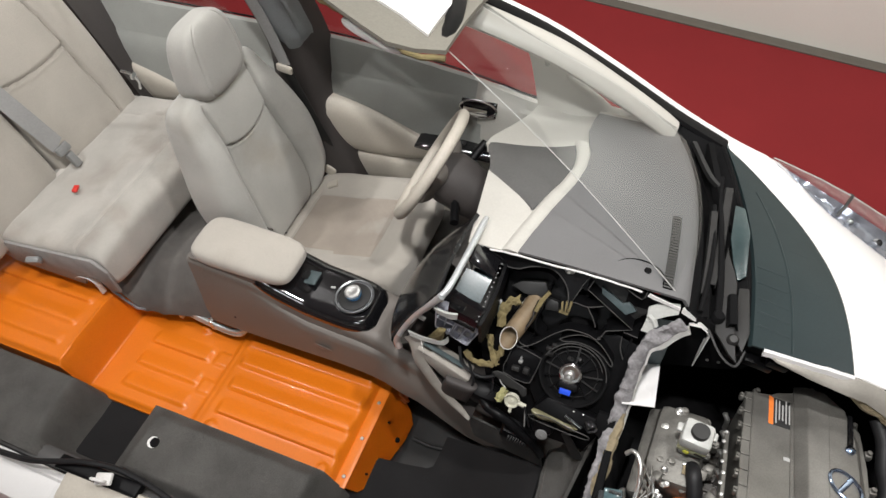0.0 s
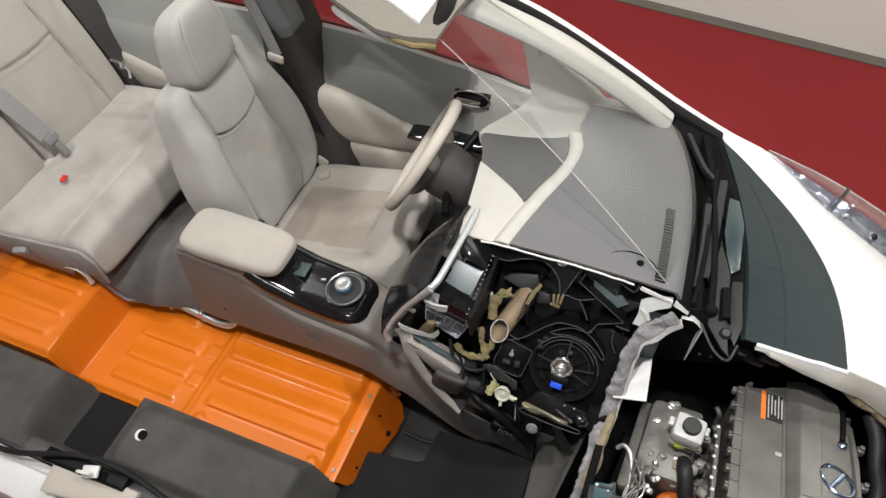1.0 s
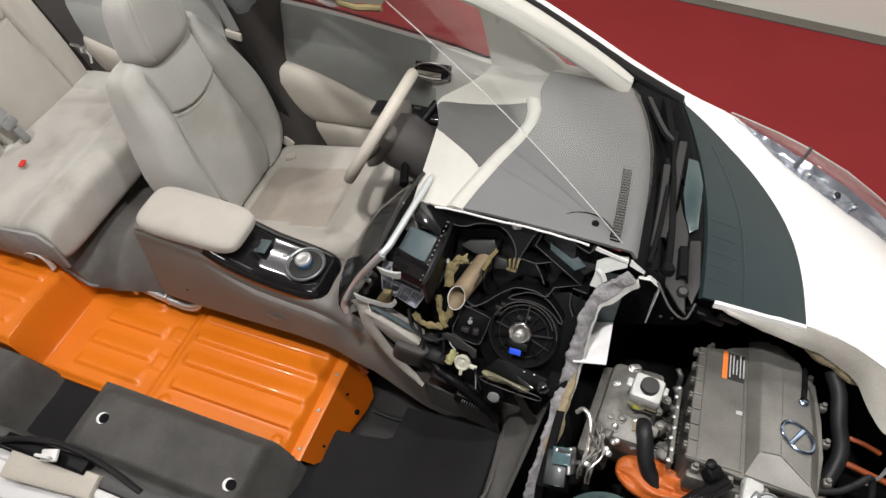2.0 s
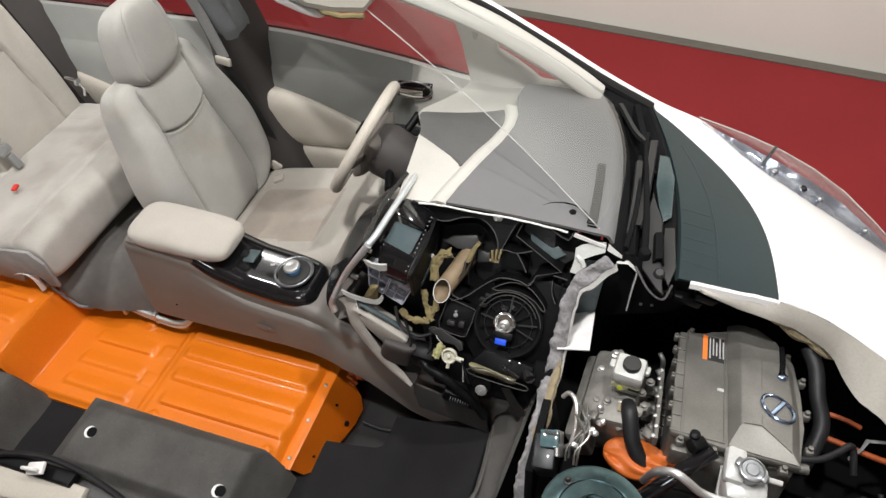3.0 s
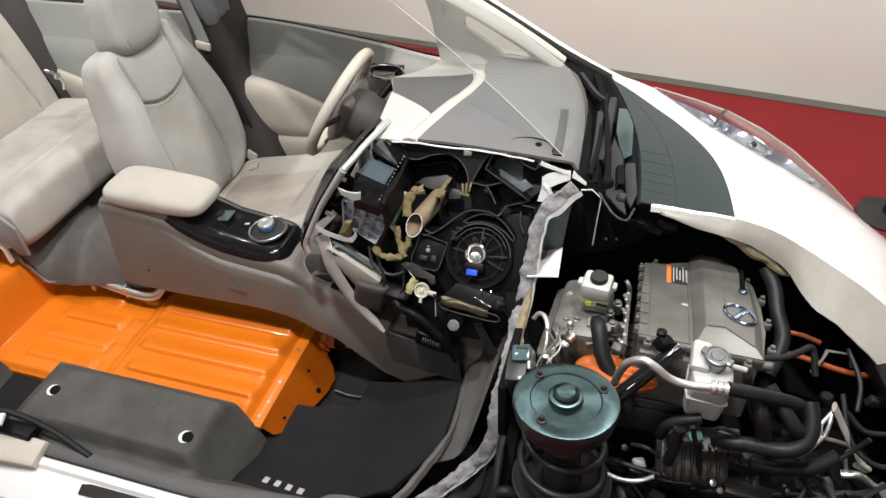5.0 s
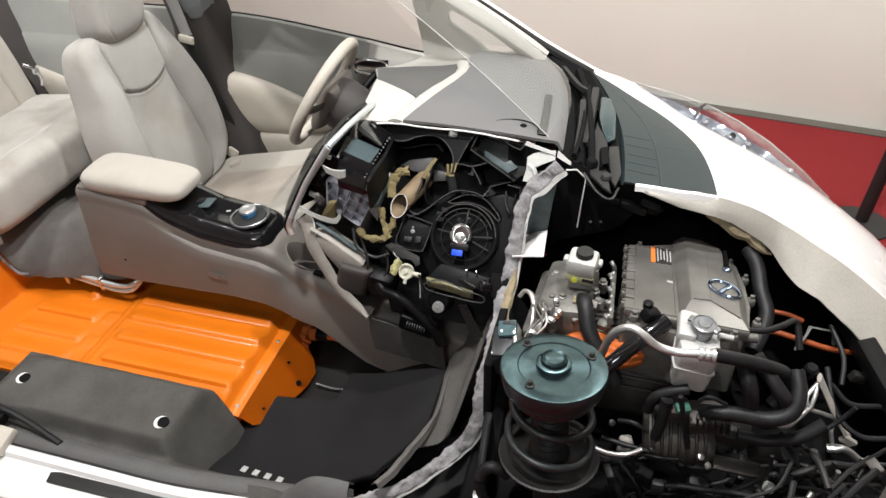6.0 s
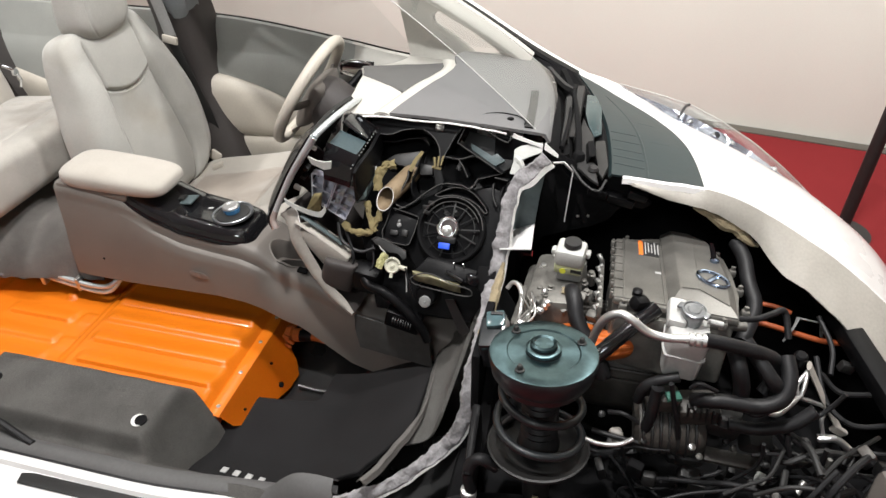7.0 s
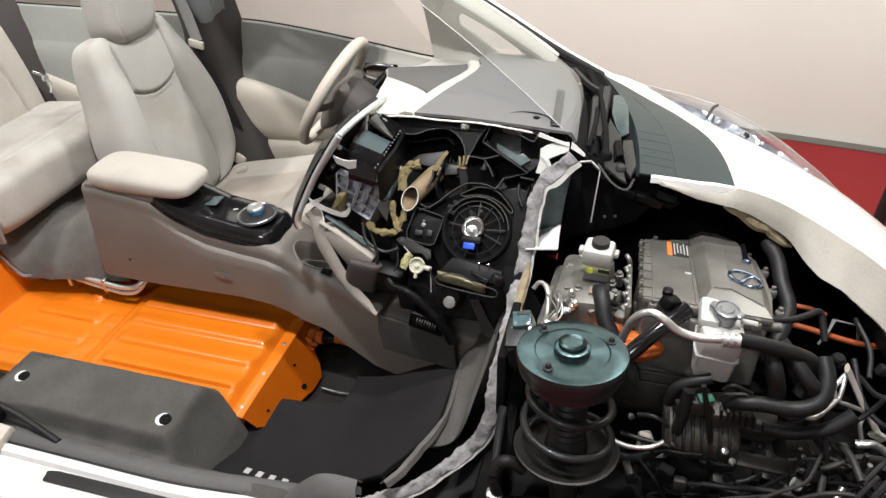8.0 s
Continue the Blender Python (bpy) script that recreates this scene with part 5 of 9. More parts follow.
def seat_front(u, v):
    y = abs(u) * 0.245
    inner = 0.128 + 0.014 * smooth(0.5, 0.0, v) + 0.022 * smooth(0.72, 1.0, v)
    d = 0.074 + 0.010 * math.sin(math.pi * v)
    d += (0.018 + 0.040 * math.sin(math.pi * min(1.0, v * 1.15)) ** 0.8) * smooth(inner - 0.004, inner + 0.055, y) * smooth(1.0, 0.72, v)
    d += groove(y - inner, 0.0070, 0.026) * smooth(0.97, 0.88, v)
    arc = 0.715 - 0.060 * (1 - (u * 0.245 / 0.13) ** 2)
    if y < inner + 0.003:
        d += groove((v - arc) * 0.66, 0.0055, 0.017)
        d -= 0.012 * smooth(0.0, 0.025, arc - v) * smooth(0.35, 0.1, arc - v)
    return d


def driver_seat():
    s = thing("driver_seat", (-1.3, 0.403, 0.28), "beige cloth driver seat with stitched bolsters", "car seat")
    bm = bmn()
    pillow(bm, lambda v: vec(-1.548 - 0.115 * v - 0.010 * math.sin(math.pi * v), 0.403, 0.355 + 0.650 * v), (0, 1, 0), (0.97, 0, 0.24),
           lambda v: 0.262 + 0.010 * math.sin(math.pi * min(1.0, v / 0.7)) - 0.056 * smooth(0.42, 1.0, v) - 0.03 * smooth(0.2, 0.0, v), seat_front, lambda u, v: 0.07 + 0.02 * (1 - v), 5.0, 5.0, 150, 170, 8.0)
    part("backrest", bm, FABRIC_COOL, s, "beige cloth backrest with curved seam", 75)
    bm = bmn()
    pillow(bm, lambda v: vec(-1.628 + 0.012 * v, 0.403, 0.965 + 0.258 * v), (0, 1, 0), (0.98, 0, 0.18), lambda v: 0.128 - 0.030 * v ** 1.6 - 0.012 * smooth(0.25, 0.0, v),
           lambda u, v: 0.072 - 0.022 * v + groove((abs(u) - 0.72) * 0.13, 0.004, 0.005), lambda u, v: 0.07, 4.0, 3.6, 90, 60, 3.4)
    part("headrest", bm, FABRIC_COOL, s, "rounded cloth headrest", 75)
    for y in (0.345, 0.465):
        bm = bmn()
        lathe(bm, [(0.006, 0), (0.006, 0.12)], (-1.655, y, 0.93), (0.05, 0, 1), 10)
        part("post", bm, CHROME, s)

    def top(u, v):
        y = abs(u) * 0.26
        d = 0.055 + 0.028 * smooth(0.15, 0.23, y) - 0.010 * math.sin(math.pi * v) + 0.012 * smooth(0.75, 0.95, v)
        d += groove(y - lerp(0.135, 0.16, v), 0.005, 0.007) * smooth(0.03, 0.1, v) * smooth(0.80, 0.72, v)
        if y < 0.16:
            d += groove((v - 0.76 - 0.04 * (y / 0.16) ** 2) * 0.52, 0.005, 0.007) + groove((v - 0.10) * 0.52, 0.005, 0.006)
        return d

    bm = bmn()
    pillow(bm, lambda v: vec(lerp(-1.52, -0.965, v), 0.400, 0.318 + 0.132 * v - 0.03 * smooth(0.85, 1, v)), (0, 1, 0), (-0.12, 0, 1), lambda v: 0.262 - 0.012 * v - 0.02 * smooth(0.1, 0, v), top,
           lambda u, v: 0.075, 6, 5, 70, 80, 8.0)
    worn(part("cushion", bm, FABRIC, s, "beige cloth cushion with soiled brown centre", 75), lambda c: abs(c.y - 0.40) < 0.128 + 0.04 * (c.x + 1.46) and -1.46 < c.x < -1.10 and c.z > 0.355)
    bm = bmn()
    box(bm, (-1.26, 0.40, 0.30), (0.46, 0.44, 0.10), 0.02)
    part("base", bm, BLACK_MID, s)
    bm = bmn()
    box(bm, (-1.47, 0.645, 0.41), (0.05, 0.03, 0.05), 0.01, (0, 30, 0))
    part("recliner_cover", bm, BEIGE, s)
    bm = bmn()
    box(bm, (-1.430, 0.580, 0.402), (0.045, 0.030, 0.014), 0.004, (0, -20, 20))
    part("buckle_tab", bm, BEIGE, s)
    return s


driver_seat()

rear = thing("rear_bench", (-2.2, 0.2, 0.42), "beige cloth rear bench, sawn off at its near end", "car seat")


def bench_top(u, v):
    y = 0.23 + u * 0.395
    d = 0.085 + 0.018 * smooth(0.6, 0.9, v) - 0.008 * math.sin(math.pi * v) + 0.006 * noise.noise(vec(y * 9, v * 4, 0))
    d += groove((v - 0.80) * 0.5, 0.006, 0.008) + groove((v - 0.14) * 0.5, 0.006, 0.012)
    d += groove(y - 0.49 - 0.05 * v, 0.006, 0.010) * smooth(0.14, 0.2, v)
    return d


bm = bmn()
pillow(bm, lambda v: vec(lerp(-2.40, -1.825, v), 0.243, 0.505 + 0.085 * v), (0, 1, 0), (-0.1, 0, 1), lambda v: 0.397, bench_top, lambda u, v: 0.135 - 0.03 * v, 9, 4.5, 90, 110)
part("cushion", bm, FABRIC_SOILED, rear, "beige cloth cushion with dark smudges", 75)
bm = bmn()
prism(bm, [(-2.34, 0.46), (-2.30, 0.575), (-1.87, 0.648), (-1.828, 0.60), (-1.835, 0.485), (-1.875, 0.48), (-1.90, 0.53), (-1.96, 0.53), (-2.0, 0.46)], 0.012, section(-0.166, -0.154), 0.004)
part("sawn_face", bm, FABRIC_EDGE, rear, "grey foam face where the bench is sawn")
bm = bmn()
tube(bm, [(-1.945, -0.158, 0.43), (-1.945, -0.158, 0.50), (-1.99, -0.158, 0.51), (-2.06, -0.155, 0.47)], 0.010, 8, flat=0.5)
part("sheet_edge", bm, RAW_WHITE, rear, "white sawn sheet edge")


def rear_back(y0, y1, label, seam_side):
    mid, hw = (y0 + y1) / 2, (y1 - y0) / 2

    def front(u, v):
        y = u * hw
        d = 0.06 + 0.012 * math.sin(math.pi * v)
        edge = (hw - 0.115) * seam_side
        d += groove(y - edge + 0.04 * (v - 0.5) * seam_side, 0.0055, 0.015) + 0.020 * smooth(0.0, 0.06, (y - edge) * seam_side) * math.sin(math.pi * v)
        if (y - edge) * seam_side < 0:
            arc = 0.66 - 0.05 * (1 - (y / hw) ** 2)
            d += groove((v - arc) * 0.6, 0.0055, 0.016)
            d -= 0.008 * smooth(0.0, 0.03, arc - v) * smooth(0.35, 0.1, arc - v)
        return d

    bm = bmn()
    pillow(bm, lambda v: vec(-2.36 - 0.17 * v, mid, 0.50 + 0.62 * v), (0, 1, 0), (0.965, 0, 0.26), lambda v: hw - 0.02 * smooth(0.8, 1, v), front, lambda u, v: 0.06, 6, 6, 130, 130, 9.0)
    part("backrest", bm, FABRIC, rear, label, 75)


rear_back(0.175, 0.625, "beige cloth backrest with a stitched bolster", 1)
rear_back(-0.56, 0.165, "beige cloth backrest on the near side", -1)

belt = thing("rear_belt", (-2.28, 0.1, 0.6), "grey rear seat belt lying across the backrest", "seat belt")
bm = bmn()
rows = []
for p in curve([(-2.400, 0.150, 1.10), (-2.375, 0.160, 0.98), (-2.325, 0.178, 0.84), (-2.285, 0.196, 0.71)], 6):
    rows.append([p + vec(0.0, -0.030, -0.010), p + vec(0.005, 0, 0), p + vec(0.0, 0.030, 0.010)])
slab(bm, rows, 0.002)
part("webbing", bm, BELT, belt)
bm = bmn()
box(bm, (-2.277, 0.200, 0.690), (0.02, 0.058, 0.034), 0.006, (0, -20, 4))
part("tongue", bm, GREYPL, belt, "grey plastic tongue")
bm = bmn()
box(bm, (-2.262, 0.205, 0.640), (0.02, 0.028, 0.060), 0.005, (0, -18, 4))
part("stalk", bm, GREYPL, belt)
bm = bmn()
box(bm, (-2.150, 0.085, 0.640), (0.018, 0.030, 0.010), 0.003, (0, 0, 20))
solo("red_buckle", bm, RED, "red buckle button on the rear bench", "belt buckle")
bm = bmn()
box(bm, (-2.15, -0.185, 0.56), (0.05, 0.025, 0.03), 0.008, (20, 0, 20))
solo("belt_buckle", bm, GREYPL, "grey belt buckle at the sawn bench end", "belt buckle")
bm = bmn()
tube(bm, [(-2.33, 0.615, 0.72), (-2.30, 0.628, 0.70), (-2.285, 0.635, 0.665), (-2.29, 0.628, 0.63)], 0.006, 8)
lathe(bm, [(0.016, 0), (0.016, 0.01), (0.006, 0.014)], (-2.30, 0.63, 0.69), (1, 0.2, 0), 12)
solo("seat_latch", bm, CHROME, "bright latch at the rear backrest edge", "latch")

# ---- far doors and pillars ----
def door_panel(x0, x1, label, front_door):
    d = thing("front_door_panel" if front_door else "rear_door_panel", ((x0 + x1) / 2, 0.82, 0.3), label, "car door")
    n = 60
    rows = []
    for i in range(n + 1):
        x = lerp(x0, x1, i / n)
        belt_z = 0.915 - 0.085 * smooth(-1.5, -0.6, x) if front_door else 0.925
        yo = 0.826 - 0.035 * smooth(-0.95, -0.60, x) if front_door else 0.815
        prof = [(yo + 0.014, belt_z - 0.01), (yo + 0.004, belt_z), (yo - 0.012, belt_z - 0.003), (yo - 0.026, belt_z - 0.03), (yo - 0.046, 0.80), (yo - 0.050, 0.792), (yo - 0.056, 0.785), (yo - 0.075, 0.72), (yo - 0.085, 0.66), (yo - 0.088, 0.55), (yo - 0.085, 0.45), (yo - 0.07, 0.30), (yo - 0.04, 0.20)]
        rows.append([(x, y, z) for y, z in prof])
    bm = bmn()
    slab(bm, rows, -0.03)
    lining = part("lining", bm, DOORCLOTH_SHADED, d, "cloth door lining, grey-green for the shade under the roof", 50)
    # ivory front end begins where the painted roof shade stops
    lining.data.materials.append(IVORY)
    for f in lining.data.polygons:
        if front_door and f.center.x > -0.885 - 0.25 * (f.center.z - 0.78) or f.center.z < 0.50:
            f.material_index = 1
    bm = bmn()
    tube(bm, [(x, (0.842 - 0.035 * smooth(-0.95, -0.60, x)) if front_door else 0.832, (0.915 - 0.085 * smooth(-1.5, -0.6, x) if front_door else 0.925) - 0.002) for x in np.linspace(x0, x1, 12)], 0.004, 6, flat=0.8)
    part("window_seal", bm, BLACK, d)
    bm = bmn()
    grid(bm, [[(x0, 0.852, 0.86), (x1, 0.83, 0.83)], [(x0, 0.80, 1.14), (min(x1, x0 + 0.62), 0.785, 1.12)], [(x0, 0.74, 1.34), (min(x1, x0 + 0.40), 0.74, 1.30)]])
    g = part("window_glass", bm, GLASS, d, "clear side window", 80)
    # padded elbow rest
    e0 = -1.475 if front_door else x0 + 0.05
    ln = 0.42 if front_door else 0.55
    bm = bmn()
    pillow(bm, lambda v: vec(lerp(e0 - 0.04, e0 + ln + 0.03, v), 0.748, 0.600 - 0.055 * v), (0, 0, 1), (0, -1, 0.1), lambda v: 0.125 - 0.100 * v ** 2.3, lambda u, v: 0.064 - 0.03 * v, lambda u, v: 0.02, 2.6, 9, 36, 50)
    part("elbow_pad", bm, BEIGE, d, "lit beige elbow pad", 75)
    bm = bmn()
    pillow(bm, lambda v: vec(lerp(e0 - 0.03, e0 + ln * 1.05, v), 0.748, 0.402 + 0.02 * v), (0, 0, 1), (0, -1, -0.1), lambda v: 0.070, lambda u, v: 0.050 - 0.01 * v, lambda u, v: 0.02, 4, 10, 24, 36)
    part("lower_pad", bm, BEIGE, d, "beige lower door pad", 75)
    bm = bmn()
    pillow(bm, lambda v: vec(lerp(e0, e0 + ln + 0.15, v), 0.752, 0.270), (0, 0, 1), (0, -1, 0), lambda v: 0.07, lambda u, v: 0.045, lambda u, v: 0.02, 4, 10, 20, 30)
    part("pocket", bm, BEIGE, d, "beige map pocket", 75)
    if front_door:
        bm = bmn()
        pillow(bm, lambda v: vec(lerp(-1.10, -0.68, v), 0.735, 0.612 + 0.018 * v), (0, 1, 0), (0, -0.2, 1), lambda v: 0.058, lambda u, v: 0.016, lambda u, v: 0.03, 3, 5, 16, 30)
        sw = part("switch_panel", bm, GLOSS, d, "gloss black window switch panel")
        for x in (-0.99, -0.93, -0.86):
            bm = bmn()
            box(bm, (x, 0.722, 0.637), (0.03, 0.018, 0.012), 0.004)
            part("switch", bm, BLACK_MID, sw)
        bm = bmn()
        pillow(bm, lambda v: vec(lerp(-0.940, -0.812, v), 0.757, 0.780 + 0.004 * v), (0, 0.45, 0.89), (0, -0.89, 0.45), lambda v: 0.026, lambda u, v: 0.008, lambda u, v: 0.02, 2.5, 2.5, 20, 26)
        cup = part("handle_cup", bm, GLOSS, d, "black handle recess")
        bm = bmn()
        tube(bm, [(-0.876 + 0.065 * math.cos(a), 0.751 + 0.012 * math.sin(a), 0.783 + 0.024 * math.sin(a)) for a in np.linspace(0, 2 * math.pi, 33)], 0.0048, 8, per=1, smooth_line=False)
        part("rim", bm, CHROME, cup, "chrome rim of the handle recess")
        bm = bmn()
        slab(bm, [[(x, 0.736, 0.762 + 0.012 * abs(x + 0.8775) / 0.07), (x, 0.735, 0.778), (x, 0.742, 0.790)] for x in np.linspace(-0.925, -0.840, 8)], 0.005)
        part("handle", bm, CHROME, cup, "chrome inner door handle")
    return d


door_panel(-1.53, -0.664, "front door lining in grey and beige with chrome handle", True)
door_panel(-2.75, -1.68, "rear door lining in grey and beige cloth", False)

bp = thing("centre_pillar", (-1.5, 0.72, 0.3), "dark centre pillar trim with blue-grey upper cover and belt", "car pillar")
bm = bmn()
rows = []
for i in range(40):
    z = lerp(0.25, 1.37, i / 39)
    s = min(1.0, (z - 0.25) / 0.65)
    h = smooth(0.85, 1.37, z)
    xa = lerp(-1.66, -1.645, s) - 0.02 * math.sin(math.pi * s) - 0.03 * h
    xb = lerp(-1.335, -1.462, smooth(0.0, 0.80, s)) - 0.045 * h
    yy = 0.640 + 0.055 * smooth(0.15, 0.8, s) - 0.075 * h
    rows.append([(xa, yy + 0.08, z), (xa + 0.01, yy + 0.03, z), (lerp(xa, xb, 0.3), yy, z), (lerp(xa, xb, 0.75), yy + 0.004, z), (xb - 0.012, yy + 0.016, z), (xb, yy + 0.045, z), (xb + 0.005, yy + 0.13, z)])
slab(bm, rows, 0.01)
part("lower_trim", bm, PILLAR, bp, "dark brown lower trim", 60)
bm = bmn()
rows = []
for i in range(14):
    s = i / 13
    z = lerp(0.945, 1.37, s)
    c = smooth(0.0, 0.12, s)
    xa, xb = lerp(-1.560, lerp(-1.610, -1.66, s), c), lerp(-1.490, lerp(-1.455, -1.500, s), c)
    yy = lerp(0.688, 0.598, s)
    rows.append([(xa, yy + 0.06, z), (xa + 0.012, yy + 0.008, z), (lerp(xa, xb, 0.5), yy - 0.004, z), (xb - 0.012, yy + 0.008, z), (xb, yy + 0.06, z)])
slab(bm, rows, 0.01)
part("upper_trim", bm, PILLAR_UP, bp, "blue-grey upper trim", 60)
bm = bmn()
rows = []
for p in curve([(-1.60, 0.592, 1.34), (-1.585, 0.615, 1.20), (-1.568, 0.645, 1.02), (-1.555, 0.658, 0.885)], 6):
    rows.append([p + vec(-0.024, 0.004, 0), p + vec(0, -0.004, 0), p + vec(0.024, 0.004, 0)])
slab(bm, rows, 0.0025)
part("belt_web", bm, BELT, bp, "grey belt webbing")
bm = bmn()
box(bm, (-1.553, 0.652, 0.872), (0.06, 0.014, 0.030), 0.005, (0, 10, 0))
part("belt_tongue", bm, BEIGE, bp, "beige belt tongue")
bm = bmn()
rows = []
for p in curve([(-1.548, 0.650, 0.86), (-1.515, 0.648, 0.75), (-1.475, 0.650, 0.6), (-1.45, 0.66, 0.45)], 5):
    rows.append([p + vec(-0.02, 0.006, 0), p + vec(0.02, 0.006, 0)])
slab(bm, rows, 0.0025)
part("lower_web", bm, BLACK_MID, bp)
bm = bmn()
rows = []
for i in range(16):
    s = i / 15
    z = lerp(0.35, 1.35, s)
    rows.append([(lerp(-2.28, -2.62, s), 0.80, z), (lerp(-2.30, -2.60, s), 0.665, z), (lerp(-2.42, -2.75, s), 0.65, z), (lerp(-2.55, -2.9, s), 0.65, z)])
slab(bm, rows, 0.01)
rq = thing("rear_quarter", (-2.5, 0.7, 0.3), "dark rear quarter trim beside the bench", "car pillar")
part("trim", bm, PILLAR, rq)

# ---- dashboard ----
dash = thing("dashboard", (-0.4, 0.4, 0.6), "grey dashboard with a pale stripe, sawn across", "dashboard")


def dash_front(y):
    s = (y - 0.09) / 0.66
    return -0.122 - 0.03 * s - 0.10 * s ** 3


def dash_top(x, y):
    s = (x + 0.65) / 0.5
    z = 0.938 - 0.018 * max(0.0, s - 0.4) ** 1.3 - 0.066 * max(0.0, (y - 0.30) / 0.45) ** 1.6
    return z + 0.004 * math.sin(math.pi * min(1, max(0, s)))


def stripe_x(y):
    best = -0.56
    pts = [(q.x, q.y) for q in [Vector((a, b, 0)) for a, b in ((-0.528, 0.09), (-0.512, 0.16), (-0.484, 0.26), (-0.452, 0.36), (-0.440, 0.44), (-0.444, 0.51), (-0.458, 0.55), (-0.474, 0.61), (-0.474, 0.68), (-0.462, 0.76))]]
    for (xa, ya), (xb, yb) in zip(pts, pts[1:]):
        if ya <= y <= yb:
            best = lerp(xa, xb, (y - ya) / (yb - ya))
    return best


bm = bmn()
rows = []
for i in range(40):
    y = lerp(0.094, 0.725, i / 39)
    a, b = stripe_x(min(y, 0.755)), dash_front(y)
    row = [(lerp(a, b, k / 24), y, dash_top(lerp(a, b, k / 24), y)) for k in range(25)]
    row.append((b + 0.012, y, dash_top(b, y) - 0.02))
    rows.append(row)
slab(bm, rows, 0.008)
part("top_pad", bm, DASH, dash, "grey grained dashboard top", 60)
# pale stripe that runs round the instrument hood
bm = bmn()
rows = []
for i in range(48):
    y = lerp(0.092, 0.556, i / 47)
    xs_ = stripe_x(y)
    w = 0.042 - 0.008 * smooth(0.30, 0.44, y) + 0.006 * smooth(0.46, 0.54, y)
    rows.append([(xs_ + 0.001, y, dash_top(xs_, y) + 0.0), (xs_ - 0.006, y, dash_top(xs_, y) + 0.008), (xs_ - w * 0.6, y, dash_top(xs_ - w, y) + 0.010), (xs_ - w, y, dash_top(xs_ - w, y) + 0.004), (xs_ - w - 0.003, y, dash_top(xs_ - w, y) - 0.006)])
slab(bm, rows, 0.008)
part("pale_stripe", bm, IVORY, dash, "ivory trim stripe", 60)
# instrument hood, dark
bm = bmn()
rows = []
for i in range(34):
    y = lerp(0.246, 0.538, i / 33)
    a = stripe_x(y) - 0.046 + 0.010 * smooth(0.30, 0.44, y)
    if y < 0.355:
        b = lerp(a - 0.004, -0.697, (y - 0.246) / 0.109)
    else:
        b = -0.697 - 0.040 * smooth(0.355, 0.48, y)
        b = lerp(b, a - 0.02, max(0.0, (y - 0.492) / 0.046) ** 0.9)
    drop = 0.014 * smooth(0.42, 0.52, y)
    rows.append([(lerp(a, b, k / 10), y, dash_top(lerp(a, b, k / 10), y) - 0.004 - drop * smooth(0.2, 1, k / 10) + 0.006 * math.sin(math.pi * k / 10)) for k in range(11)] + [(b + 0.010, y, dash_top(b, y) - 0.045)])
slab(bm, rows, 0.008)
part("instrument_hood", bm, DASH_DARK, dash, "dark grained instrument hood", 60)
# ivory centre top between hood and stack
bm = bmn()
rows = []
for i in range(14):
    t = i / 13
    a = vec(-0.566, 0.092, 0).lerp(vec(-0.531, 0.250, 0), t)
    b = vec(-0.660, 0.092, 0).lerp(vec(-0.697, 0.357, 0), t)
    row = []
    for k in range(9):
        p = a.lerp(b, k / 8)
        row.append((p.x, p.y, 0.940 - 0.006 * (k / 8) ** 2 - 0.003 * t))
    row.append((b.x - 0.010, b.y, 0.885))
    row.append((b.x - 0.002, b.y, 0.80))
    rows.append(row)
slab(bm, rows, 0.006)
part("centre_top", bm, IVORY, dash, "ivory panel beside the instrument hood", 60)
# instrument face and lower dash
bm = bmn()
box(bm, (-0.61, 0.405, 0.812), (0.10, 0.21, 0.15), 0.02)
part("instrument_case", bm, BLACK, dash)
bm = bmn()
box(bm, (-0.50, 0.46, 0.72), (0.20, 0.58, 0.22), 0.03)
part("lower_dash", bm, PILLAR, dash)
# ivory end of the dashboard, falling to the door and running on as a ledge below the pillar
bm = bmn()
rows = []
for i in range(20):
    s = i / 19
    hx = lerp(-0.752, -0.452, s)
    hy = 0.493 + 0.050 * smooth(-0.76, -0.50, hx) + 0.012 * smooth(-0.50, -0.45, hx)
    hz = dash_top(hx, hy) - 0.020 + 0.016 * smooth(-0.60, -0.47, hx)
    ox = lerp(-0.668, -0.462, s)
    row = [(hx + 0.006, hy - 0.012, hz - 0.03), (hx, hy - 0.004, hz - 0.004)]
    for k in range(1, 11):
        e = k / 10
        row.append((lerp(hx, ox, smooth(0, 1, e)), lerp(hy, 0.792, e), lerp(hz, 0.842, e) - 0.016 * math.sin(math.pi * e) * (1 - 0.6 * s)))
    rows.append(row)
slab(bm, rows, 0.008)
side = part("side_end", bm, IVORY, dash, "ivory end panel of the dashboard", 70)
bm = bmn()
slab(bm, [[(x, 0.718, dash_top(x, 0.72) - 0.001), (x, 0.735, 0.880 - 0.03 * (x + 0.47)), (x, 0.765, 0.864), (x, 0.800, 0.850)] for x in np.linspace(-0.470, -0.225, 14)], 0.006)
part("ledge", bm, IVORY, side)
# defroster grille slats
grille = part("defroster_base", (lambda b: (slab(b, [[(dash_front(y) - 0.050, y, dash_top(dash_front(y) - 0.050, y) + 0.0092), (dash_front(y) - 0.028, y, dash_top(dash_front(y) - 0.028, y) + 0.0092)] for y in np.linspace(0.108, 0.338, 24)], 0.003), b)[1])(bmn()), BLACK_SOFT, dash, "black defroster slot")
for k in range(26):
    y = 0.112 + 0.0088 * k
    xm = dash_front(y) - 0.039
    bm = bmn()
    box(bm, (xm, y, dash_top(xm, y) + 0.0115), (0.021, 0.0034, 0.0032), 0, (0, 0, 0))
    part("slat", bm, DASH_DARK, grille)
bm = bmn()
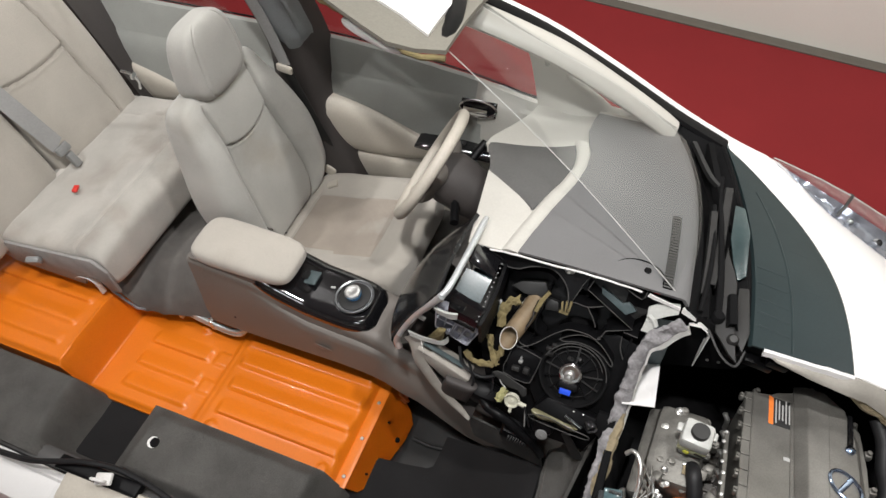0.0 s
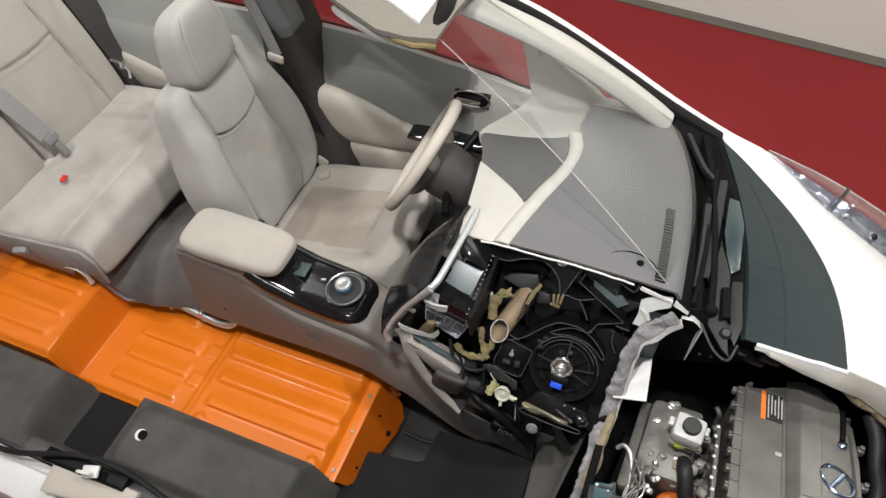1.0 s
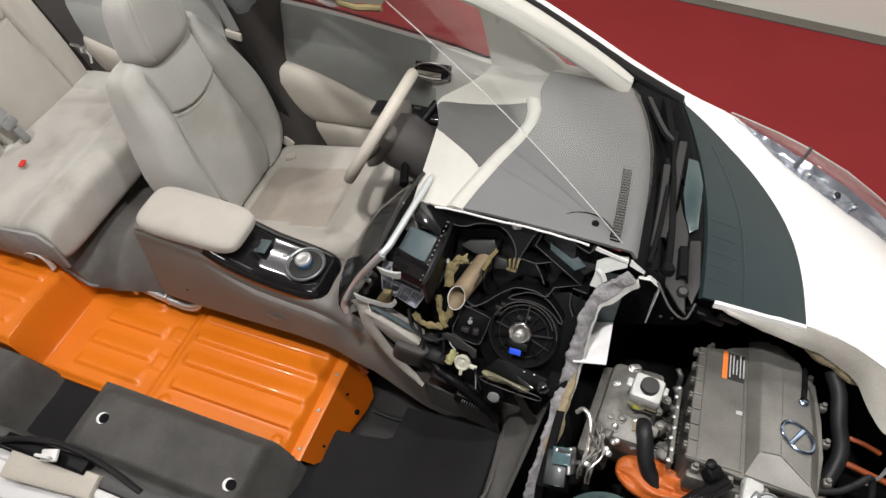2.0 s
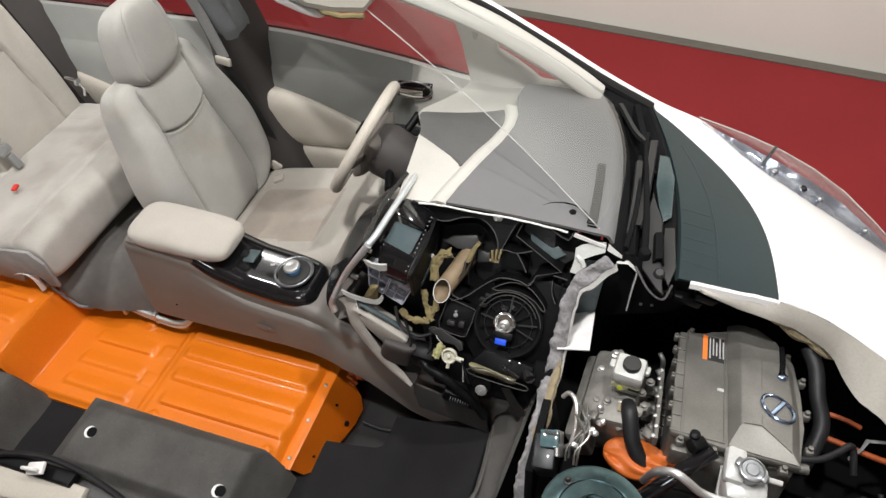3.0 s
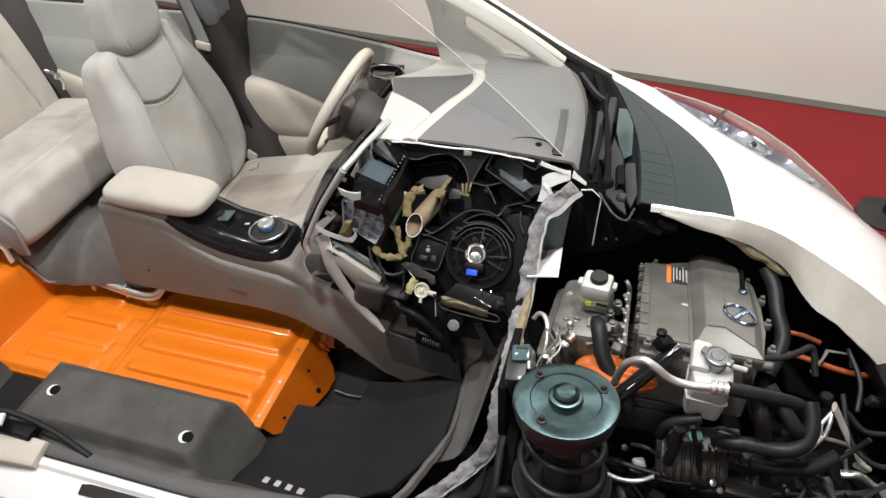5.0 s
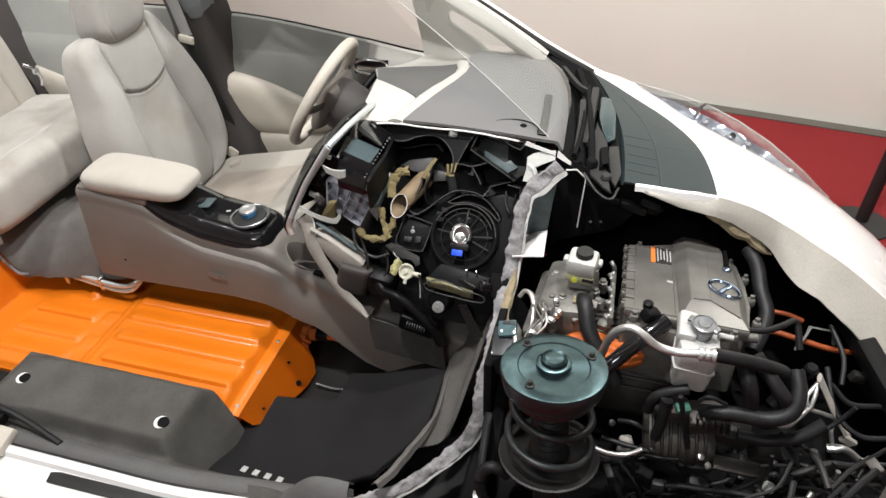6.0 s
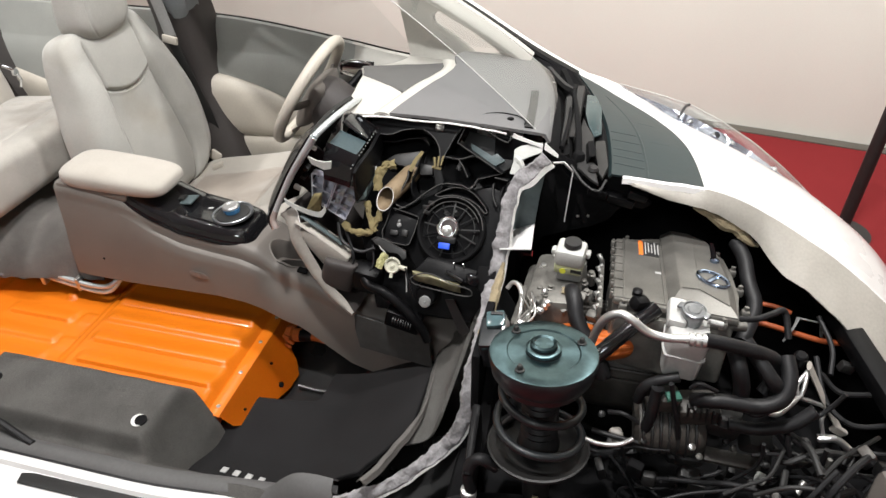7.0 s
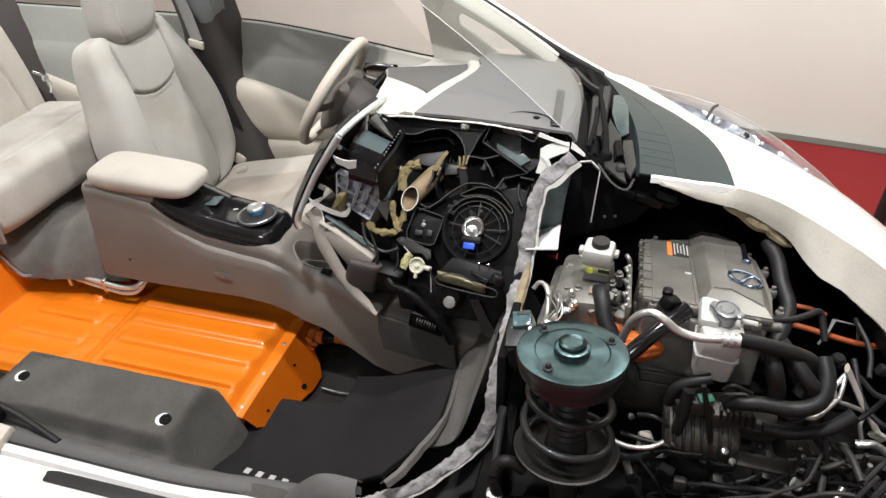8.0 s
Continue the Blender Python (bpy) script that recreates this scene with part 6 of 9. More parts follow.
lathe(bm, [(0.009, -0.002), (0.009, 0.0015), (0.001, 0.002)], (-0.215, 0.145, dash_top(-0.215, 0.145) + 0.008), (0, 0, 1), 16)
part("sensor", bm, BLACK_SOFT, dash)
bm = bmn()
ring_pts = [(-0.235 + 0.062 * math.cos(a), 0.125 + 0.045 * math.sin(a), dash_top(-0.235, 0.125) + 0.0095) for a in np.linspace(-0.2, math.pi + 0.2, 14)]
tube(bm, ring_pts, 0.0016, 5, per=2)
part("airbag_outline", bm, BLACK_SOFT, dash)
# bright sawn rim of the dashboard
bm = bmn()
rim = rough_line([(-0.600, 0.090, 0.934), (-0.533, 0.090, 0.938), (-0.453, 0.090, 0.936), (-0.36, 0.090, 0.938), (-0.282, 0.090, 0.932), (-0.215, 0.090, 0.926)], 0.002, 5, 6)
tube(bm, rim, 0.0027, 7, per=1, smooth_line=False)
part("sawn_rim", bm, RAW_WHITE, dash, "white sawn rim")

# ---- steering wheel ----
wheel = thing("steering_wheel", (-0.896, 0.407, 0.843), "beige leather steering wheel with dark column", "steering wheel")
tilt = 0.53
up_w, ax_w = vec(math.sin(tilt), 0, math.cos(tilt)), vec(-math.cos(tilt), 0, math.sin(tilt))
cw = vec(-0.899, 0.400, 0.847)
bm = bmn()
rows = []
for i in range(56):
    a = 2 * math.pi * i / 56
    rad = up_w * math.cos(a) + vec(0, 1, 0) * math.sin(a)
    rows.append([cw + rad * (0.178 + 0.0165 * math.cos(b)) + ax_w * 0.0175 * math.sin(b) for b in [2 * math.pi * k / 14 for k in range(14)]])
rows.append(rows[0])
grid(bm, rows, close=True)
bmesh.ops.remove_doubles(bm, verts=bm.verts, dist=1e-5)
part("rim", bm, BEIGE, wheel, "beige leather rim", 80)
for a, w in ((1.45, 0.028), (-1.45, 0.028), (math.pi, 0.034)):
    rad = up_w * math.cos(a) + vec(0, 1, 0) * math.sin(a)
    bm = bmn()
    tube(bm, [cw - ax_w * 0.030 + rad * 0.05, cw - ax_w * 0.022 + rad * 0.11, cw + rad * 0.178], w * 0.55, 10, flat=0.45, up=ax_w)
    part("spoke", bm, CONSOLE if a < 3 else BEIGE, wheel)
bm = bmn()
pillow(bm, lambda v: cw - ax_w * 0.03 + up_w * lerp(-0.085, 0.07, v), (0, 1, 0), ax_w, lambda v: 0.085, lambda u, v: 0.03, lambda u, v: 0.04, 3, 3, 24, 24)
part("hub", bm, CONSOLE, wheel, "dark brown hub cover", 70)
bm = bmn()
lathe(bm, [(0.075, 0.03), (0.085, 0.07), (0.08, 0.16), (0.07, 0.24)], cw, -ax_w, 24)
part("column_shroud", bm, PILLAR, wheel, "dark column shroud")
for yy, zz in ((0.515, 0.862), (0.255, 0.80)):
    bm = bmn()
    p0 = cw - ax_w * 0.09
    p1 = vec(-0.77, yy, zz)
    tube(bm, [p0, p0.lerp(p1, 0.5), p1], 0.008, 8)
    tube(bm, [p0.lerp(p1, 0.62), p1 + (p1 - p0) * 0.08], 0.013, 10)
    part("stalk", bm, BLACK, wheel, "black control stalk")
bm = bmn()
box(bm, (-0.750, 0.500, 0.868), (0.020, 0.020, 0.050), 0.008, (10, 12, 0))
part("lever_tip", bm, BLACK, wheel)

# ---- centre stack ----
stack = thing("centre_stack", (-0.7, 0.05, 0.5), "sawn centre stack with silver rim and gloss black face", "centre stack")
TOP_EDGE = curve([(-0.642, 0.181, 0.939), (-0.640, 0.10, 0.955), (-0.640, 0.0, 0.969), (-0.644, -0.075, 0.972), (-0.655, -0.101, 0.962)], 7)
SIDE_EDGE = curve([(-0.655, -0.101, 0.962), (-0.690, -0.106, 0.910), (-0.731, -0.107, 0.847), (-0.766, -0.112, 0.782), (-0.788, -0.122, 0.735), (-0.794, -0.128, 0.712), (-0.786, -0.134, 0.693)], 7)
bm = bmn()
tube(bm, TOP_EDGE, lambda s: 0.0085 * (0.75 + 0.25 * smooth(0, 0.08, s)), 12, per=1, smooth_line=False)
part("silver_rim", bm, SILVER, stack, "brushed silver rim")
bm = bmn()
tube(bm, SIDE_EDGE[:28], lambda s: 0.0095 - 0.002 * s, 12, per=1, smooth_line=False)
part("side_rim", bm, SILVER, stack, "brushed silver side rim")
bm = bmn()
tube(bm, SIDE_EDGE[27:], lambda s: 0.0080 + 0.002 * s, 12, per=1, smooth_line=False)
part("rosy_rim", bm, ROSY_REFLECTION, stack, "lower silver rim, tinted rosy for a reflection")
bm = bmn()
rows = []
for i, p in enumerate(SIDE_EDGE[:-6]):
    s = i / (len(SIDE_EDGE) - 7)
    wide = lerp(0.284, 0.17, smooth(0.45, 1.0, s))
    bulge = 0.008 + 0.030 * smooth(0.0, 0.30, s) * smooth(1.25, 0.6, s)
    rows.append([p + vec(-0.007 - bulge * math.sin(math.pi * k / 14) ** 0.8, 0.002 + wide * k / 14, -0.003 - 0.022 * (k / 14) ** 2) for k in range(15)])
slab(bm, rows, 0.010)
face = part("gloss_face", bm, SMOKED, stack, "gloss black face")
bm = bmn()
tube(bm, [r[8] + vec(-0.001, 0, 0.001) for r in rows], 0.002, 6, per=1, smooth_line=False)
part("trim_line", bm, SILVER, face, "thin bright trim line")
bm = bmn()
tube(bm, [p + vec(-0.010, 0.006, -0.004) for p in SIDE_EDGE], 0.0085, 8, per=1, smooth_line=False)
part("gloss_edge", bm, GLOSS, stack)
# pale lower cheek of the stack
CHK = curve([(-0.772, -0.122, 0.735), (-0.757, -0.126, 0.724), (-0.746, -0.138, 0.700), (-0.738, -0.146, 0.665), (-0.712, -0.153, 0.615), (-0.682, -0.160, 0.565), (-0.640, -0.168, 0.515), (-0.577, -0.180, 0.468)], 6)
bm = bmn()
rows = []
for i, p in enumerate(CHK):
    s = i / (len(CHK) - 1)
    w = 0.034 * (1 - 0.55 * s) * smooth(1.03, 0.90, s)
    rows.append([p + vec(-0.004, 0.004, -0.01), p, p + vec(w * 0.5, 0.004, w * 0.28), p + vec(w, 0.010, w * 0.6)])
slab(bm, rows, 0.003)
part("pale_cheek", bm, SHELLGREY, stack, "pale grey-beige sawn cheek", 60)
bm = bmn()
tube(bm, [r[3] for r in rows[:16]], 0.0016, 6, per=1, smooth_line=False)
part("cheek_edge", bm, RAW_WHITE, stack, "bare pale sawn edge")
bm = bmn()
rows = [[p + vec(0.004, 0.010, 0.0), vec(p.x + 0.02, 0.05, p.z - 0.015), vec(p.x + 0.02, 0.16, p.z - 0.015)] for p in CHK]
slab(bm, rows, 0.006)
part("inner_cheek", bm, PILLAR, stack)
bm = bmn()
prism(bm, [(-0.735, 0.690), (-0.690, 0.705), (-0.610, 0.640), (-0.585, 0.625), (-0.600, 0.600), (-0.660, 0.585)], 0.05, section(-0.135, -0.085), 0.006)
part("pale_block", bm, SHELLGREY, stack, "pale plastic block")
bm = bmn()
pillow(bm, lambda v: vec(lerp(-0.665, -0.575, v), -0.140, lerp(0.575, 0.565, v)), (0.3, 0, 1), (0, -1, 0.2), lambda v: 0.050, lambda u, v: 0.02, lambda u, v: 0.05, 4, 4, 16, 16)
part("lower_pocket", bm, PILLAR, stack)
for k, (xa, za, xb, zb) in enumerate(((-0.728, 0.722, -0.625, 0.645), (-0.715, 0.735, -0.612, 0.655))):
    bm = bmn()
    tube(bm, [(xa, -0.130 + 0.012 * k, za), (lerp(xa, xb, 0.5), -0.128 + 0.012 * k, lerp(za, zb, 0.5) + 0.004), (xb, -0.122 + 0.012 * k, zb)], 0.0075, 8, flat=0.45)
    part("slide_rail", bm, TEALPLATE if k else SHELLGREY, stack, "grey sawn slide rail")

# display unit behind the face, sawn open at the top
nav = thing("display_unit", (-0.60, 0.0, 0.83), "black display unit sawn open, bluish glass inside", "car display")
bm = bmn()
box(bm, (-0.603, 0.062, 0.918), (0.078, 0.060, 0.006), 0.002, (0, 33, 0))
part("top_plate", bm, GLOSS, nav)
bm = bmn()
box(bm, (-0.603, 0.092, 0.880), (0.085, 0.006, 0.085), 0.002, (0, 33, 0))
part("back_plate", bm, GLOSS, nav)
bm = bmn()
slab(bm, [[(-0.648, -0.046, 0.921), (-0.560, -0.064, 0.903)], [(-0.650, -0.052, 0.918), (-0.560, -0.070, 0.900)], [(-0.652, -0.080, 0.880), (-0.572, -0.092, 0.866)], [(-0.652, -0.086, 0.835), (-0.580, -0.094, 0.825)]], 0.005)
part("near_plate", bm, GLOSS, nav, "glossy near plate")
bm = bmn()
slab(bm, [[(-0.640, 0.024, 0.921), (-0.575, 0.034, 0.889)], [(-0.6455, -0.053, 0.9155), (-0.5805, -0.043, 0.8835)]], 0.004)
part("glass", bm, SCREEN, nav, "bluish display glass")
bm = bmn()
box(bm, (-0.605, 0.0, 0.835), (0.075, 0.16, 0.012), 0.003, (4, 10, 0))
part("bottom_plate", bm, BLACK_MID, nav)
bm = bmn()
slab(bm, [[(-0.560, 0.095, lerp(0.897, 0.835, k)), (-0.557, 0.0, lerp(0.888, 0.815, k)), (-0.560, -0.070, lerp(0.886, 0.80, k)), (-0.568, -0.096, lerp(0.872, 0.79, k))] for k in (0, 0.5, 1)], 0.009)
comb = part("comb_frame", bm, BLACK, nav, "black toothed frame")
for k in range(13):
    t = k / 12
    bm = bmn()
    box(bm, (-0.565 - 0.006 * t, lerp(0.080, -0.095, t), lerp(0.898, 0.882, t)), (0.0036, 0.0034, 0.0034), 0.0008, (10, 24, 0))
    part("tooth", bm, GREYPL, comb)

# acrylic holder and foam bits under the display
hold = thing("switch_housing", (-0.64, -0.06, 0.74), "clear and grey plastic housings with tan foam, sawn open", "plastic housing")


def open_case(name, corners, depth, wall, bars, label):
    """A shallow case seen from its open side: a back with walls and dividers at the given shares."""
    a, b, c, d = [Vector(p) for p in corners]
    back = (b - a).cross(d - a).normalized()
    if back.y < 0:
        back = -back
    bm = bmn()
    slab(bm, [[a + back * depth, b + back * depth], [d + back * depth, c + back * depth]], wall)
    case = part(name, bm, ACRYL, hold, label)
    ring = [a, b, c, d, a]
    edges = [("case_wall", p, q, 1.0) for p, q in zip(ring, ring[1:])]
    edges += [("divider", a.lerp(b, s) if e else a.lerp(d, s), d.lerp(c, s) if e else b.lerp(c, s), 0.8) for s, e in bars]
    for piece, p, q, share in edges:
        bm = bmn()
        slab(bm, [[p, q], [p + back * depth * share, q + back * depth * share]], wall)
        part(piece, bm, ACRYL, case)


open_case("clear_case", [(-0.627, -0.062, 0.812), (-0.570, -0.056, 0.796), (-0.612, -0.078, 0.712), (-0.656, -0.076, 0.738)], 0.026, 0.003, ((0.42, True), (0.35, False), (0.72, False)), "smoky clear case")
for dx, dz, h in ((-0.006, 0.020, 0.020), (0.014, 0.006, 0.016), (-0.024, -0.012, 0.018), (-0.004, -0.028, 0.014)):
    bm = bmn()
    box(bm, (-0.610 + dx, -0.062, 0.766 + dz), (0.012, 0.012, h), 0.002, (15, 24, 0))
    part("clear_rib", bm, LABEL_LT, hold)
open_case("grey_case", [(-0.692, -0.066, 0.835), (-0.636, -0.060, 0.812), (-0.662, -0.078, 0.742), (-0.694, -0.080, 0.768)], 0.035, 0.003, ((0.5, True), (0.5, False)), "bluish grey open case")
bm = bmn()
slab(bm, [[(-0.676, -0.104, 0.910), (-0.668, -0.104, 0.890)], [(-0.655, -0.103, 0.900), (-0.652, -0.104, 0.884)], [(-0.635, -0.100, 0.897), (-0.637, -0.102, 0.876)], [(-0.618, -0.098, 0.900), (-0.620, -0.100, 0.880)]], 0.006)
part("white_bracket", bm, MILK, hold, "white plastic bracket")
bm = bmn()
box(bm, (-0.730, -0.085, 0.800), (0.020, 0.008, 0.014), 0.002, (0, 25, 0))
part("white_tab", bm, MILK, hold)
bm = bmn()
box(bm, (-0.664, -0.090, 0.925), (0.012, 0.008, 0.010), 0.002, (0, 25, 0))
part("white_tab", bm, MILK, hold)
bm = bmn()
slab(bm, [[(-0.700, -0.020, 0.90), (-0.760, -0.030, 0.79)], [(-0.660, -0.010, 0.86), (-0.690, -0.030, 0.73)]], 0.01)
part("black_case", bm, BLACK, hold)
for x, z in ((-0.712, 0.842), (-0.700, 0.818), (-0.724, 0.815)):
    bm = bmn()
    box(bm, (x, -0.050, z), (0.014, 0.024, 0.012), 0.003, (0, 30, 0))
    part("key_stub", bm, BLACK_MID, hold)
bm = bmn()
pillow(bm, lambda v: vec(-0.690 + 0.022 * v, -0.098, 0.738 + 0.060 * v), (1, 0, 0.2), (0, -1, 0.2), lambda v: 0.022 - 0.010 * v, lambda u, v: 0.012 + 0.004 * noise.noise(vec(3 * u, 4 * v, 2)), lambda u, v: 0.012, 2.5, 2.5, 16, 16)
part("foam_pad", bm, KHAKI, hold, "tan foam pad")
bm = bmn()
slab(bm, [[p, p + vec(0.004, -0.002, -0.014)] for p in curve([(-0.752, -0.124, 0.788), (-0.730, -0.120, 0.772), (-0.700, -0.110, 0.752), (-0.672, -0.100, 0.742), (-0.660, -0.096, 0.752), (-0.655, -0.094, 0.762)], 5)], 0.006)
part("white_rail", bm, MILK, hold, "white plastic rail")

# ---- blower and heater unit, sawn along a slanting plane ----
hvac = thing("heater_unit", (-0.35, 0.0, 0.35), "black heater and blower unit, sawn open", "heater unit")
SAW_O, SAW_U, SAW_V, SAW_N = vec(-0.35, -0.027, 0.775), vec(1, 0, 0), vec(0, 0.665, 0.747), vec(0, -0.747, 0.665)
SAW_BACK = vec(0.0, 0.93, -0.37)
SAW_M = Matrix(((1, 0, 0, SAW_O.x), (0, SAW_V.y, SAW_N.y, SAW_O.y), (0, SAW_V.z, SAW_N.z, SAW_O.z), (0, 0, 0, 1)))


def on_cut(u, v, d=0.0):
    return SAW_O + SAW_U * u + SAW_V * v + SAW_N * d


def cut_plate(name, poly, front, depth, material, parent, label="", bev=0.002):
    bm = bmn()
    prism(bm, poly, depth, SAW_M @ Matrix.Translation((0, 0, front - depth)), bev)
    return part(name, bm, material, parent, label)


def cut_wall(bm, pts, depth, thick=0.003, d=0.0, per=5):
    slab(bm, [[p, p + SAW_BACK * depth] for p in curve([on_cut(u, v, d) for u, v in pts], per)], thick)


def cut_line(bm, pts, r=0.0014, d=0.001, per=5):
    tube(bm, [on_cut(u, v, d) for u, v in pts], r, 6, per=per)


def shell(name, pts, depth, parent, d=0.0, thick=0.0035, per=5, edge=0.0013):
    """A sawn shell wall with its bare pale edge."""
    bm = bmn()
    cut_wall(bm, pts, depth, thick, d, per)
    w = part(name, bm, BLACK, parent)
    if edge:
        bm = bmn()
        cut_line(bm, pts, edge, d + 0.0008, per)
        part("sawn_edge", bm, EDGE_GREY, w, "pale sawn edge")
    return w


cut_plate("back_case", [(-0.24, 0.20), (0.15, 0.19), (0.17, -0.16), (0.10, -0.30), (-0.16, -0.30), (-0.24, -0.10)], -0.085, 0.03, BLACK, hvac, "", 0.004)
# upper duct under the dashboard
UPPER_IN = [(-0.255, 0.166), (-0.182, 0.159), (-0.138, 0.176), (-0.093, 0.183), (-0.060, 0.169), (-0.036, 0.138), (-0.028, 0.097)]
inner = [(p.x, p.y) for p in curve([(u, v, 0) for u, v in UPPER_IN], 4)]
upper = cut_plate("upper_duct", [(-0.278, 0.186), (-0.228, 0.190), (-0.167, 0.206), (-0.091, 0.214), (-0.014, 0.209), (0.026, 0.205), (0.004, 0.180), (-0.012, 0.140)] + inner[::-1], -0.004, 0.05, BLACK, hvac, "", 0.0015)
bm = bmn()
cut_line(bm, UPPER_IN, 0.0016, -0.003)
cut_line(bm, [(-0.026, 0.100), (-0.012, 0.140), (0.004, 0.182), (0.029, 0.212)], 0.0012, -0.003)
part("sawn_edge", bm, EDGE_GREY, upper, "pale sawn edge")
shell("duct_wall", [(-0.230, 0.150), (-0.175, 0.148), (-0.135, 0.160), (-0.095, 0.166), (-0.070, 0.150)], 0.05, hvac, -0.030, edge=0)
cut_plate("felt_liner", [(-0.190, 0.100), (-0.165, 0.120), (-0.100, 0.135), (-0.085, 0.105), (-0.105, 0.085), (-0.150, 0.090)], -0.050, 0.02, BLACK_MID, hvac, "", 0.004)
# square defroster duct
box_duct = shell("defroster_duct", [(0.050, 0.210), (0.029, 0.212), (0.011, 0.157), (0.074, 0.123), (0.137, 0.089), (0.077, 0.067)], 0.055, hvac, 0.0, per=1)
cut_plate("duct_floor", [(0.029, 0.205), (0.016, 0.158), (0.130, 0.098), (0.165, 0.130), (0.146, 0.180), (0.095, 0.190)], -0.045, 0.01, BLACK_MID, box_duct)
cut_plate("duct_window", [(0.040, 0.168), (0.100, 0.138), (0.113, 0.147), (0.136, 0.130), (0.110, 0.111), (0.048, 0.136)], -0.030, 0.012, TEALPLATE, box_duct, "grey-blue duct opening", 0.001)
shell("duct_wall", [(0.050, 0.211), (0.095, 0.188), (0.139, 0.170), (0.147, 0.190)], 0.03, hvac, 0.004, per=2)
# ribbed pocket below it
shell("pocket_wall", [(-0.030, 0.104), (-0.014, 0.116), (0.020, 0.114), (0.057, 0.127)], 0.045, hvac)
shell("pocket_wall", [(0.020, 0.114), (0.039, 0.090), (0.051, 0.070)], 0.045, hvac)
shell("pocket_wall", [(0.120, 0.077), (0.154, 0.073)], 0.03, hvac)
shell("pocket_wall", [(0.077, 0.067), (0.070, 0.050), (0.062, 0.043)], 0.03, hvac)
shell("web", [(0.118, 0.062), (0.122, 0.030), (0.135, 0.005)], 0.03, hvac, -0.012)
shell("web", [(0.145, 0.060), (0.140, 0.020), (0.150, -0.010)], 0.02, hvac, -0.02, edge=0)
# lower scroll housing
scroll = cut_plate("scroll_case", [(-0.126, -0.045), (-0.100, -0.030), (-0.057, 0.008), (-0.009, 0.042), (0.035, 0.044), (0.070, 0.040), (0.100, 0.060), (0.160, 0.045), (0.160, -0.16), (0.113, -0.18), (-0.048, -0.19), (-0.100, -0.12)], -0.030, 0.05, BLACK, hvac, "black scroll housing", 0.004)
shell("scroll_wall", [(-0.126, -0.040), (-0.100, -0.027), (-0.080, -0.012), (-0.057, 0.011), (-0.035, 0.030), (-0.009, 0.045), (0.035, 0.047), (0.058, 0.040), (0.070, 0.045)], 0.035, scroll, 0.004)
SLOT = [(-0.027, 0.013), (-0.007, 0.027), (0.026, 0.040), (0.067, 0.033), (0.101, 0.005), (0.114, -0.012), (0.108, -0.017), (0.087, 0.001), (0.055, 0.015), (0.017, 0.018), (-0.012, 0.011), (-0.027, 0.013)]
shell("slot_wall", SLOT, 0.030, scroll, 0.000, 0.003, edge=0.0012)
slot_poly = [(p.x, p.y) for p in curve([(u, v, 0) for u, v in SLOT], 3)][:-1]
cut_plate("slot_floor", slot_poly, -0.0285, 0.004, BLACK_SOFT, scroll, "", 0)
FAN = (0.027, -0.070)


def fan_at(r, a, d=0.0):
    return on_cut(FAN[0] + r * math.cos(a), FAN[1] + r * math.sin(a), d)


bm = bmn()
lathe(bm, [(0.090, -0.03), (0.090, -0.004), (0.086, 0.001), (0.081, 0.0), (0.079, -0.012), (0.075, -0.020), (0.02, -0.020)], on_cut(*FAN), SAW_N, 56)
drum = part("blower_housing", bm, BLACK_SOFT, hvac, "round black blower housing")
for r, a0, a1, d, w in ((0.084, 0.1, 2.75, 0.002, 0.0013), (0.074, 0.4, 2.6, -0.006, 0.0014), (0.062, 0.0, 6.2, -0.010, 0.0012)):
    bm = bmn()
    tube(bm, [fan_at(r, a, d) for a in np.linspace(a0, a1, 26)], w, 6, per=1)
    part("guard_ring", bm, EDGE_GREY if r > 0.07 else BLACK_MID, drum)
for k in range(13):
    a = 2 * math.pi * k / 13 + 0.1
    bm = bmn()
    tube(bm, [fan_at(0.026, a, -0.006), fan_at(0.074, a, -0.012)], 0.0024, 6, up=SAW_N)
    part("spoke", bm, BLACK_MID if k % 3 == 0 else BLACK, drum)
for k, (u, v) in enumerate(((-0.046, -0.020), (-0.034, -0.008), (-0.042, -0.034), (0.012, -0.030), (0.036, -0.026))):
    bm = bmn()
    box(bm, on_cut(u, v, -0.002), (0.016, 0.010, 0.010), 0.002, (-20, 15 * k, 10 * k))
    part("guard_block", bm, BLACK_MID, drum)
MOT = (0.021, -0.066)
bm = bmn()
lathe(bm, [(0.030, -0.02), (0.030, 0.004), (0.0285, 0.010), (0.025, 0.012), (0.022, 0.009), (0.020, 0.000), (0.014, 0.000)], on_cut(*MOT), SAW_N, 32)
motor_ring = part("motor", bm, CHROME, drum, "shiny blower motor")
bm = bmn()
lathe(bm, [(0.014, -0.004), (0.013, 0.008), (0.008, 0.010), (0.006, 0.018), (0.001, 0.019)], on_cut(MOT[0] - 0.002, MOT[1] - 0.008), SAW_N, 24)
part("motor_shaft", bm, STEEL, motor_ring)
bm = bmn()
box(bm, on_cut(0.022, -0.100, -0.002), (0.052, 0.030, 0.022), 0.006, (-48, 0, 0))
part("plug", bm, BLACK, drum)
bm = bmn()
box(bm, on_cut(0.019, -0.1145, 0.0105), (0.029, 0.0165, 0.004), 0.001, (48, 0, 0))
part("blue_tag", bm, BLUE, drum, "bright blue label")
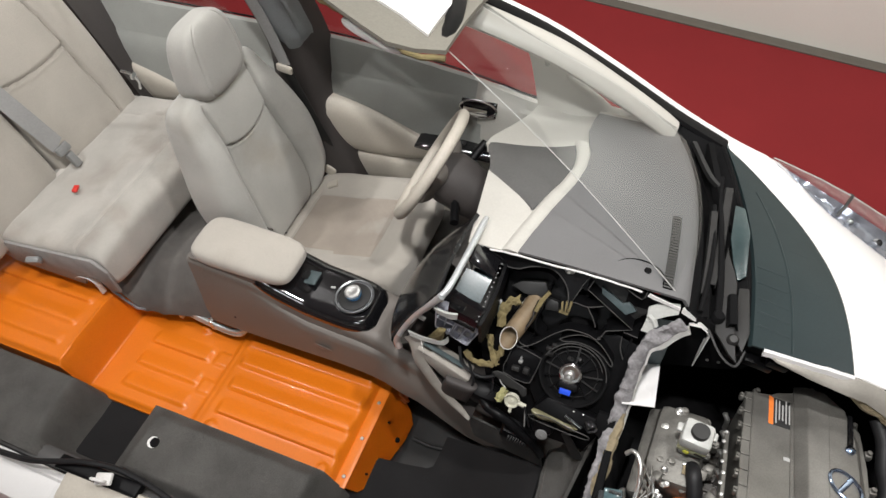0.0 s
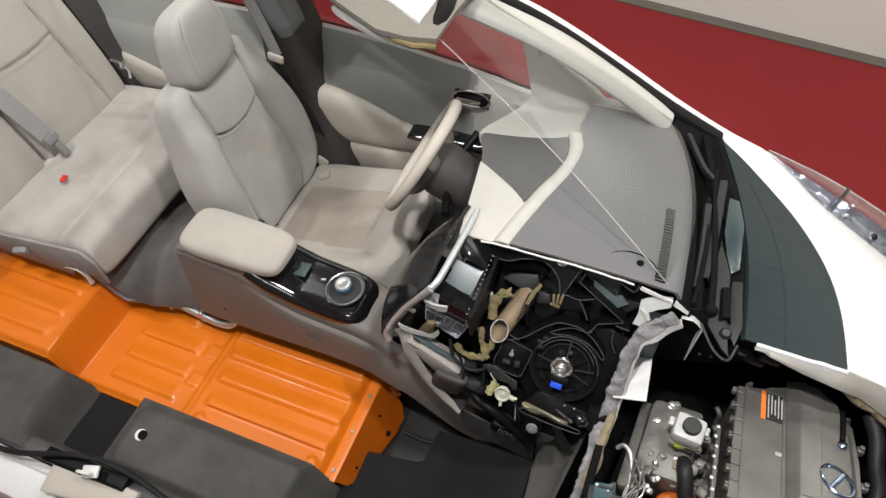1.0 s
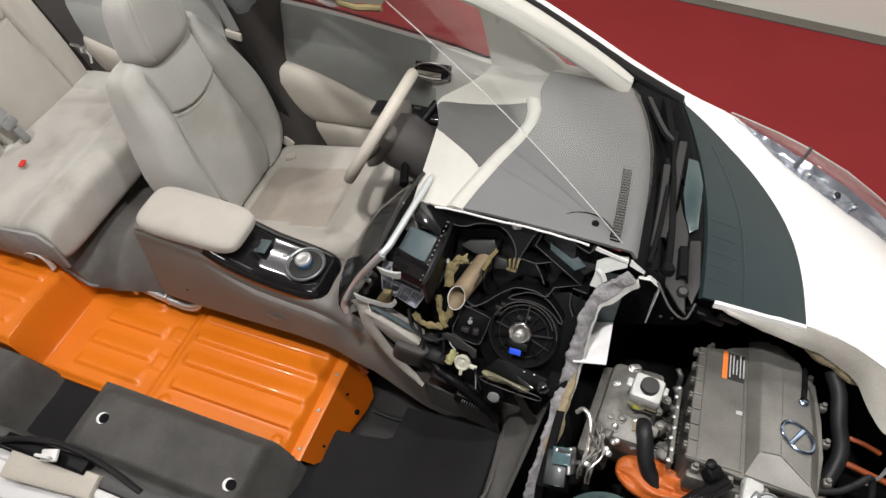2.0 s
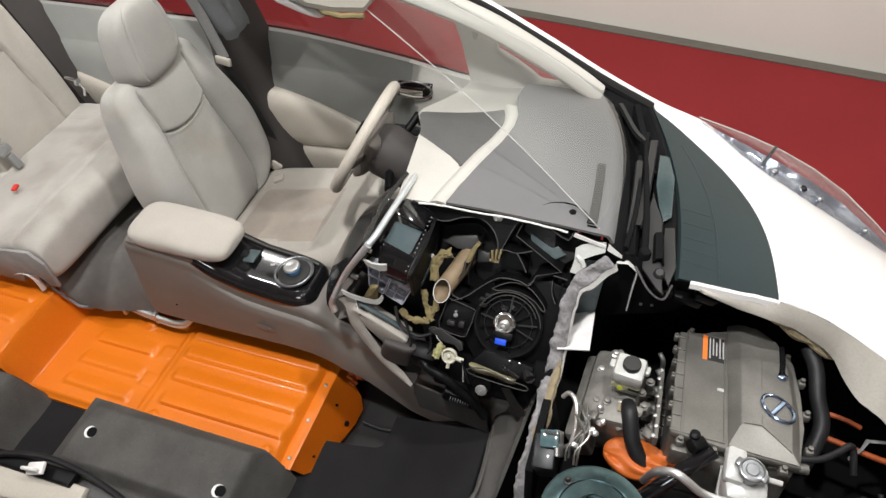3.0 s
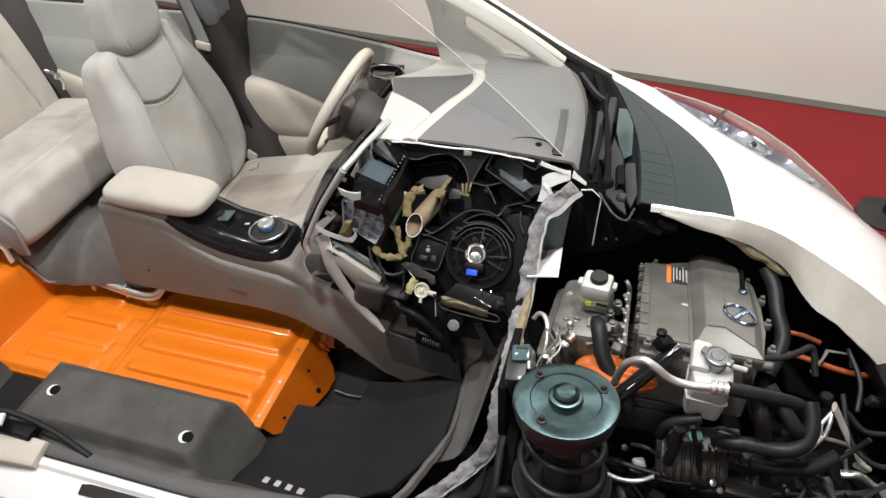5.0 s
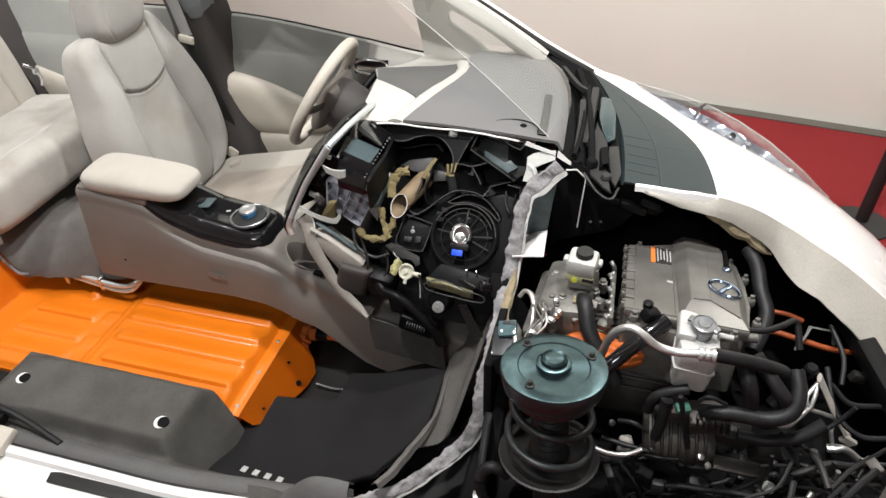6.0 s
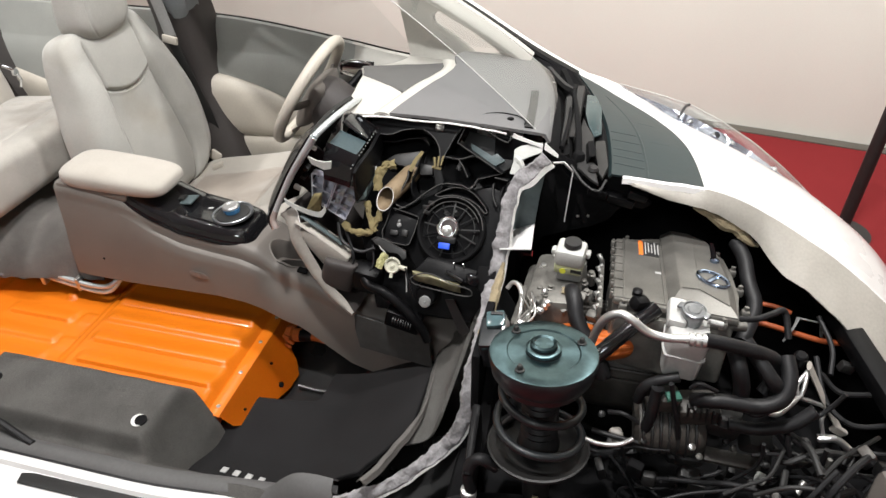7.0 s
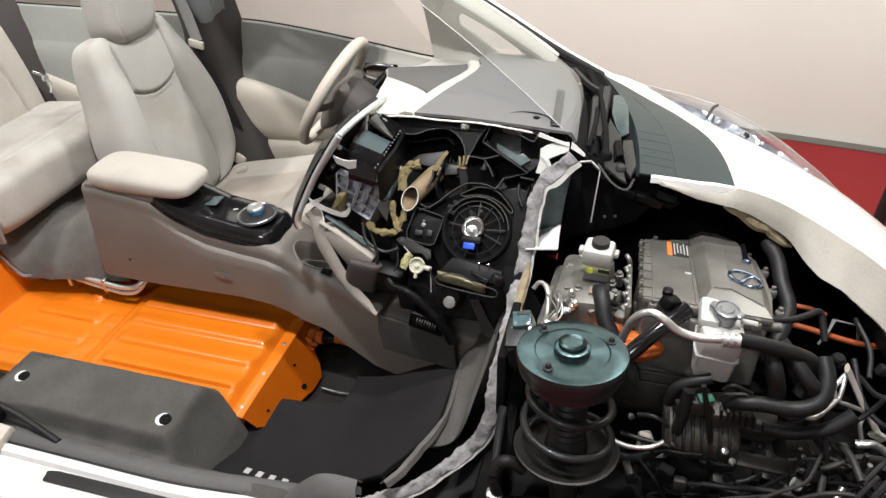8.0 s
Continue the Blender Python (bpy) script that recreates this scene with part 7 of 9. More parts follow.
# divider and tan fin beside the brown duct
shell("divider", [(-0.106, 0.068), (-0.106, 0.045), (-0.118, 0.011), (-0.127, -0.018), (-0.119, -0.027), (-0.099, -0.030)], 0.06, hvac, 0.004)
shell("divider", [(-0.083, 0.121), (-0.090, 0.074), (-0.098, 0.040), (-0.090, 0.010), (-0.070, -0.004)], 0.05, hvac, -0.02, edge=0)
bm = bmn()
slab(bm, [[on_cut(-0.108, 0.068, 0.004), on_cut(-0.100, 0.066, 0.0)], [on_cut(-0.100, 0.098, 0.0), on_cut(-0.090, 0.096, -0.004)], [on_cut(-0.084, 0.126, -0.006), on_cut(-0.079, 0.122, -0.01)]], 0.006)
part("tan_fin", bm, KHAKI, hvac, "tan sawn fin")
bm = bmn()
box(bm, on_cut(-0.044, 0.193, -0.004), (0.022, 0.022, 0.018), 0.005, (-40, 10, 20))
part("white_clip", bm, MILK, hvac, "grey-white plastic clip")
bm = bmn()
for k in range(3):
    box(bm, on_cut(-0.040 + 0.009 * k, 0.098 + 0.003 * k, 0.004), (0.005, 0.012, 0.026), 0.001, (-40, 12 * k - 8, 8))
box(bm, on_cut(-0.034, 0.084, 0.002), (0.024, 0.008, 0.007), 0.001, (-40, 6, 0))
part("tan_clip", bm, KHAKI, hvac, "yellowed plastic clip")
cut_plate("grey_block", [(-0.090, 0.100), (-0.055, 0.096), (-0.050, 0.072), (-0.085, 0.066)], -0.035, 0.02, BLACK_MID, hvac, "", 0.003)
# brown air duct
AD = vec(0.26, 0.94, 0.06).normalized()
p0 = vec(-0.501, -0.055, 0.779)
d1 = AD.cross(vec(0, 0, 1)).normalized()
d2 = d1.cross(AD)


def duct_ring(depth, r):
    return [p0 + d1 * r * math.cos(a) + d2 * r * math.sin(a) + AD * (depth + 0.021 * max(0.0, 1 - depth / 0.10) * math.sin(a)) for a in [2 * math.pi * k / 30 for k in range(30)]]


bm = bmn()
grid(bm, [duct_ring(0.17, 0.022), duct_ring(0.12, 0.026), duct_ring(0.0, 0.0240), duct_ring(0.0, 0.0224), duct_ring(0.12, 0.0225), duct_ring(0.125, 0.001)], close=True)
duct = part("air_duct", bm, DUCT, hvac, "brown tubular air duct")
bm = bmn()
grid(bm, [duct_ring(-0.001, 0.0245), duct_ring(-0.0022, 0.0232), duct_ring(-0.001, 0.0220)], close=True)
part("duct_rim", bm, RAW_WHITE, duct, "pale sawn rim")
bm = bmn()
slab(bm, [[duct_ring(0.10, 0.027)[k] for k in range(14, 22)], [duct_ring(0.17, 0.024)[k] for k in range(14, 22)]], 0.002)
part("paper_label", bm, MILK, duct, "small pale label")


def crumpled(bm, pts, w, thick, seed, per=6):
    """A torn foam strip along the points on the cut."""
    line = curve(pts, per)
    rows = []
    for i, p in enumerate(line):
        t = (line[min(i + 1, len(line) - 1)] - line[max(i - 1, 0)]).normalized()
        side = t.cross(SAW_N).normalized()
        ww = w * (1 + 0.45 * noise.noise(p * 75 + vec(seed, 0, 0)))
        rows.append([p + side * ww * (k / 3 - 1) + SAW_N * (thick * (1 - (k / 3 - 1) ** 2) + 0.006 * noise.noise(p * 110 + vec(k, seed, 0))) for k in range(7)])
    slab(bm, rows, thick)


bm = bmn()
crumpled(bm, [on_cut(-0.182, 0.004, 0.006), on_cut(-0.182, 0.030, 0.008), on_cut(-0.180, 0.056, 0.006), on_cut(-0.168, 0.074, 0.0), on_cut(-0.148, 0.082, -0.008)], 0.0085, 0.006, 1, 10)
part("foam_wrap", bm, KHAKI, hvac, "tan foam wrap")
for k, pts in enumerate(([(-0.204, -0.026), (-0.196, -0.050), (-0.187, -0.070), (-0.168, -0.104)], [(-0.162, -0.040), (-0.168, -0.072), (-0.178, -0.099)], [(-0.176, -0.104), (-0.207, -0.111), (-0.235, -0.108), (-0.258, -0.090)])):
    bm = bmn()
    crumpled(bm, [on_cut(u, v, 0.006) for u, v in pts], 0.0068, 0.004, 5 + k, 10)
    part("foam_strip", bm, KHAKI, hvac, "tan foam strip")
cut_plate("blue_grey_post", [(-0.221, 0.062), (-0.192, 0.059), (-0.215, -0.020), (-0.240, -0.030), (-0.261, -0.004)], -0.004, 0.015, TEALBLOCK, hvac, "blue-grey plastic post")
bm = bmn()
box(bm, on_cut(-0.204, 0.067, 0.0), (0.020, 0.012, 0.010), 0.002, (-40, 30, 0))
part("pale_cap", bm, LABEL_LT, hvac)
# actuator box and levers
ACT = [(-0.136, -0.034), (-0.067, -0.048), (-0.060, -0.058), (-0.070, -0.111), (-0.083, -0.127), (-0.147, -0.116), (-0.144, -0.076)]
act = cut_plate("actuator_case", ACT, -0.004, 0.04, BLACK, hvac, "", 0.003)
shell("case_rim", ACT + ACT[:1], 0.012, act, 0.006, 0.002, per=2, edge=0.0011)
bm = bmn()
lathe(bm, [(0.006, 0), (0.006, 0.006), (0.003, 0.008)], on_cut(-0.110, -0.076, -0.004), SAW_N, 12)
lathe(bm, [(0.003, 0), (0.003, 0.010), (0.001, 0.011)], on_cut(-0.110, -0.066, -0.004), SAW_N, 8)
part("pin", bm, GREYPL, act)
bm = bmn()
box(bm, on_cut(-0.118, -0.098, -0.002), (0.022, 0.02, 0.014), 0.003, (-40, 0, 0))
box(bm, on_cut(-0.090, -0.096, -0.002), (0.016, 0.02, 0.018), 0.003, (-40, 0, 0))
part("inner_block", bm, BLACK_MID, act)
link = cut_plate("linkage_plate", [(-0.173, -0.125), (-0.160, -0.118), (-0.140, -0.122), (-0.078, -0.141), (-0.074, -0.160), (-0.084, -0.166), (-0.098, -0.150), (-0.124, -0.152), (-0.164, -0.134)], 0.010, 0.006, BLACK_MID, hvac, "charcoal linkage plate", 0.001)
bm = bmn()
cut_line(bm, [(-0.173, -0.125), (-0.160, -0.117), (-0.138, -0.121), (-0.110, -0.131), (-0.078, -0.141)], 0.0012, 0.011)
part("sawn_edge", bm, EDGE_GREY, link)
bm = bmn()
lathe(bm, [(0.0205, -0.006), (0.0205, 0.004), (0.0185, 0.006), (0.0160, 0.004), (0.0155, -0.001), (0.006, -0.001), (0.005, 0.006), (0.001, 0.007)], on_cut(-0.107, -0.184, 0.010), (0.0, -0.80, 0.60), 28)
dial = part("white_dial", bm, DIALWHITE, hvac, "cream round linkage dial")
for k in range(9):
    a = 0.3 + 0.32 * k
    bm = bmn()
    box(bm, on_cut(-0.107 + 0.0195 * math.cos(a), -0.184 + 0.0195 * math.sin(a), 0.014), (0.004, 0.004, 0.006), 0.001)
    part("cog_tooth", bm, DIALWHITE, dial)
bm = bmn()
tube(bm, [on_cut(-0.090, -0.185, 0.010), on_cut(-0.076, -0.187, 0.011), on_cut(-0.068, -0.188, 0.010)], 0.0065, 10)
part("arm", bm, DIALWHITE, dial)
bm = bmn()
tube(bm, [on_cut(-0.106, -0.200, 0.012), on_cut(-0.106, -0.216, 0.012)], 0.0045, 8)
part("foot", bm, DIALWHITE, dial)
bm = bmn()
crumpled(bm, [on_cut(-0.129, -0.156, 0.012), on_cut(-0.136, -0.172, 0.012), on_cut(-0.145, -0.196, 0.010)], 0.009, 0.004, 9)
part("tan_lever", bm, YELLOWED, hvac, "yellowed plastic lever")
bm = bmn()
tube(bm, [on_cut(-0.129, -0.154, 0.014), on_cut(-0.142, -0.146, 0.014), on_cut(-0.150, -0.138, 0.012)], 0.0013, 6)
part("wire_link", bm, LABEL_LT, hvac)
bm = bmn()
tube(bm, [on_cut(-0.070, -0.192, 0.008), on_cut(-0.064, -0.220, 0.008), on_cut(-0.060, -0.245, 0.006)], 0.0016, 6)
part("wire_link", bm, GREYPL, hvac)
# ledge above the evaporator mouth
cut_plate("ledge", [(-0.052, -0.190), (-0.020, -0.148), (0.030, -0.152), (0.113, -0.165), (0.111, -0.202), (0.030, -0.200)], 0.002, 0.06, BLACK, hvac, "", 0.004)
cut_plate("ledge_lip", [(0.112, -0.150), (0.160, -0.150), (0.160, -0.235), (0.106, -0.205)], -0.012, 0.05, BLACK_SOFT, hvac, "", 0.004)
# evaporator mouth with stained lining
bm = bmn()
rim_pts = [(-0.407, -0.170, 0.622), (-0.383, -0.170, 0.641), (-0.347, -0.172, 0.648), (-0.294, -0.174, 0.628), (-0.248, -0.174, 0.617), (-0.252, -0.174, 0.594), (-0.322, -0.174, 0.598), (-0.394, -0.172, 0.607), (-0.407, -0.170, 0.622)]
tube(bm, rim_pts, 0.0016, 6, per=3)
mouth = part("mouth_rim", bm, EDGE_GREY, hvac, "pale sawn rim")
bm = bmn()
pillow(bm, lambda v: vec(lerp(-0.402, -0.276, v), -0.160, lerp(0.626, 0.604, v)), (0, -0.2, 1), (0, -1, 0.3), lambda v: 0.017, lambda u, v: 0.010 + 0.004 * math.sin(9 * v), lambda u, v: 0.02, 3, 3, 14, 22)
part("stained_lining", bm, STAINED, hvac, "stained khaki lining")
bm = bmn()
lathe(bm, [(0.016, 0), (0.016, 0.035), (0.013, 0.04), (0.001, 0.041)], (-0.262, -0.13, 0.628), (0.55, -0.8, 0.2), 18)
lathe(bm, [(0.006, 0), (0.006, 0.05)], (-0.315, -0.15, 0.645), (0.9, -0.3, -0.2), 10)
part("drain_pipe", bm, GLOSS, hvac, "shiny black pipe stub")
for x in (-0.297, -0.272):
    bm = bmn()
    lathe(bm, [(0.002, 0), (0.002, 0.025)], (x, -0.135, 0.652), (0, -0.5, 1), 6)
    part("pin", bm, STEEL, hvac)
# lower pipes
bm = bmn()
tube(bm, [(-0.56, -0.125, 0.600), (-0.53, -0.160, 0.570), (-0.48, -0.175, 0.565), (-0.43, -0.182, 0.530), (-0.38, -0.192, 0.480), (-0.36, -0.19, 0.43)], 0.013, 12)
part("drain_duct", bm, BLACK, hvac, "shiny black bent duct")
bm = bmn()
box(bm, (-0.545, -0.125, 0.565), (0.085, 0.06, 0.09), 0.022, (10, 10, 0))
part("black_lug", bm, BLACK, hvac)
bm = bmn()
lathe(bm, [(0.030, -0.04), (0.030, 0.0), (0.024, 0.008), (0.001, 0.010)], (-0.366, -0.170, 0.572), (0.05, -0.9, 0.35), 24)
servo = part("servo_case", bm, BLACK, hvac)
bm = bmn()
lathe(bm, [(0.0155, 0.0), (0.0155, 0.006), (0.011, 0.0075), (0.004, 0.007), (0.001, 0.009)], (-0.364, -0.186, 0.566), (0.05, -0.9, 0.35), 24)
part("white_disc", bm, GREYPL, servo, "grey round cap")
bm = bmn()
box(bm, (-0.43, -0.165, 0.475), (0.10, 0.05, 0.06), 0.008, (5, 14, 0))
part("motor_box", bm, BLACK, hvac)
for k in range(8):
    bm = bmn()
    lathe(bm, [(0.012, 0), (0.012, 0.003)], (-0.455 + 0.007 * k, -0.192, 0.487 - 0.0015 * k), (1, 0, -0.2), 12)
    part("thread", bm, BLACK_MID, hvac)
bm = bmn()
prism(bm, [(0, 0), (0.022, 0.004), (0.07, -0.085), (0.055, -0.10), (0.04, -0.095)], 0.003, pose(-0.315, -0.165, 0.565, 80, 0, 0))
part("bracket", bm, BLACK_MID, hvac, "dark grey bent bracket")
bm = bmn()
rows = []
for i in range(12):
    s = i / 11
    rows.append([(lerp(-0.58, -0.36, s), -0.152 - 0.02 * s, lerp(0.445, 0.43, s)), (lerp(-0.58, -0.355, s), -0.158 - 0.02 * s, lerp(0.40, 0.36, s)), (lerp(-0.57, -0.35, s), -0.160 - 0.015 * s, lerp(0.33, 0.315, s))])
slab(bm, rows, 0.006)
part("lower_shield", bm, EDGE_GREY, hvac, "grey lower shield")
bm = bmn()
lathe(bm, [(0.010, -0.003), (0.010, 0.002), (0.001, 0.0025)], (-0.378, -0.175, 0.345), (0, -1, 0.1), 14)
part("shield_hole", bm, BLACK_SOFT, hvac)
# loose wires
for k, (pts, r) in enumerate((([(-0.60, -0.10, 0.69), (-0.575, -0.13, 0.64), (-0.58, -0.14, 0.60), (-0.60, -0.14, 0.57)], 0.004),
                              ([(-0.53, -0.10, 0.66), (-0.52, -0.13, 0.62), (-0.535, -0.15, 0.59)], 0.003),
                              ([(-0.42, -0.165, 0.65), (-0.405, -0.18, 0.60), (-0.40, -0.18, 0.57)], 0.0025),
                              ([(-0.63, -0.08, 0.70), (-0.61, -0.11, 0.665), (-0.56, -0.12, 0.645), (-0.52, -0.11, 0.655)], 0.005))):
    bm = bmn()
    tube(bm, pts, r, 6)
    part("wire", bm, RUBBER, hvac)
bm = bmn()
box(bm, (-0.598, -0.135, 0.600), (0.012, 0.010, 0.02), 0.002, (0, 20, 0))
part("pale_connector", bm, MILK, hvac)

# ---- front compartment ----
# inverter with a stepped, bevelled lid
inv = thing("inverter", (0.25, -0.08, 0.40), "cast aluminium inverter housing with a stepped lid", "inverter")
IR = (-11.3, 2.0, 0.0)
INV_M = pose(0.225, -0.090, 0.697, *IR)
up_i = pose(0, 0, 0, *IR) @ vec(0, 0, 1)


def at_inv(x, y, z):
    return INV_M @ vec(x, y, z)


LID = [(-0.133, -0.172), (-0.131, -0.02), (-0.129, 0.153), (-0.062, 0.162), (-0.052, 0.180), (-0.016, 0.186), (0.0, 0.215), (0.055, 0.212), (0.10, 0.175), (0.140, 0.13), (0.147, 0.03), (0.147, -0.07), (0.133, -0.179), (0.0, -0.182)]
bm = bmn()
prism(bm, [(x * 0.97, y * 0.97) for x, y in LID], 0.16, INV_M @ Matrix.Translation((0, 0, -0.175)), 0.008)
part("body", bm, ALU_DULL, inv)
bm = bmn()
prism(bm, LID, 0.016, INV_M @ Matrix.Translation((0, 0, -0.016)), 0.004)
lid = part("lid", bm, ALU, inv, "dull cast lid")
bm = bmn()
low_ring = [(-0.014, 0.210), (0.055, 0.208), (0.104, 0.172), (0.132, 0.09), (0.138, -0.05), (0.130, -0.176), (0.06, -0.176), (-0.012, -0.172)]
mid_ring = [(0.008, 0.204), (0.052, 0.202), (0.097, 0.166), (0.118, 0.085), (0.123, -0.02), (0.114, -0.172), (0.051, -0.120), (0.007, -0.126)]
top_ring = [(0.014, 0.200), (0.051, 0.198), (0.094, 0.164), (0.113, 0.083), (0.118, -0.02), (0.109, -0.164), (0.052, -0.113), (0.013, -0.119)]
grid(bm, [[at_inv(x, y, -0.002) for x, y in low_ring], [at_inv(x, y, 0.003) for x, y in low_ring], [at_inv(x, y, 0.0215) for x, y in mid_ring], [at_inv(x, y, 0.0245) for x, y in top_ring]], close=True, cap=True)
step = part("raised_lid", bm, ALU, inv, "raised half of the lid", 28)
bm = bmn()
tube(bm, [at_inv(0.014, -0.117, 0.0245), at_inv(0.052, -0.112, 0.0250), at_inv(0.110, -0.165, 0.0240)], 0.0022, 6, smooth_line=False)
tube(bm, [at_inv(0.052, -0.112, 0.0240), at_inv(0.056, 0.02, 0.0240), at_inv(0.060, 0.19, 0.0240)], 0.0020, 6, smooth_line=False, flat=0.5)
part("cast_edge", bm, ALU, step)
# oval badge with a bar
BA = math.radians(-52)
bm = bmn()
tube(bm, [at_inv(0.086 + 0.039 * math.cos(a) * math.cos(BA) - 0.0275 * math.sin(a) * math.sin(BA), -0.054 + 0.039 * math.cos(a) * math.sin(BA) + 0.0275 * math.sin(a) * math.cos(BA), 0.0275) for a in np.linspace(0, 2 * math.pi, 41)], 0.0042, 8, per=1, smooth_line=False)
badge = part("oval_badge", bm, BADGE, inv, "plain chrome oval badge")
bm = bmn()
tube(bm, [at_inv(0.072, -0.076, 0.028), at_inv(0.086, -0.054, 0.029), at_inv(0.099, -0.033, 0.028)], 0.0055, 8, flat=0.5)
part("badge_bar", bm, BADGE, badge)
bm = bmn()
tube(bm, [at_inv(0.106, 0.150, 0.026), at_inv(0.104, 0.10, 0.027), at_inv(0.101, 0.055, 0.027)], 0.0065, 8, flat=0.5)
part("black_strip", bm, GLOSS, inv, "glossy black retaining strip")
bm = bmn()
lathe(bm, [(0.011, 0), (0.011, 0.006), (0.007, 0.009), (0.001, 0.0095)], at_inv(0.101, 0.047, 0.025), up_i, 16)
part("bright_cap", bm, BADGE, inv)
bm = bmn()
box(bm, at_inv(-0.0665, 0.116, 0.0006), (0.011, 0.086, 0.001), 0, IR)
part("orange_label", bm, LABEL_OR, inv, "orange warning label")
bm = bmn()
box(bm, at_inv(-0.040, 0.116, 0.0006), (0.040, 0.086, 0.001), 0, IR)
lab = part("dark_label", bm, LABEL_DK, inv, "dark label with pale bars")
for k in range(5):
    bm = bmn()
    box(bm, at_inv(-0.055 + 0.0078 * k, 0.116 + 0.006 * (k % 2), 0.0014), (0.0032, 0.072 - 0.012 * (k % 3), 0.0006), 0, IR)
    part("print_bar", bm, LABEL_LT, lab)
bm = bmn()
box(bm, at_inv(-0.028, -0.016, 0.0008), (0.016, 0.010, 0.001), 0, IR)
part("pale_mark", bm, LABEL_LT, inv)
for x0, y0, x1, y1, h in ((-0.110, -0.165, -0.110, 0.150, 0.005), (-0.020, -0.165, -0.020, 0.170, 0.004), (-0.133, -0.168, -0.020, -0.168, 0.004), (-0.062, 0.158, -0.020, 0.165, 0.004)):
    bm = bmn()
    box(bm, at_inv((x0 + x1) / 2, (y0 + y1) / 2, 0.001), (abs(x1 - x0) + 0.004, abs(y1 - y0) + 0.004, h), 0.0015, IR)
    part("cast_rib", bm, ALU, lid)
for k in range(7):
    bm = bmn()
    box(bm, at_inv(-0.122, 0.130 - 0.042 * k, 0.001), (0.020, 0.007, 0.006), 0.002, IR)
    part("cast_web", bm, ALU, lid)
for k in range(7):
    y = 0.140 - 0.046 * k
    bm = bmn()
    box(bm, at_inv(-0.1345, y, -0.012), (0.011, 0.016, 0.018), 0.003, IR)
    lathe(bm, [(0.0035, 0.0), (0.0035, 0.004), (0.001, 0.0045)], at_inv(-0.1355, y, -0.003), up_i, 8)
    part("bolt_lug", bm, ALU_DULL, inv)
bm = bmn()
box(bm, at_inv(-0.157, -0.075, -0.040), (0.010, 0.215, 0.030), 0.002, IR)
rail = part("side_rail", bm, ALU_DULL, inv, "thin dull rail with bright bolts")
for k in range(8):
    bm = bmn()
    lathe(bm, [(0.0045, 0), (0.0045, 0.005), (0.0015, 0.006)], at_inv(-0.158 - 0.004 * (k % 2), 0.026 - 0.029 * k, -0.027), (-0.5, -0.1, 1), 8)
    part("bolt", bm, BRIGHT, rail)
for x, y in ((-0.11, -0.186), (-0.04, -0.192), (0.03, -0.194), (0.10, -0.190), (0.156, -0.12), (0.158, -0.02), (0.156, 0.08), (0.128, 0.150), (0.03, 0.220), (-0.10, 0.165)):
    bm = bmn()
    box(bm, at_inv(x, y, -0.013), (0.018, 0.018, 0.020), 0.005, IR)
    lathe(bm, [(0.0055, 0.0), (0.0055, 0.007), (0.001, 0.008)], at_inv(x, y, -0.002), up_i, 10)
    part("bolt_lug", bm, ALU, inv)
bm = bmn()
box(bm, at_inv(-0.03, -0.195, -0.045), (0.19, 0.020, 0.05), 0.006, IR)
part("near_flange", bm, ALU_DULL, inv)
bm = bmn()
lathe(bm, [(0.016, 0), (0.016, 0.010), (0.011, 0.013), (0.001, 0.013)], at_inv(-0.055, -0.205, -0.018), up_i, 18)
part("black_plug", bm, BLACK_MID, inv)

# brake fluid reservoir
res = thing("fluid_reservoir", (-0.012, -0.15, 0.68), "milky brake fluid reservoir with black cap", "fluid reservoir")
bm = bmn()
box(bm, (-0.012, -0.145, 0.738), (0.069, 0.064, 0.044), 0.010, (0, 0, -6))
part("bottle", bm, MILK, res)
bm = bmn()
box(bm, (-0.012, -0.145, 0.708), (0.066, 0.061, 0.026), 0.006, (0, 0, -6))
low = part("lower_tank", bm, FLUID, res, "lower tank tinted by the fluid")
bm = bmn()
lathe(bm, [(0.0075, 0), (0.0075, 0.0015)], (-0.026, -0.1765, 0.707), (-0.1, -1, 0), 18)
part("yellow_mark", bm, YELLOW, low, "round yellow mark")
bm = bmn()
box(bm, (0.005, -0.1765, 0.709), (0.026, 0.002, 0.010), 0, (0, 0, -6))
part("print_bar", bm, BLACK_MID, low)
bm = bmn()
lathe(bm, [(0.0205, 0.0), (0.0205, 0.012), (0.0195, 0.0135), (0.001, 0.0136)], (-0.010, -0.145, 0.760), (0, 0, 1), 26)
part("cap", bm, BLACK_MID, res, "black screw cap")
for sx in (-1, 1):
    bm = bmn()
    box(bm, (-0.012 + sx * 0.038, -0.132, 0.732), (0.016, 0.022, 0.014), 0.004, (0, 0, -6))
    part("ear", bm, MILK, res)
bm = bmn()
box(bm, (-0.010, -0.14, 0.685), (0.060, 0.055, 0.03), 0.006)
part("neck", bm, GREYPL, res)
res.location.z += 0.016

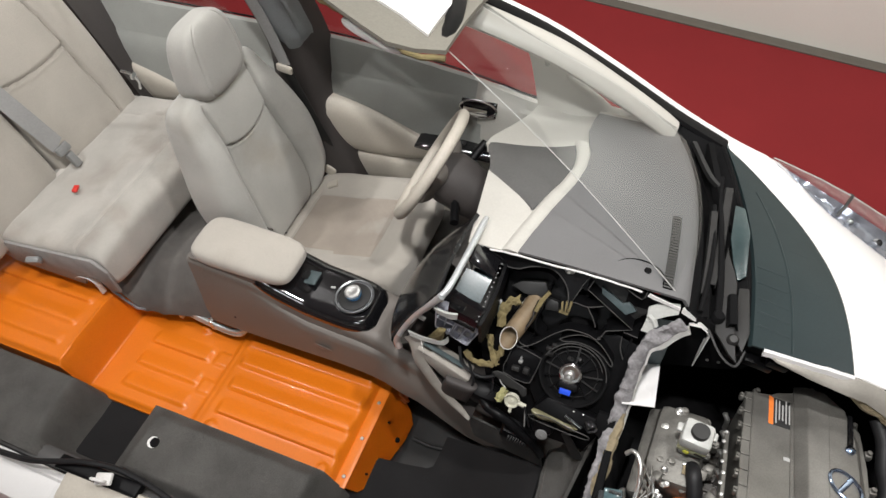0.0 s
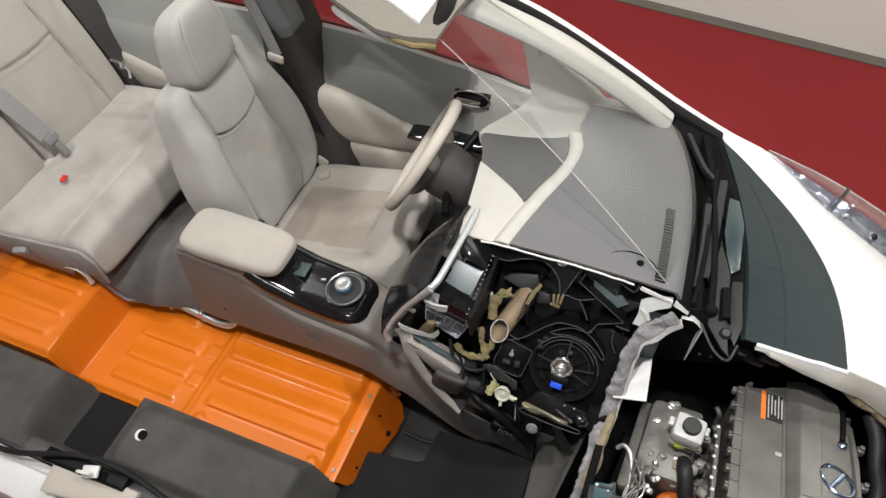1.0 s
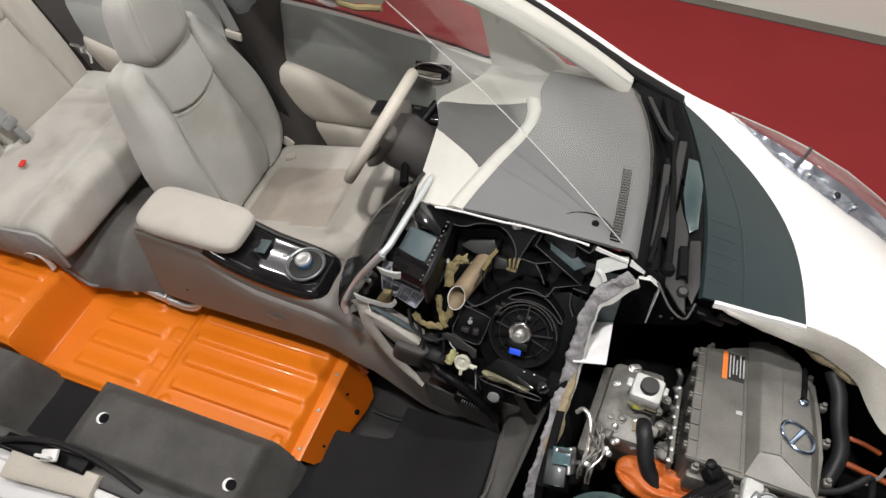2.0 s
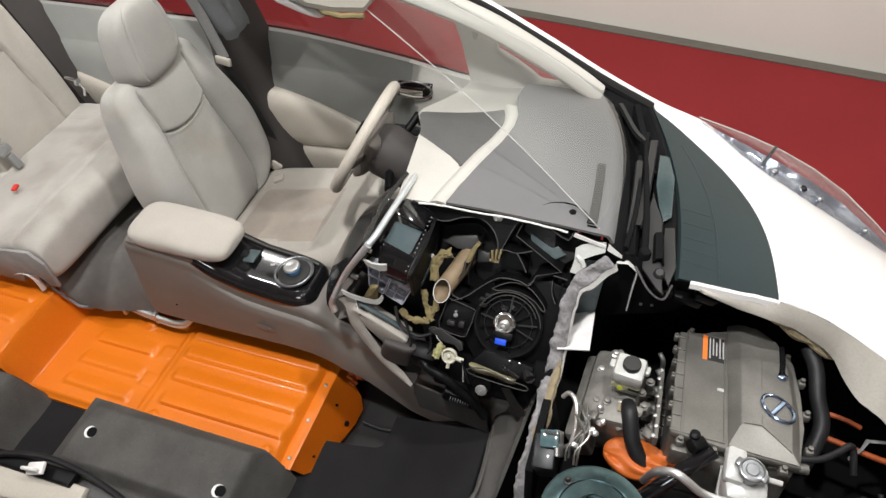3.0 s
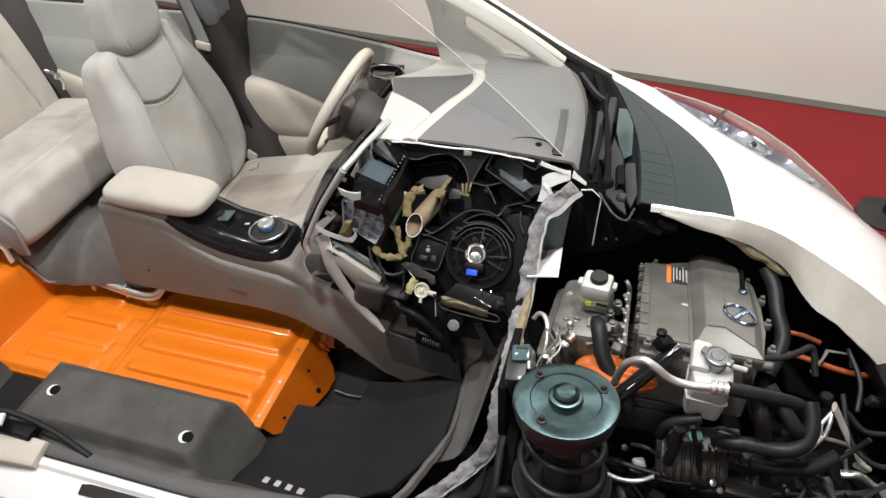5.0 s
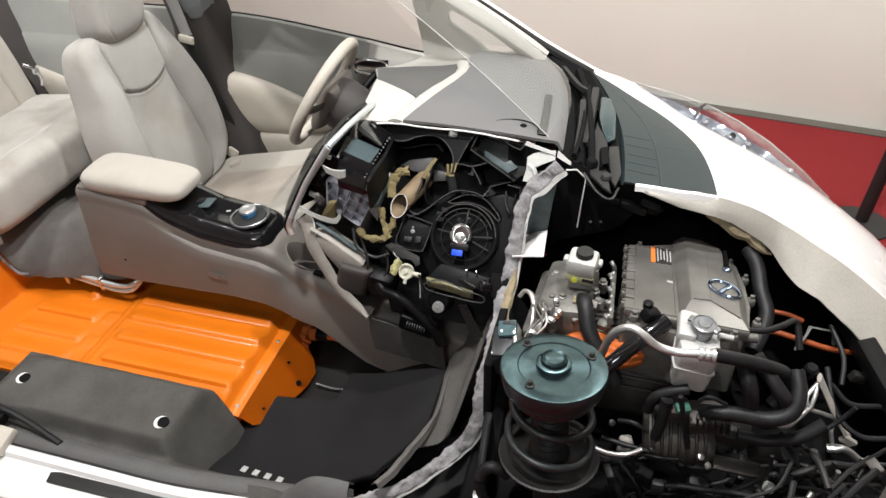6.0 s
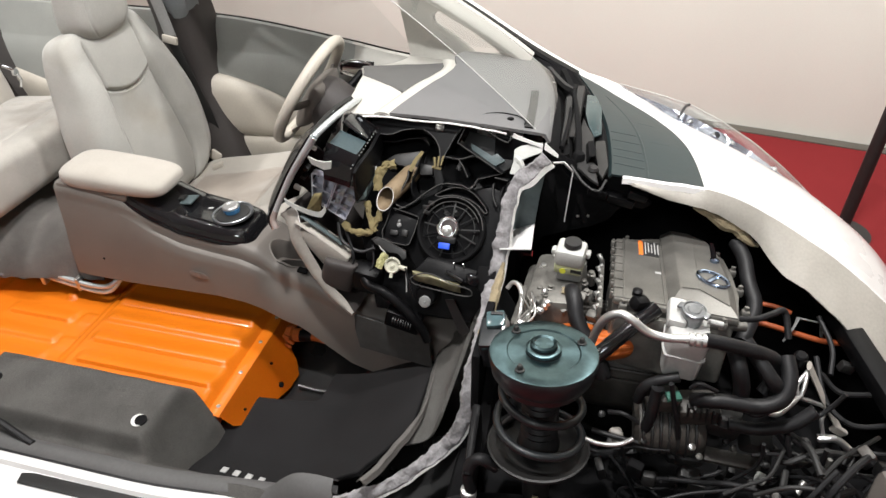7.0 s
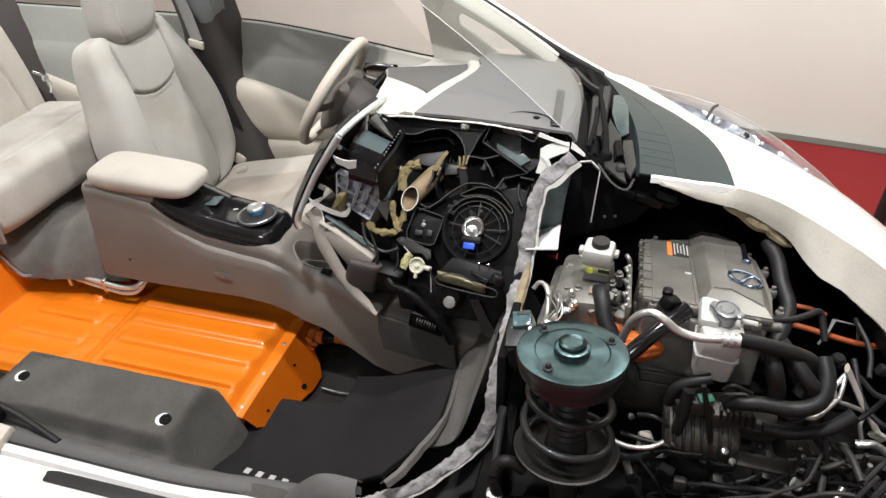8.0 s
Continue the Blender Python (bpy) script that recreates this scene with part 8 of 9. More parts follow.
# motor and reduction gear castings
motor = thing("drive_motor", (-0.02, -0.16, 0.30), "dull cast aluminium drive unit with brackets and bolts", "electric motor")
bm = bmn()
box(bm, (-0.03, -0.145, 0.60), (0.125, 0.20, 0.16), 0.02, (0, -8, -4))
part("gear_case", bm, ALU_DULL, motor)
bm = bmn()
box(bm, (-0.085, -0.16, 0.585), (0.05, 0.24, 0.10), 0.014, (0, -22, -4))
part("side_flange", bm, ALU_DULL, motor)
bm = bmn()
lathe(bm, [(0.12, -0.12), (0.13, -0.10), (0.13, 0.12), (0.115, 0.14)], (0.12, -0.16, 0.46), (1, 0, 0), 30)
part("rotor_case", bm, CASTING, motor)
for k in range(12):
    a = 0.35 + 0.19 * k
    bm = bmn()
    box(bm, (0.12 + 0.012 * (k % 3), -0.16 - 0.131 * math.cos(a), 0.46 + 0.131 * math.sin(a)), (0.20, 0.008, 0.014), 0.002, (math.degrees(math.pi / 2 - a) + 180, 0, 0))
    part("case_rib", bm, CASTING, motor)
random.seed(5)
for k in range(16):
    x, y = -0.075 + 0.125 * random.random(), -0.235 + 0.19 * random.random()
    bm = bmn()
    h = 0.002 + 0.010 * random.random()
    lathe(bm, [(0.011, -0.02), (0.011, h), (0.007, h + 0.002), (0.007, h + 0.008), (0.001, h + 0.009)], (x, y, 0.672 - 0.12 * abs(x + 0.03)), (0.1 * (random.random() - 0.5), 0, 1), 10)
    part("bolt_boss", bm, ALU if k % 3 else STEEL, motor)
for k in range(9):
    bm = bmn()
    box(bm, (-0.07 + 0.016 * k, -0.235 + 0.02 * (k % 4), 0.665 - 0.008 * (k % 3)), (0.018 + 0.012 * random.random(), 0.024, 0.026), 0.005, (random.uniform(-20, 20), random.uniform(-20, 20), random.uniform(-30, 30)))
    part("casting_lug", bm, ALU if k % 2 else ALU_DULL, motor)
bm = bmn()
box(bm, (-0.012, -0.205, 0.688), (0.018, 0.022, 0.003), 0, (0, 0, 0))
part("paper_tag", bm, FOAM, motor)
for k in range(5):
    bm = bmn()
    tube(bm, [(0.055, -0.02 - 0.05 * k, 0.67), (0.066, -0.03 - 0.05 * k, 0.655), (0.07, -0.03 - 0.05 * k, 0.61)], 0.006, 8)
    part("stud", bm, STEEL, motor)

# strut assembly
strut = thing("suspension_strut", (-0.02, -0.52, 0.30), "black suspension strut with coil spring and shiny top plate", "suspension strut")
SA = vec(-0.05, 0.15, 1.0).normalized()
ST = vec(-0.033, -0.498, 0.772)
bm = bmn()
lathe(bm, [(0.084, -0.064), (0.088, -0.064), (0.090, -0.048), (0.097, -0.046), (0.101, -0.040), (0.107, -0.008), (0.105, 0.0), (0.069, 0.0), (0.068, -0.022), (0.064, -0.026)], ST, SA, 56)
cupp = part("spring_cup", bm, STRUT, strut, "black pressed spring cup")
bm = bmn()
lathe(bm, [(0.0695, 0.0006), (0.072, 0.003), (0.077, 0.0035), (0.100, 0.002), (0.105, 0.0004)], ST, SA, 64)
part("top_face", bm, TEAL, cupp, "shiny bluish top face")
bm = bmn()
lathe(bm, [(0.066, -0.026), (0.050, -0.026), (0.047, -0.010), (0.043, -0.004), (0.036, -0.003), (0.0345, 0.002), (0.034, 0.010), (0.030, 0.0125), (0.0265, 0.0125), (0.026, 0.020), (0.022, 0.0235), (0.018, 0.020), (0.012, 0.017), (0.001, 0.016)], ST, SA, 44)
part("mount", bm, RUBBER, strut, "black rubber top mount")
bm = bmn()
lathe(bm, [(0.0345, 0.005), (0.0345, 0.0105), (0.0303, 0.0132), (0.0268, 0.0130)], ST, SA, 40)
part("mount_ring", bm, TEAL, strut)
bm = bmn()
lathe(bm, [(0.0264, 0.016), (0.0264, 0.0205), (0.0222, 0.0242), (0.0176, 0.0205)], ST, SA, 40)
part("mount_ring", bm, TEAL, strut)
sx_ = vec(1, 0, 0.05).normalized()
sy_ = SA.cross(sx_)
for a in (0.5, 2.45, 4.25):
    p = ST + (sx_ * math.cos(a) + sy_ * math.sin(a)) * 0.080
    bm = bmn()
    lathe(bm, [(0.0095, -0.003), (0.0095, 0.006), (0.0055, 0.007), (0.0055, 0.014), (0.004, 0.016), (0.001, 0.016)], p, SA, 12)
    part("stud_nut", bm, BLACK_MID, strut)
bm = bmn()
turns = []
for i in range(170):
    a = lerp(-math.pi / 2 - 3.7, -math.pi / 2 + 10.8, i / 169)
    fall = min(0.112 + 0.075 * (a + math.pi / 2) / (2 * math.pi), 0.232)
    turns.append(ST - SA * fall + (sx_ * math.cos(a) + sy_ * math.sin(a)) * (0.078 + 0.010 * smooth(0.08, 0.17, fall)))
tube(bm, turns, 0.0085, 10, per=1, smooth_line=False)
part("coil_spring", bm, STRUT, strut, "black coil spring", 70)
bm = bmn()
lathe(bm, [(0.045, 0), (0.04, 0.02)] + [(0.034 + 0.005 * (k % 2), 0.03 + 0.008 * k) for k in range(20)], ST - SA * 0.235, SA, 24)
part("dust_boot", bm, RUBBER, strut, "ribbed black dust boot")
bm = bmn()
lathe(bm, [(0.03, -0.12), (0.03, 0.0), (0.075, 0.002), (0.100, 0.010), (0.108, 0.024), (0.104, 0.026), (0.07, 0.010), (0.03, 0.01)], ST - SA * 0.262, SA, 40)
part("lower_seat", bm, BLACK_MID, strut, "dull lower spring seat")
bm = bmn()
lathe(bm, [(0.0095, 0), (0.0095, 0.012)], ST - SA * 0.325 + sy_ * -0.075, (1, 0, 0), 8)
part("paint_mark", bm, FOAM, strut)

# coolant bottle
cool = thing("coolant_bottle", (0.245, -0.33, 0.64), "white plastic coolant bottle with metal cap", "coolant bottle")
bm = bmn()
TANK = [(-0.042, 0.040), (0.036, 0.040), (0.040, -0.038), (0.028, -0.046), (-0.038, -0.046), (-0.044, -0.020)]
prism(bm, [(x * 0.92, y * 0.92) for x, y in TANK], 0.062, pose(0.248, -0.338, 0.642, 3, 4, -3), 0.007)
part("lower_tank", bm, BOTTLE, cool)
bm = bmn()
prism(bm, TANK, 0.058, pose(0.248, -0.338, 0.704, 3, 4, -3), 0.008)
part("upper_tank", bm, BOTTLE, cool)
bm = bmn()
prism(bm, [(x * 1.06, y * 1.06) for x, y in TANK], 0.005, pose(0.248, -0.338, 0.702, 3, 4, -3), 0.0015)
part("weld_seam", bm, BOTTLE, cool)
bm = bmn()
box(bm, (0.222, -0.318, 0.765), (0.040, 0.075, 0.030), 0.009, (3, 4, -3))
part("shoulder", bm, BOTTLE, cool)
bm = bmn()
lathe(bm, [(0.023, -0.030), (0.021, -0.004), (0.025, -0.002), (0.0265, 0.006), (0.025, 0.011), (0.022, 0.012), (0.020, 0.010), (0.014, 0.010), (0.012, 0.012), (0.001, 0.012)], (0.250, -0.330, 0.784), (0.02, -0.05, 1), 28)
part("cap", bm, CAPSTEEL, cool, "pressed metal cap")
for sgn in (-1, 1):
    bm = bmn()
    box(bm, (0.250 + sgn * 0.020, -0.330 - sgn * 0.010, 0.790), (0.022, 0.020, 0.009), 0.004, (0, 0, -25))
    part("cap_ear", bm, CAPSTEEL, cool)
bm = bmn()
lathe(bm, [(0.015, 0), (0.015, 0.014), (0.011, 0.018), (0.001, 0.018)], (0.218, -0.290, 0.752), (0, 0, 1), 18)
part("neck", bm, BOTTLE, cool)
bm = bmn()
lathe(bm, [(0.006, 0), (0.006, 0.03)], (0.282, -0.330, 0.768), (1, 0, -0.1), 10)
part("overflow_spout", bm, BOTTLE, cool)
# pipes and hoses
def hose(name, pts, r, material, label, category="hose", n=12, ridges=0.0, per=6):
    bm = bmn()
    tube(bm, pts, r, n, per=per, ridges=ridges)
    return solo(name, bm, material, label, category, group=category + " runs in the front compartment", angle=60)


alu = hose("alloy_pipe", [(0.058, -0.362, 0.680), (0.066, -0.370, 0.735), (0.080, -0.378, 0.778), (0.106, -0.384, 0.799), (0.132, -0.392, 0.792), (0.160, -0.399, 0.776), (0.195, -0.401, 0.770), (0.235, -0.400, 0.774), (0.275, -0.396, 0.776)], 0.0088, BRIGHT, "bright aluminium air-conditioning pipe", "metal pipe", 14)
for k in range(3):
    bm = bmn()
    lathe(bm, [(0.010, 0), (0.0145, 0.001), (0.0145, 0.008), (0.010, 0.009)], (0.240 + 0.012 * k, -0.400, 0.775 + 0.0005 * k), (1, 0.02, 0.06), 20)
    part("collar", bm, BRIGHT, alu)
hose("air_hose", [(0.272, -0.396, 0.776), (0.32, -0.388, 0.766), (0.39, -0.365, 0.735), (0.43, -0.345, 0.700), (0.44, -0.34, 0.655), (0.42, -0.36, 0.62)], 0.0145, RUBBER, "thick black rubber hose from the alloy pipe")
hose("motor_hose", [(0.000, -0.190, 0.676), (0.005, -0.212, 0.690), (0.013, -0.237, 0.680), (0.024, -0.265, 0.656), (0.046, -0.290, 0.630), (0.080, -0.312, 0.595), (0.100, -0.325, 0.550)], 0.0190, RUBBER, "thick black coolant hose on the drive unit")
bm = bmn()
tube(bm, [(0.055, -0.395, 0.650), (0.10, -0.36, 0.690), (0.15, -0.315, 0.725), (0.185, -0.285, 0.745)], 0.017, 12)
dia = solo("black_rail", bm, GLOSS, "glossy black diagonal pipe", "pipe", angle=60)
bm = bmn()
box(bm, (0.148, -0.285, 0.752), (0.04, 0.03, 0.03), 0.008, (10, 20, 40))
lathe(bm, [(0.011, 0), (0.011, 0.012), (0.006, 0.015)], (0.14, -0.275, 0.765), (0, 0, 1), 14)
part("valve", bm, BLACK, dia, "black valve block")
bm = bmn()
pillow(bm, lambda v: vec(lerp(-0.035, 0.155, v), -0.278 - 0.020 * v, 0.606 + 0.020 * v), (0, 1, 0.2), (0, -0.4, 1), lambda v: 0.040 + 0.010 * math.sin(5 * v), lambda u, v: 0.026 + 0.020 * noise.noise(vec(2.6 * u, 4 * v, 1)), lambda u, v: 0.05, 2.4, 2.4, 30, 34, 2.6)
boot = solo("orange_boot", bm, ORANGE_RUBBER, "orange rubber boot over the high-voltage terminals", "cable boot", angle=70)
for pts, r in (([(0.44, -0.03, 0.595), (0.49, -0.04, 0.600), (0.53, -0.05, 0.595)], 0.006),
               ([(0.43, -0.09, 0.580), (0.47, -0.095, 0.585), (0.53, -0.105, 0.580), (0.60, -0.11, 0.572), (0.68, -0.09, 0.56), (0.76, -0.07, 0.55)], 0.007)):
    hose("high_voltage_cable", pts, r, CABLE_SHADED, "orange high-voltage cable in the front compartment", "cable")
hose("upper_hose", [(0.385, 0.065, 0.705), (0.405, 0.02, 0.690), (0.415, -0.04, 0.665), (0.43, -0.09, 0.640), (0.42, -0.14, 0.62), (0.40, -0.19, 0.60)], 0.018, RUBBER, "black hose behind the inverter")
hose("bypass_hose", [(0.285, -0.235, 0.715), (0.34, -0.235, 0.705), (0.40, -0.22, 0.700), (0.44, -0.19, 0.695), (0.475, -0.16, 0.685), (0.49, -0.20, 0.64)], 0.0075, RUBBER, "thin black hose over the castings")
bm = bmn()
tube(bm, [(0.30, -0.26, 0.70), (0.34, -0.255, 0.70), (0.38, -0.25, 0.70)], 0.011, 10)
solo("clamp_pipe", bm, ALU_DULL, "dull metal pipe stub", "metal pipe")
# thick hoses low in the bay
for nm, pts, r in (("radiator_hose", [(0.286, -0.400, 0.606), (0.307, -0.420, 0.634), (0.345, -0.420, 0.640), (0.399, -0.420, 0.641), (0.440, -0.410, 0.660), (0.452, -0.38, 0.690), (0.445, -0.34, 0.715)], 0.0160),
                   ("radiator_hose", [(0.338, -0.36, 0.735), (0.350, -0.395, 0.712), (0.365, -0.400, 0.665), (0.372, -0.395, 0.62)], 0.0165),
                   ("radiator_hose", [(0.360, -0.340, 0.740), (0.409, -0.390, 0.703), (0.434, -0.390, 0.668), (0.439, -0.385, 0.625)], 0.0150),
                   ("radiator_hose", [(0.364, -0.405, 0.558), (0.420, -0.410, 0.563), (0.477, -0.410, 0.595), (0.515, -0.395, 0.632)], 0.0140),
                   ("bypass_loop", [(0.173, -0.400, 0.575), (0.181, -0.400, 0.619), (0.205, -0.400, 0.645), (0.245, -0.395, 0.662)], 0.0115),
                   ("heater_hose", [(0.205, -0.415, 0.640), (0.204, -0.420, 0.548), (0.191, -0.420, 0.475), (0.160, -0.425, 0.430)], 0.0125),
                   ("heater_hose", [(0.060, -0.430, 0.412), (0.115, -0.430, 0.405), (0.158, -0.428, 0.435)], 0.0120),
                   ("heater_hose", [(-0.10, -0.58, 0.49), (-0.13, -0.585, 0.515), (-0.15, -0.59, 0.505), (-0.158, -0.60, 0.47), (-0.15, -0.60, 0.42)], 0.013)):
    hose(nm, pts, r, RUBBER, "thick black ribbed coolant hose", "hose")
for pts, r in (([(0.226, -0.428, 0.672), (0.254, -0.430, 0.575), (0.266, -0.430, 0.532), (0.282, -0.428, 0.437)], 0.0055),
               ([(0.158, -0.440, 0.465), (0.180, -0.440, 0.385), (0.206, -0.440, 0.334), (0.242, -0.440, 0.331), (0.290, -0.448, 0.356), (0.355, -0.450, 0.383), (0.416, -0.450, 0.463), (0.433, -0.450, 0.515), (0.428, -0.448, 0.565)], 0.0042),
               ([(0.474, -0.420, 0.575), (0.484, -0.430, 0.540), (0.501, -0.430, 0.485), (0.495, -0.430, 0.421), (0.461, -0.430, 0.392), (0.402, -0.430, 0.394)], 0.0060),
               ([(0.440, -0.410, 0.585), (0.495, -0.420, 0.524), (0.563, -0.420, 0.444)], 0.0058),
               ([(0.455, -0.410, 0.580), (0.510, -0.420, 0.545), (0.560, -0.415, 0.50)], 0.0050),
               ([(0.436, -0.395, 0.639), (0.431, -0.400, 0.609), (0.408, -0.400, 0.593), (0.387, -0.398, 0.600)], 0.0048),
               ([(0.267, -0.415, 0.656), (0.282, -0.420, 0.677), (0.318, -0.418, 0.662)], 0.0045),
               ([(0.549, -0.435, 0.568), (0.551, -0.440, 0.472), (0.553, -0.440, 0.411)], 0.0055),
               ([(0.576, -0.35, 0.647), (0.560, -0.355, 0.61), (0.53, -0.37, 0.58), (0.49, -0.38, 0.57)], 0.0050),
               ([(0.12, -0.40, 0.52), (0.15, -0.41, 0.535), (0.185, -0.415, 0.52), (0.22, -0.42, 0.50), (0.26, -0.41, 0.49)], 0.0050)):
    hose("wiring_loom", pts, r, RUBBER, "black wiring loom low in the compartment", "wiring", 8)
random.seed(11)
for k in range(14):
    x, y, z = random.uniform(0.08, 0.54), random.uniform(-0.50, -0.38), random.uniform(0.36, 0.46)
    pts = [vec(x, y, z)]
    d = vec(random.uniform(-1, 1), random.uniform(-0.3, 0.3), random.uniform(-0.4, 0.4)).normalized() * 0.045
    for _ in range(4):
        d = d + vec(random.uniform(-1, 1), random.uniform(-0.4, 0.4), random.uniform(-0.7, 0.5)) * 0.022
        nx = pts[-1] + d
        nx.z = min(max(nx.z, 0.30), 0.48)
        nx.x = min(nx.x, 0.56)
        nx.y = min(nx.y, -0.37)
        pts.append(nx)
    hose("wiring_loom", pts, random.choice((0.003, 0.004, 0.006)), RUBBER, "black wiring loom low in the compartment", "wiring", 8)
for pts, r, m in (([(0.06, -0.50, 0.545), (0.10, -0.505, 0.538), (0.14, -0.50, 0.540), (0.17, -0.49, 0.555)], 0.005, BRIGHT),
                  ([(0.518, -0.285, 0.633), (0.499, -0.310, 0.617), (0.495, -0.325, 0.615), (0.506, -0.330, 0.596), (0.536, -0.320, 0.579), (0.575, -0.305, 0.550), (0.571, -0.320, 0.528), (0.584, -0.330, 0.489)], 0.0045, BRIGHT),
                  ([(0.518, -0.285, 0.633), (0.513, -0.310, 0.620), (0.507, -0.330, 0.599)], 0.0045, BRIGHT),
                  ([(0.575, -0.335, 0.483), (0.597, -0.335, 0.490)], 0.008, BRIGHT),
                  ([(0.424, -0.390, 0.600), (0.452, -0.390, 0.596), (0.482, -0.360, 0.602), (0.504, -0.330, 0.599)], 0.0055, BRIGHT),
                  ([(0.576, -0.328, 0.478), (0.612, -0.330, 0.486), (0.655, -0.330, 0.455), (0.671, -0.326, 0.466)], 0.0085, BRIGHT),
                  ([(0.561, -0.438, 0.544), (0.567, -0.440, 0.458)], 0.005, ALU_DULL),
                  ([(0.52, -0.47, 0.50), (0.49, -0.52, 0.46), (0.47, -0.56, 0.42)], 0.006, STEEL),
                  ([(0.56, -0.48, 0.48), (0.58, -0.53, 0.44)], 0.005, STEEL)):
    hose("metal_line", pts, r, m, "thin bent metal line in the front compartment", "metal pipe", 10)
# electric compressor and low castings
comp = thing("compressor", (0.2, -0.45, 0.35), "dark compressor and castings low in the compartment", "compressor")
bm = bmn()
lathe(bm, [(0.05, 0), (0.062, 0.01), (0.062, 0.13), (0.05, 0.15), (0.03, 0.155)], (0.18, -0.38, 0.475), (1, 0.05, 0.10), 28)
part("cylinder", bm, CASTING, comp)
for k in range(7):
    bm = bmn()
    lathe(bm, [(0.062, 0), (0.066, 0.002), (0.066, 0.006), (0.062, 0.008)], (0.195 + 0.018 * k, -0.379 + 0.001 * k, 0.4765 + 0.0018 * k), (1, 0.05, 0.10), 28)
    part("cooling_rib", bm, BLACK_MID, comp)
for c, sz, tn, m in (((0.300, -0.385, 0.570), (0.085, 0.06, 0.055), (10, -8, 6), CASTING), ((0.360, -0.380, 0.535), (0.07, 0.06, 0.05), (14, 6, -4), BLACK_MID), ((0.232, -0.395, 0.590), (0.045, 0.045, 0.05), (12, 4, 12), CASTING),
                     ((0.396, -0.405, 0.445), (0.125, 0.035, 0.020), (20, 4, 2), CASTING), ((0.300, -0.400, 0.430), (0.075, 0.05, 0.035), (15, -6, 0), BLACK_MID), ((0.145, -0.410, 0.462), (0.030, 0.030, 0.022), (10, 0, 20), CHEEK),
                     ((0.430, -0.395, 0.510), (0.06, 0.05, 0.045), (15, 20, 10), BLACK_MID), ((0.520, -0.400, 0.500), (0.05, 0.05, 0.06), (15, -15, 10), BLACK_MID)):
    bm = bmn()
    box(bm, c, sz, 0.008, tn)
    part("casting", bm, m, comp)
for k in range(6):
    bm = bmn()
    box(bm, (0.275 + 0.013 * k, -0.418, 0.592 - 0.002 * k), (0.005, 0.012, 0.040), 0.001, (10, -8, 6))
    part("cast_fin", bm, BLACK_MID, comp)
random.seed(8)
for k in range(14):
    bm = bmn()
    c = (random.uniform(0.08, 0.56), random.uniform(-0.48, -0.36), random.uniform(0.34, 0.44))
    box(bm, c, [random.uniform(0.018, 0.05) for _ in range(3)], 0.006, [random.uniform(-20, 20) for _ in range(3)])
    part("casting", bm, random.choice((COWLGREY, BLACK_SOFT, BLACK_MID, BLACK_MID)), comp)
for k in range(11):
    bm = bmn()
    lathe(bm, [(0.007, 0), (0.008, 0.01), (0.005, 0.012)], (random.uniform(0.10, 0.54), random.uniform(-0.45, -0.40), random.uniform(0.42, 0.54)), (random.uniform(-0.4, 0.4), -0.5, 1), 8)
    part("bolt", bm, random.choice((STEEL, ALU_DULL, BLACK_MID, BLACK_MID)), comp)
bm = bmn()
box(bm, (0.240, -0.415, 0.622), (0.030, 0.022, 0.010), 0.002, (5, 0, 20))
part("circuit_board", bm, GREEN_BD, comp, "green circuit board")
bm = bmn()
lathe(bm, [(0.013, 0), (0.013, 0.014), (0.011, 0.016)], (0.446, -0.440, 0.447), (0.9, -0.1, -0.3), 16)
part("white_collar", bm, MILK, comp)

# brake modulator with bright lines
abs_ = thing("brake_modulator", (-0.125, -0.33, 0.50), "brake modulator with bright pipes beside the bulkhead", "brake unit")
bm = bmn()
box(bm, (-0.158, -0.335, 0.610), (0.050, 0.080, 0.090), 0.005, (12, -8, 4))
part("black_case", bm, STRUT, abs_)
for k, (dy, dz) in enumerate(((0.0, 0.0), (-0.042, -0.030))):
    bm = bmn()
    box(bm, (-0.156 - 0.004 * k, -0.318 + dy, 0.664 + dz), (0.042, 0.040, 0.022), 0.003, (18, -14, 6))
    cover = part("solenoid_cover", bm, TEALGLASS, abs_, "bluish clear solenoid cover")
    for m in range(4):
        bm = bmn()
        lathe(bm, [(0.0045, 0), (0.0045, 0.004), (0.002, 0.005)], (-0.166 + 0.007 * m, -0.310 + dy, 0.676 + dz + 0.001 * m), (0, -0.3, 1), 8)
        part("pin", bm, BLACK_MID, cover)
for c, sz, tn in (((-0.134, -0.312, 0.640), (0.009, 0.060, 0.070), (24, -14, 8)), ((-0.108, -0.312, 0.642), (0.016, 0.012, 0.075), (14, 18, -6))):
    bm = bmn()
    box(bm, c, sz, 0.003, tn)
    part("valve_block", bm, BRIGHT, abs_, "bright aluminium block")
bm = bmn()
tube(bm, [(-0.150, -0.205, 0.668), (-0.138, -0.200, 0.684), (-0.122, -0.212, 0.688), (-0.110, -0.240, 0.680), (-0.106, -0.275, 0.662), (-0.108, -0.305, 0.645)], 0.0055, 10)
part("thick_pipe", bm, BRIGHT, abs_, "bright bent pipe")
random.seed(3)
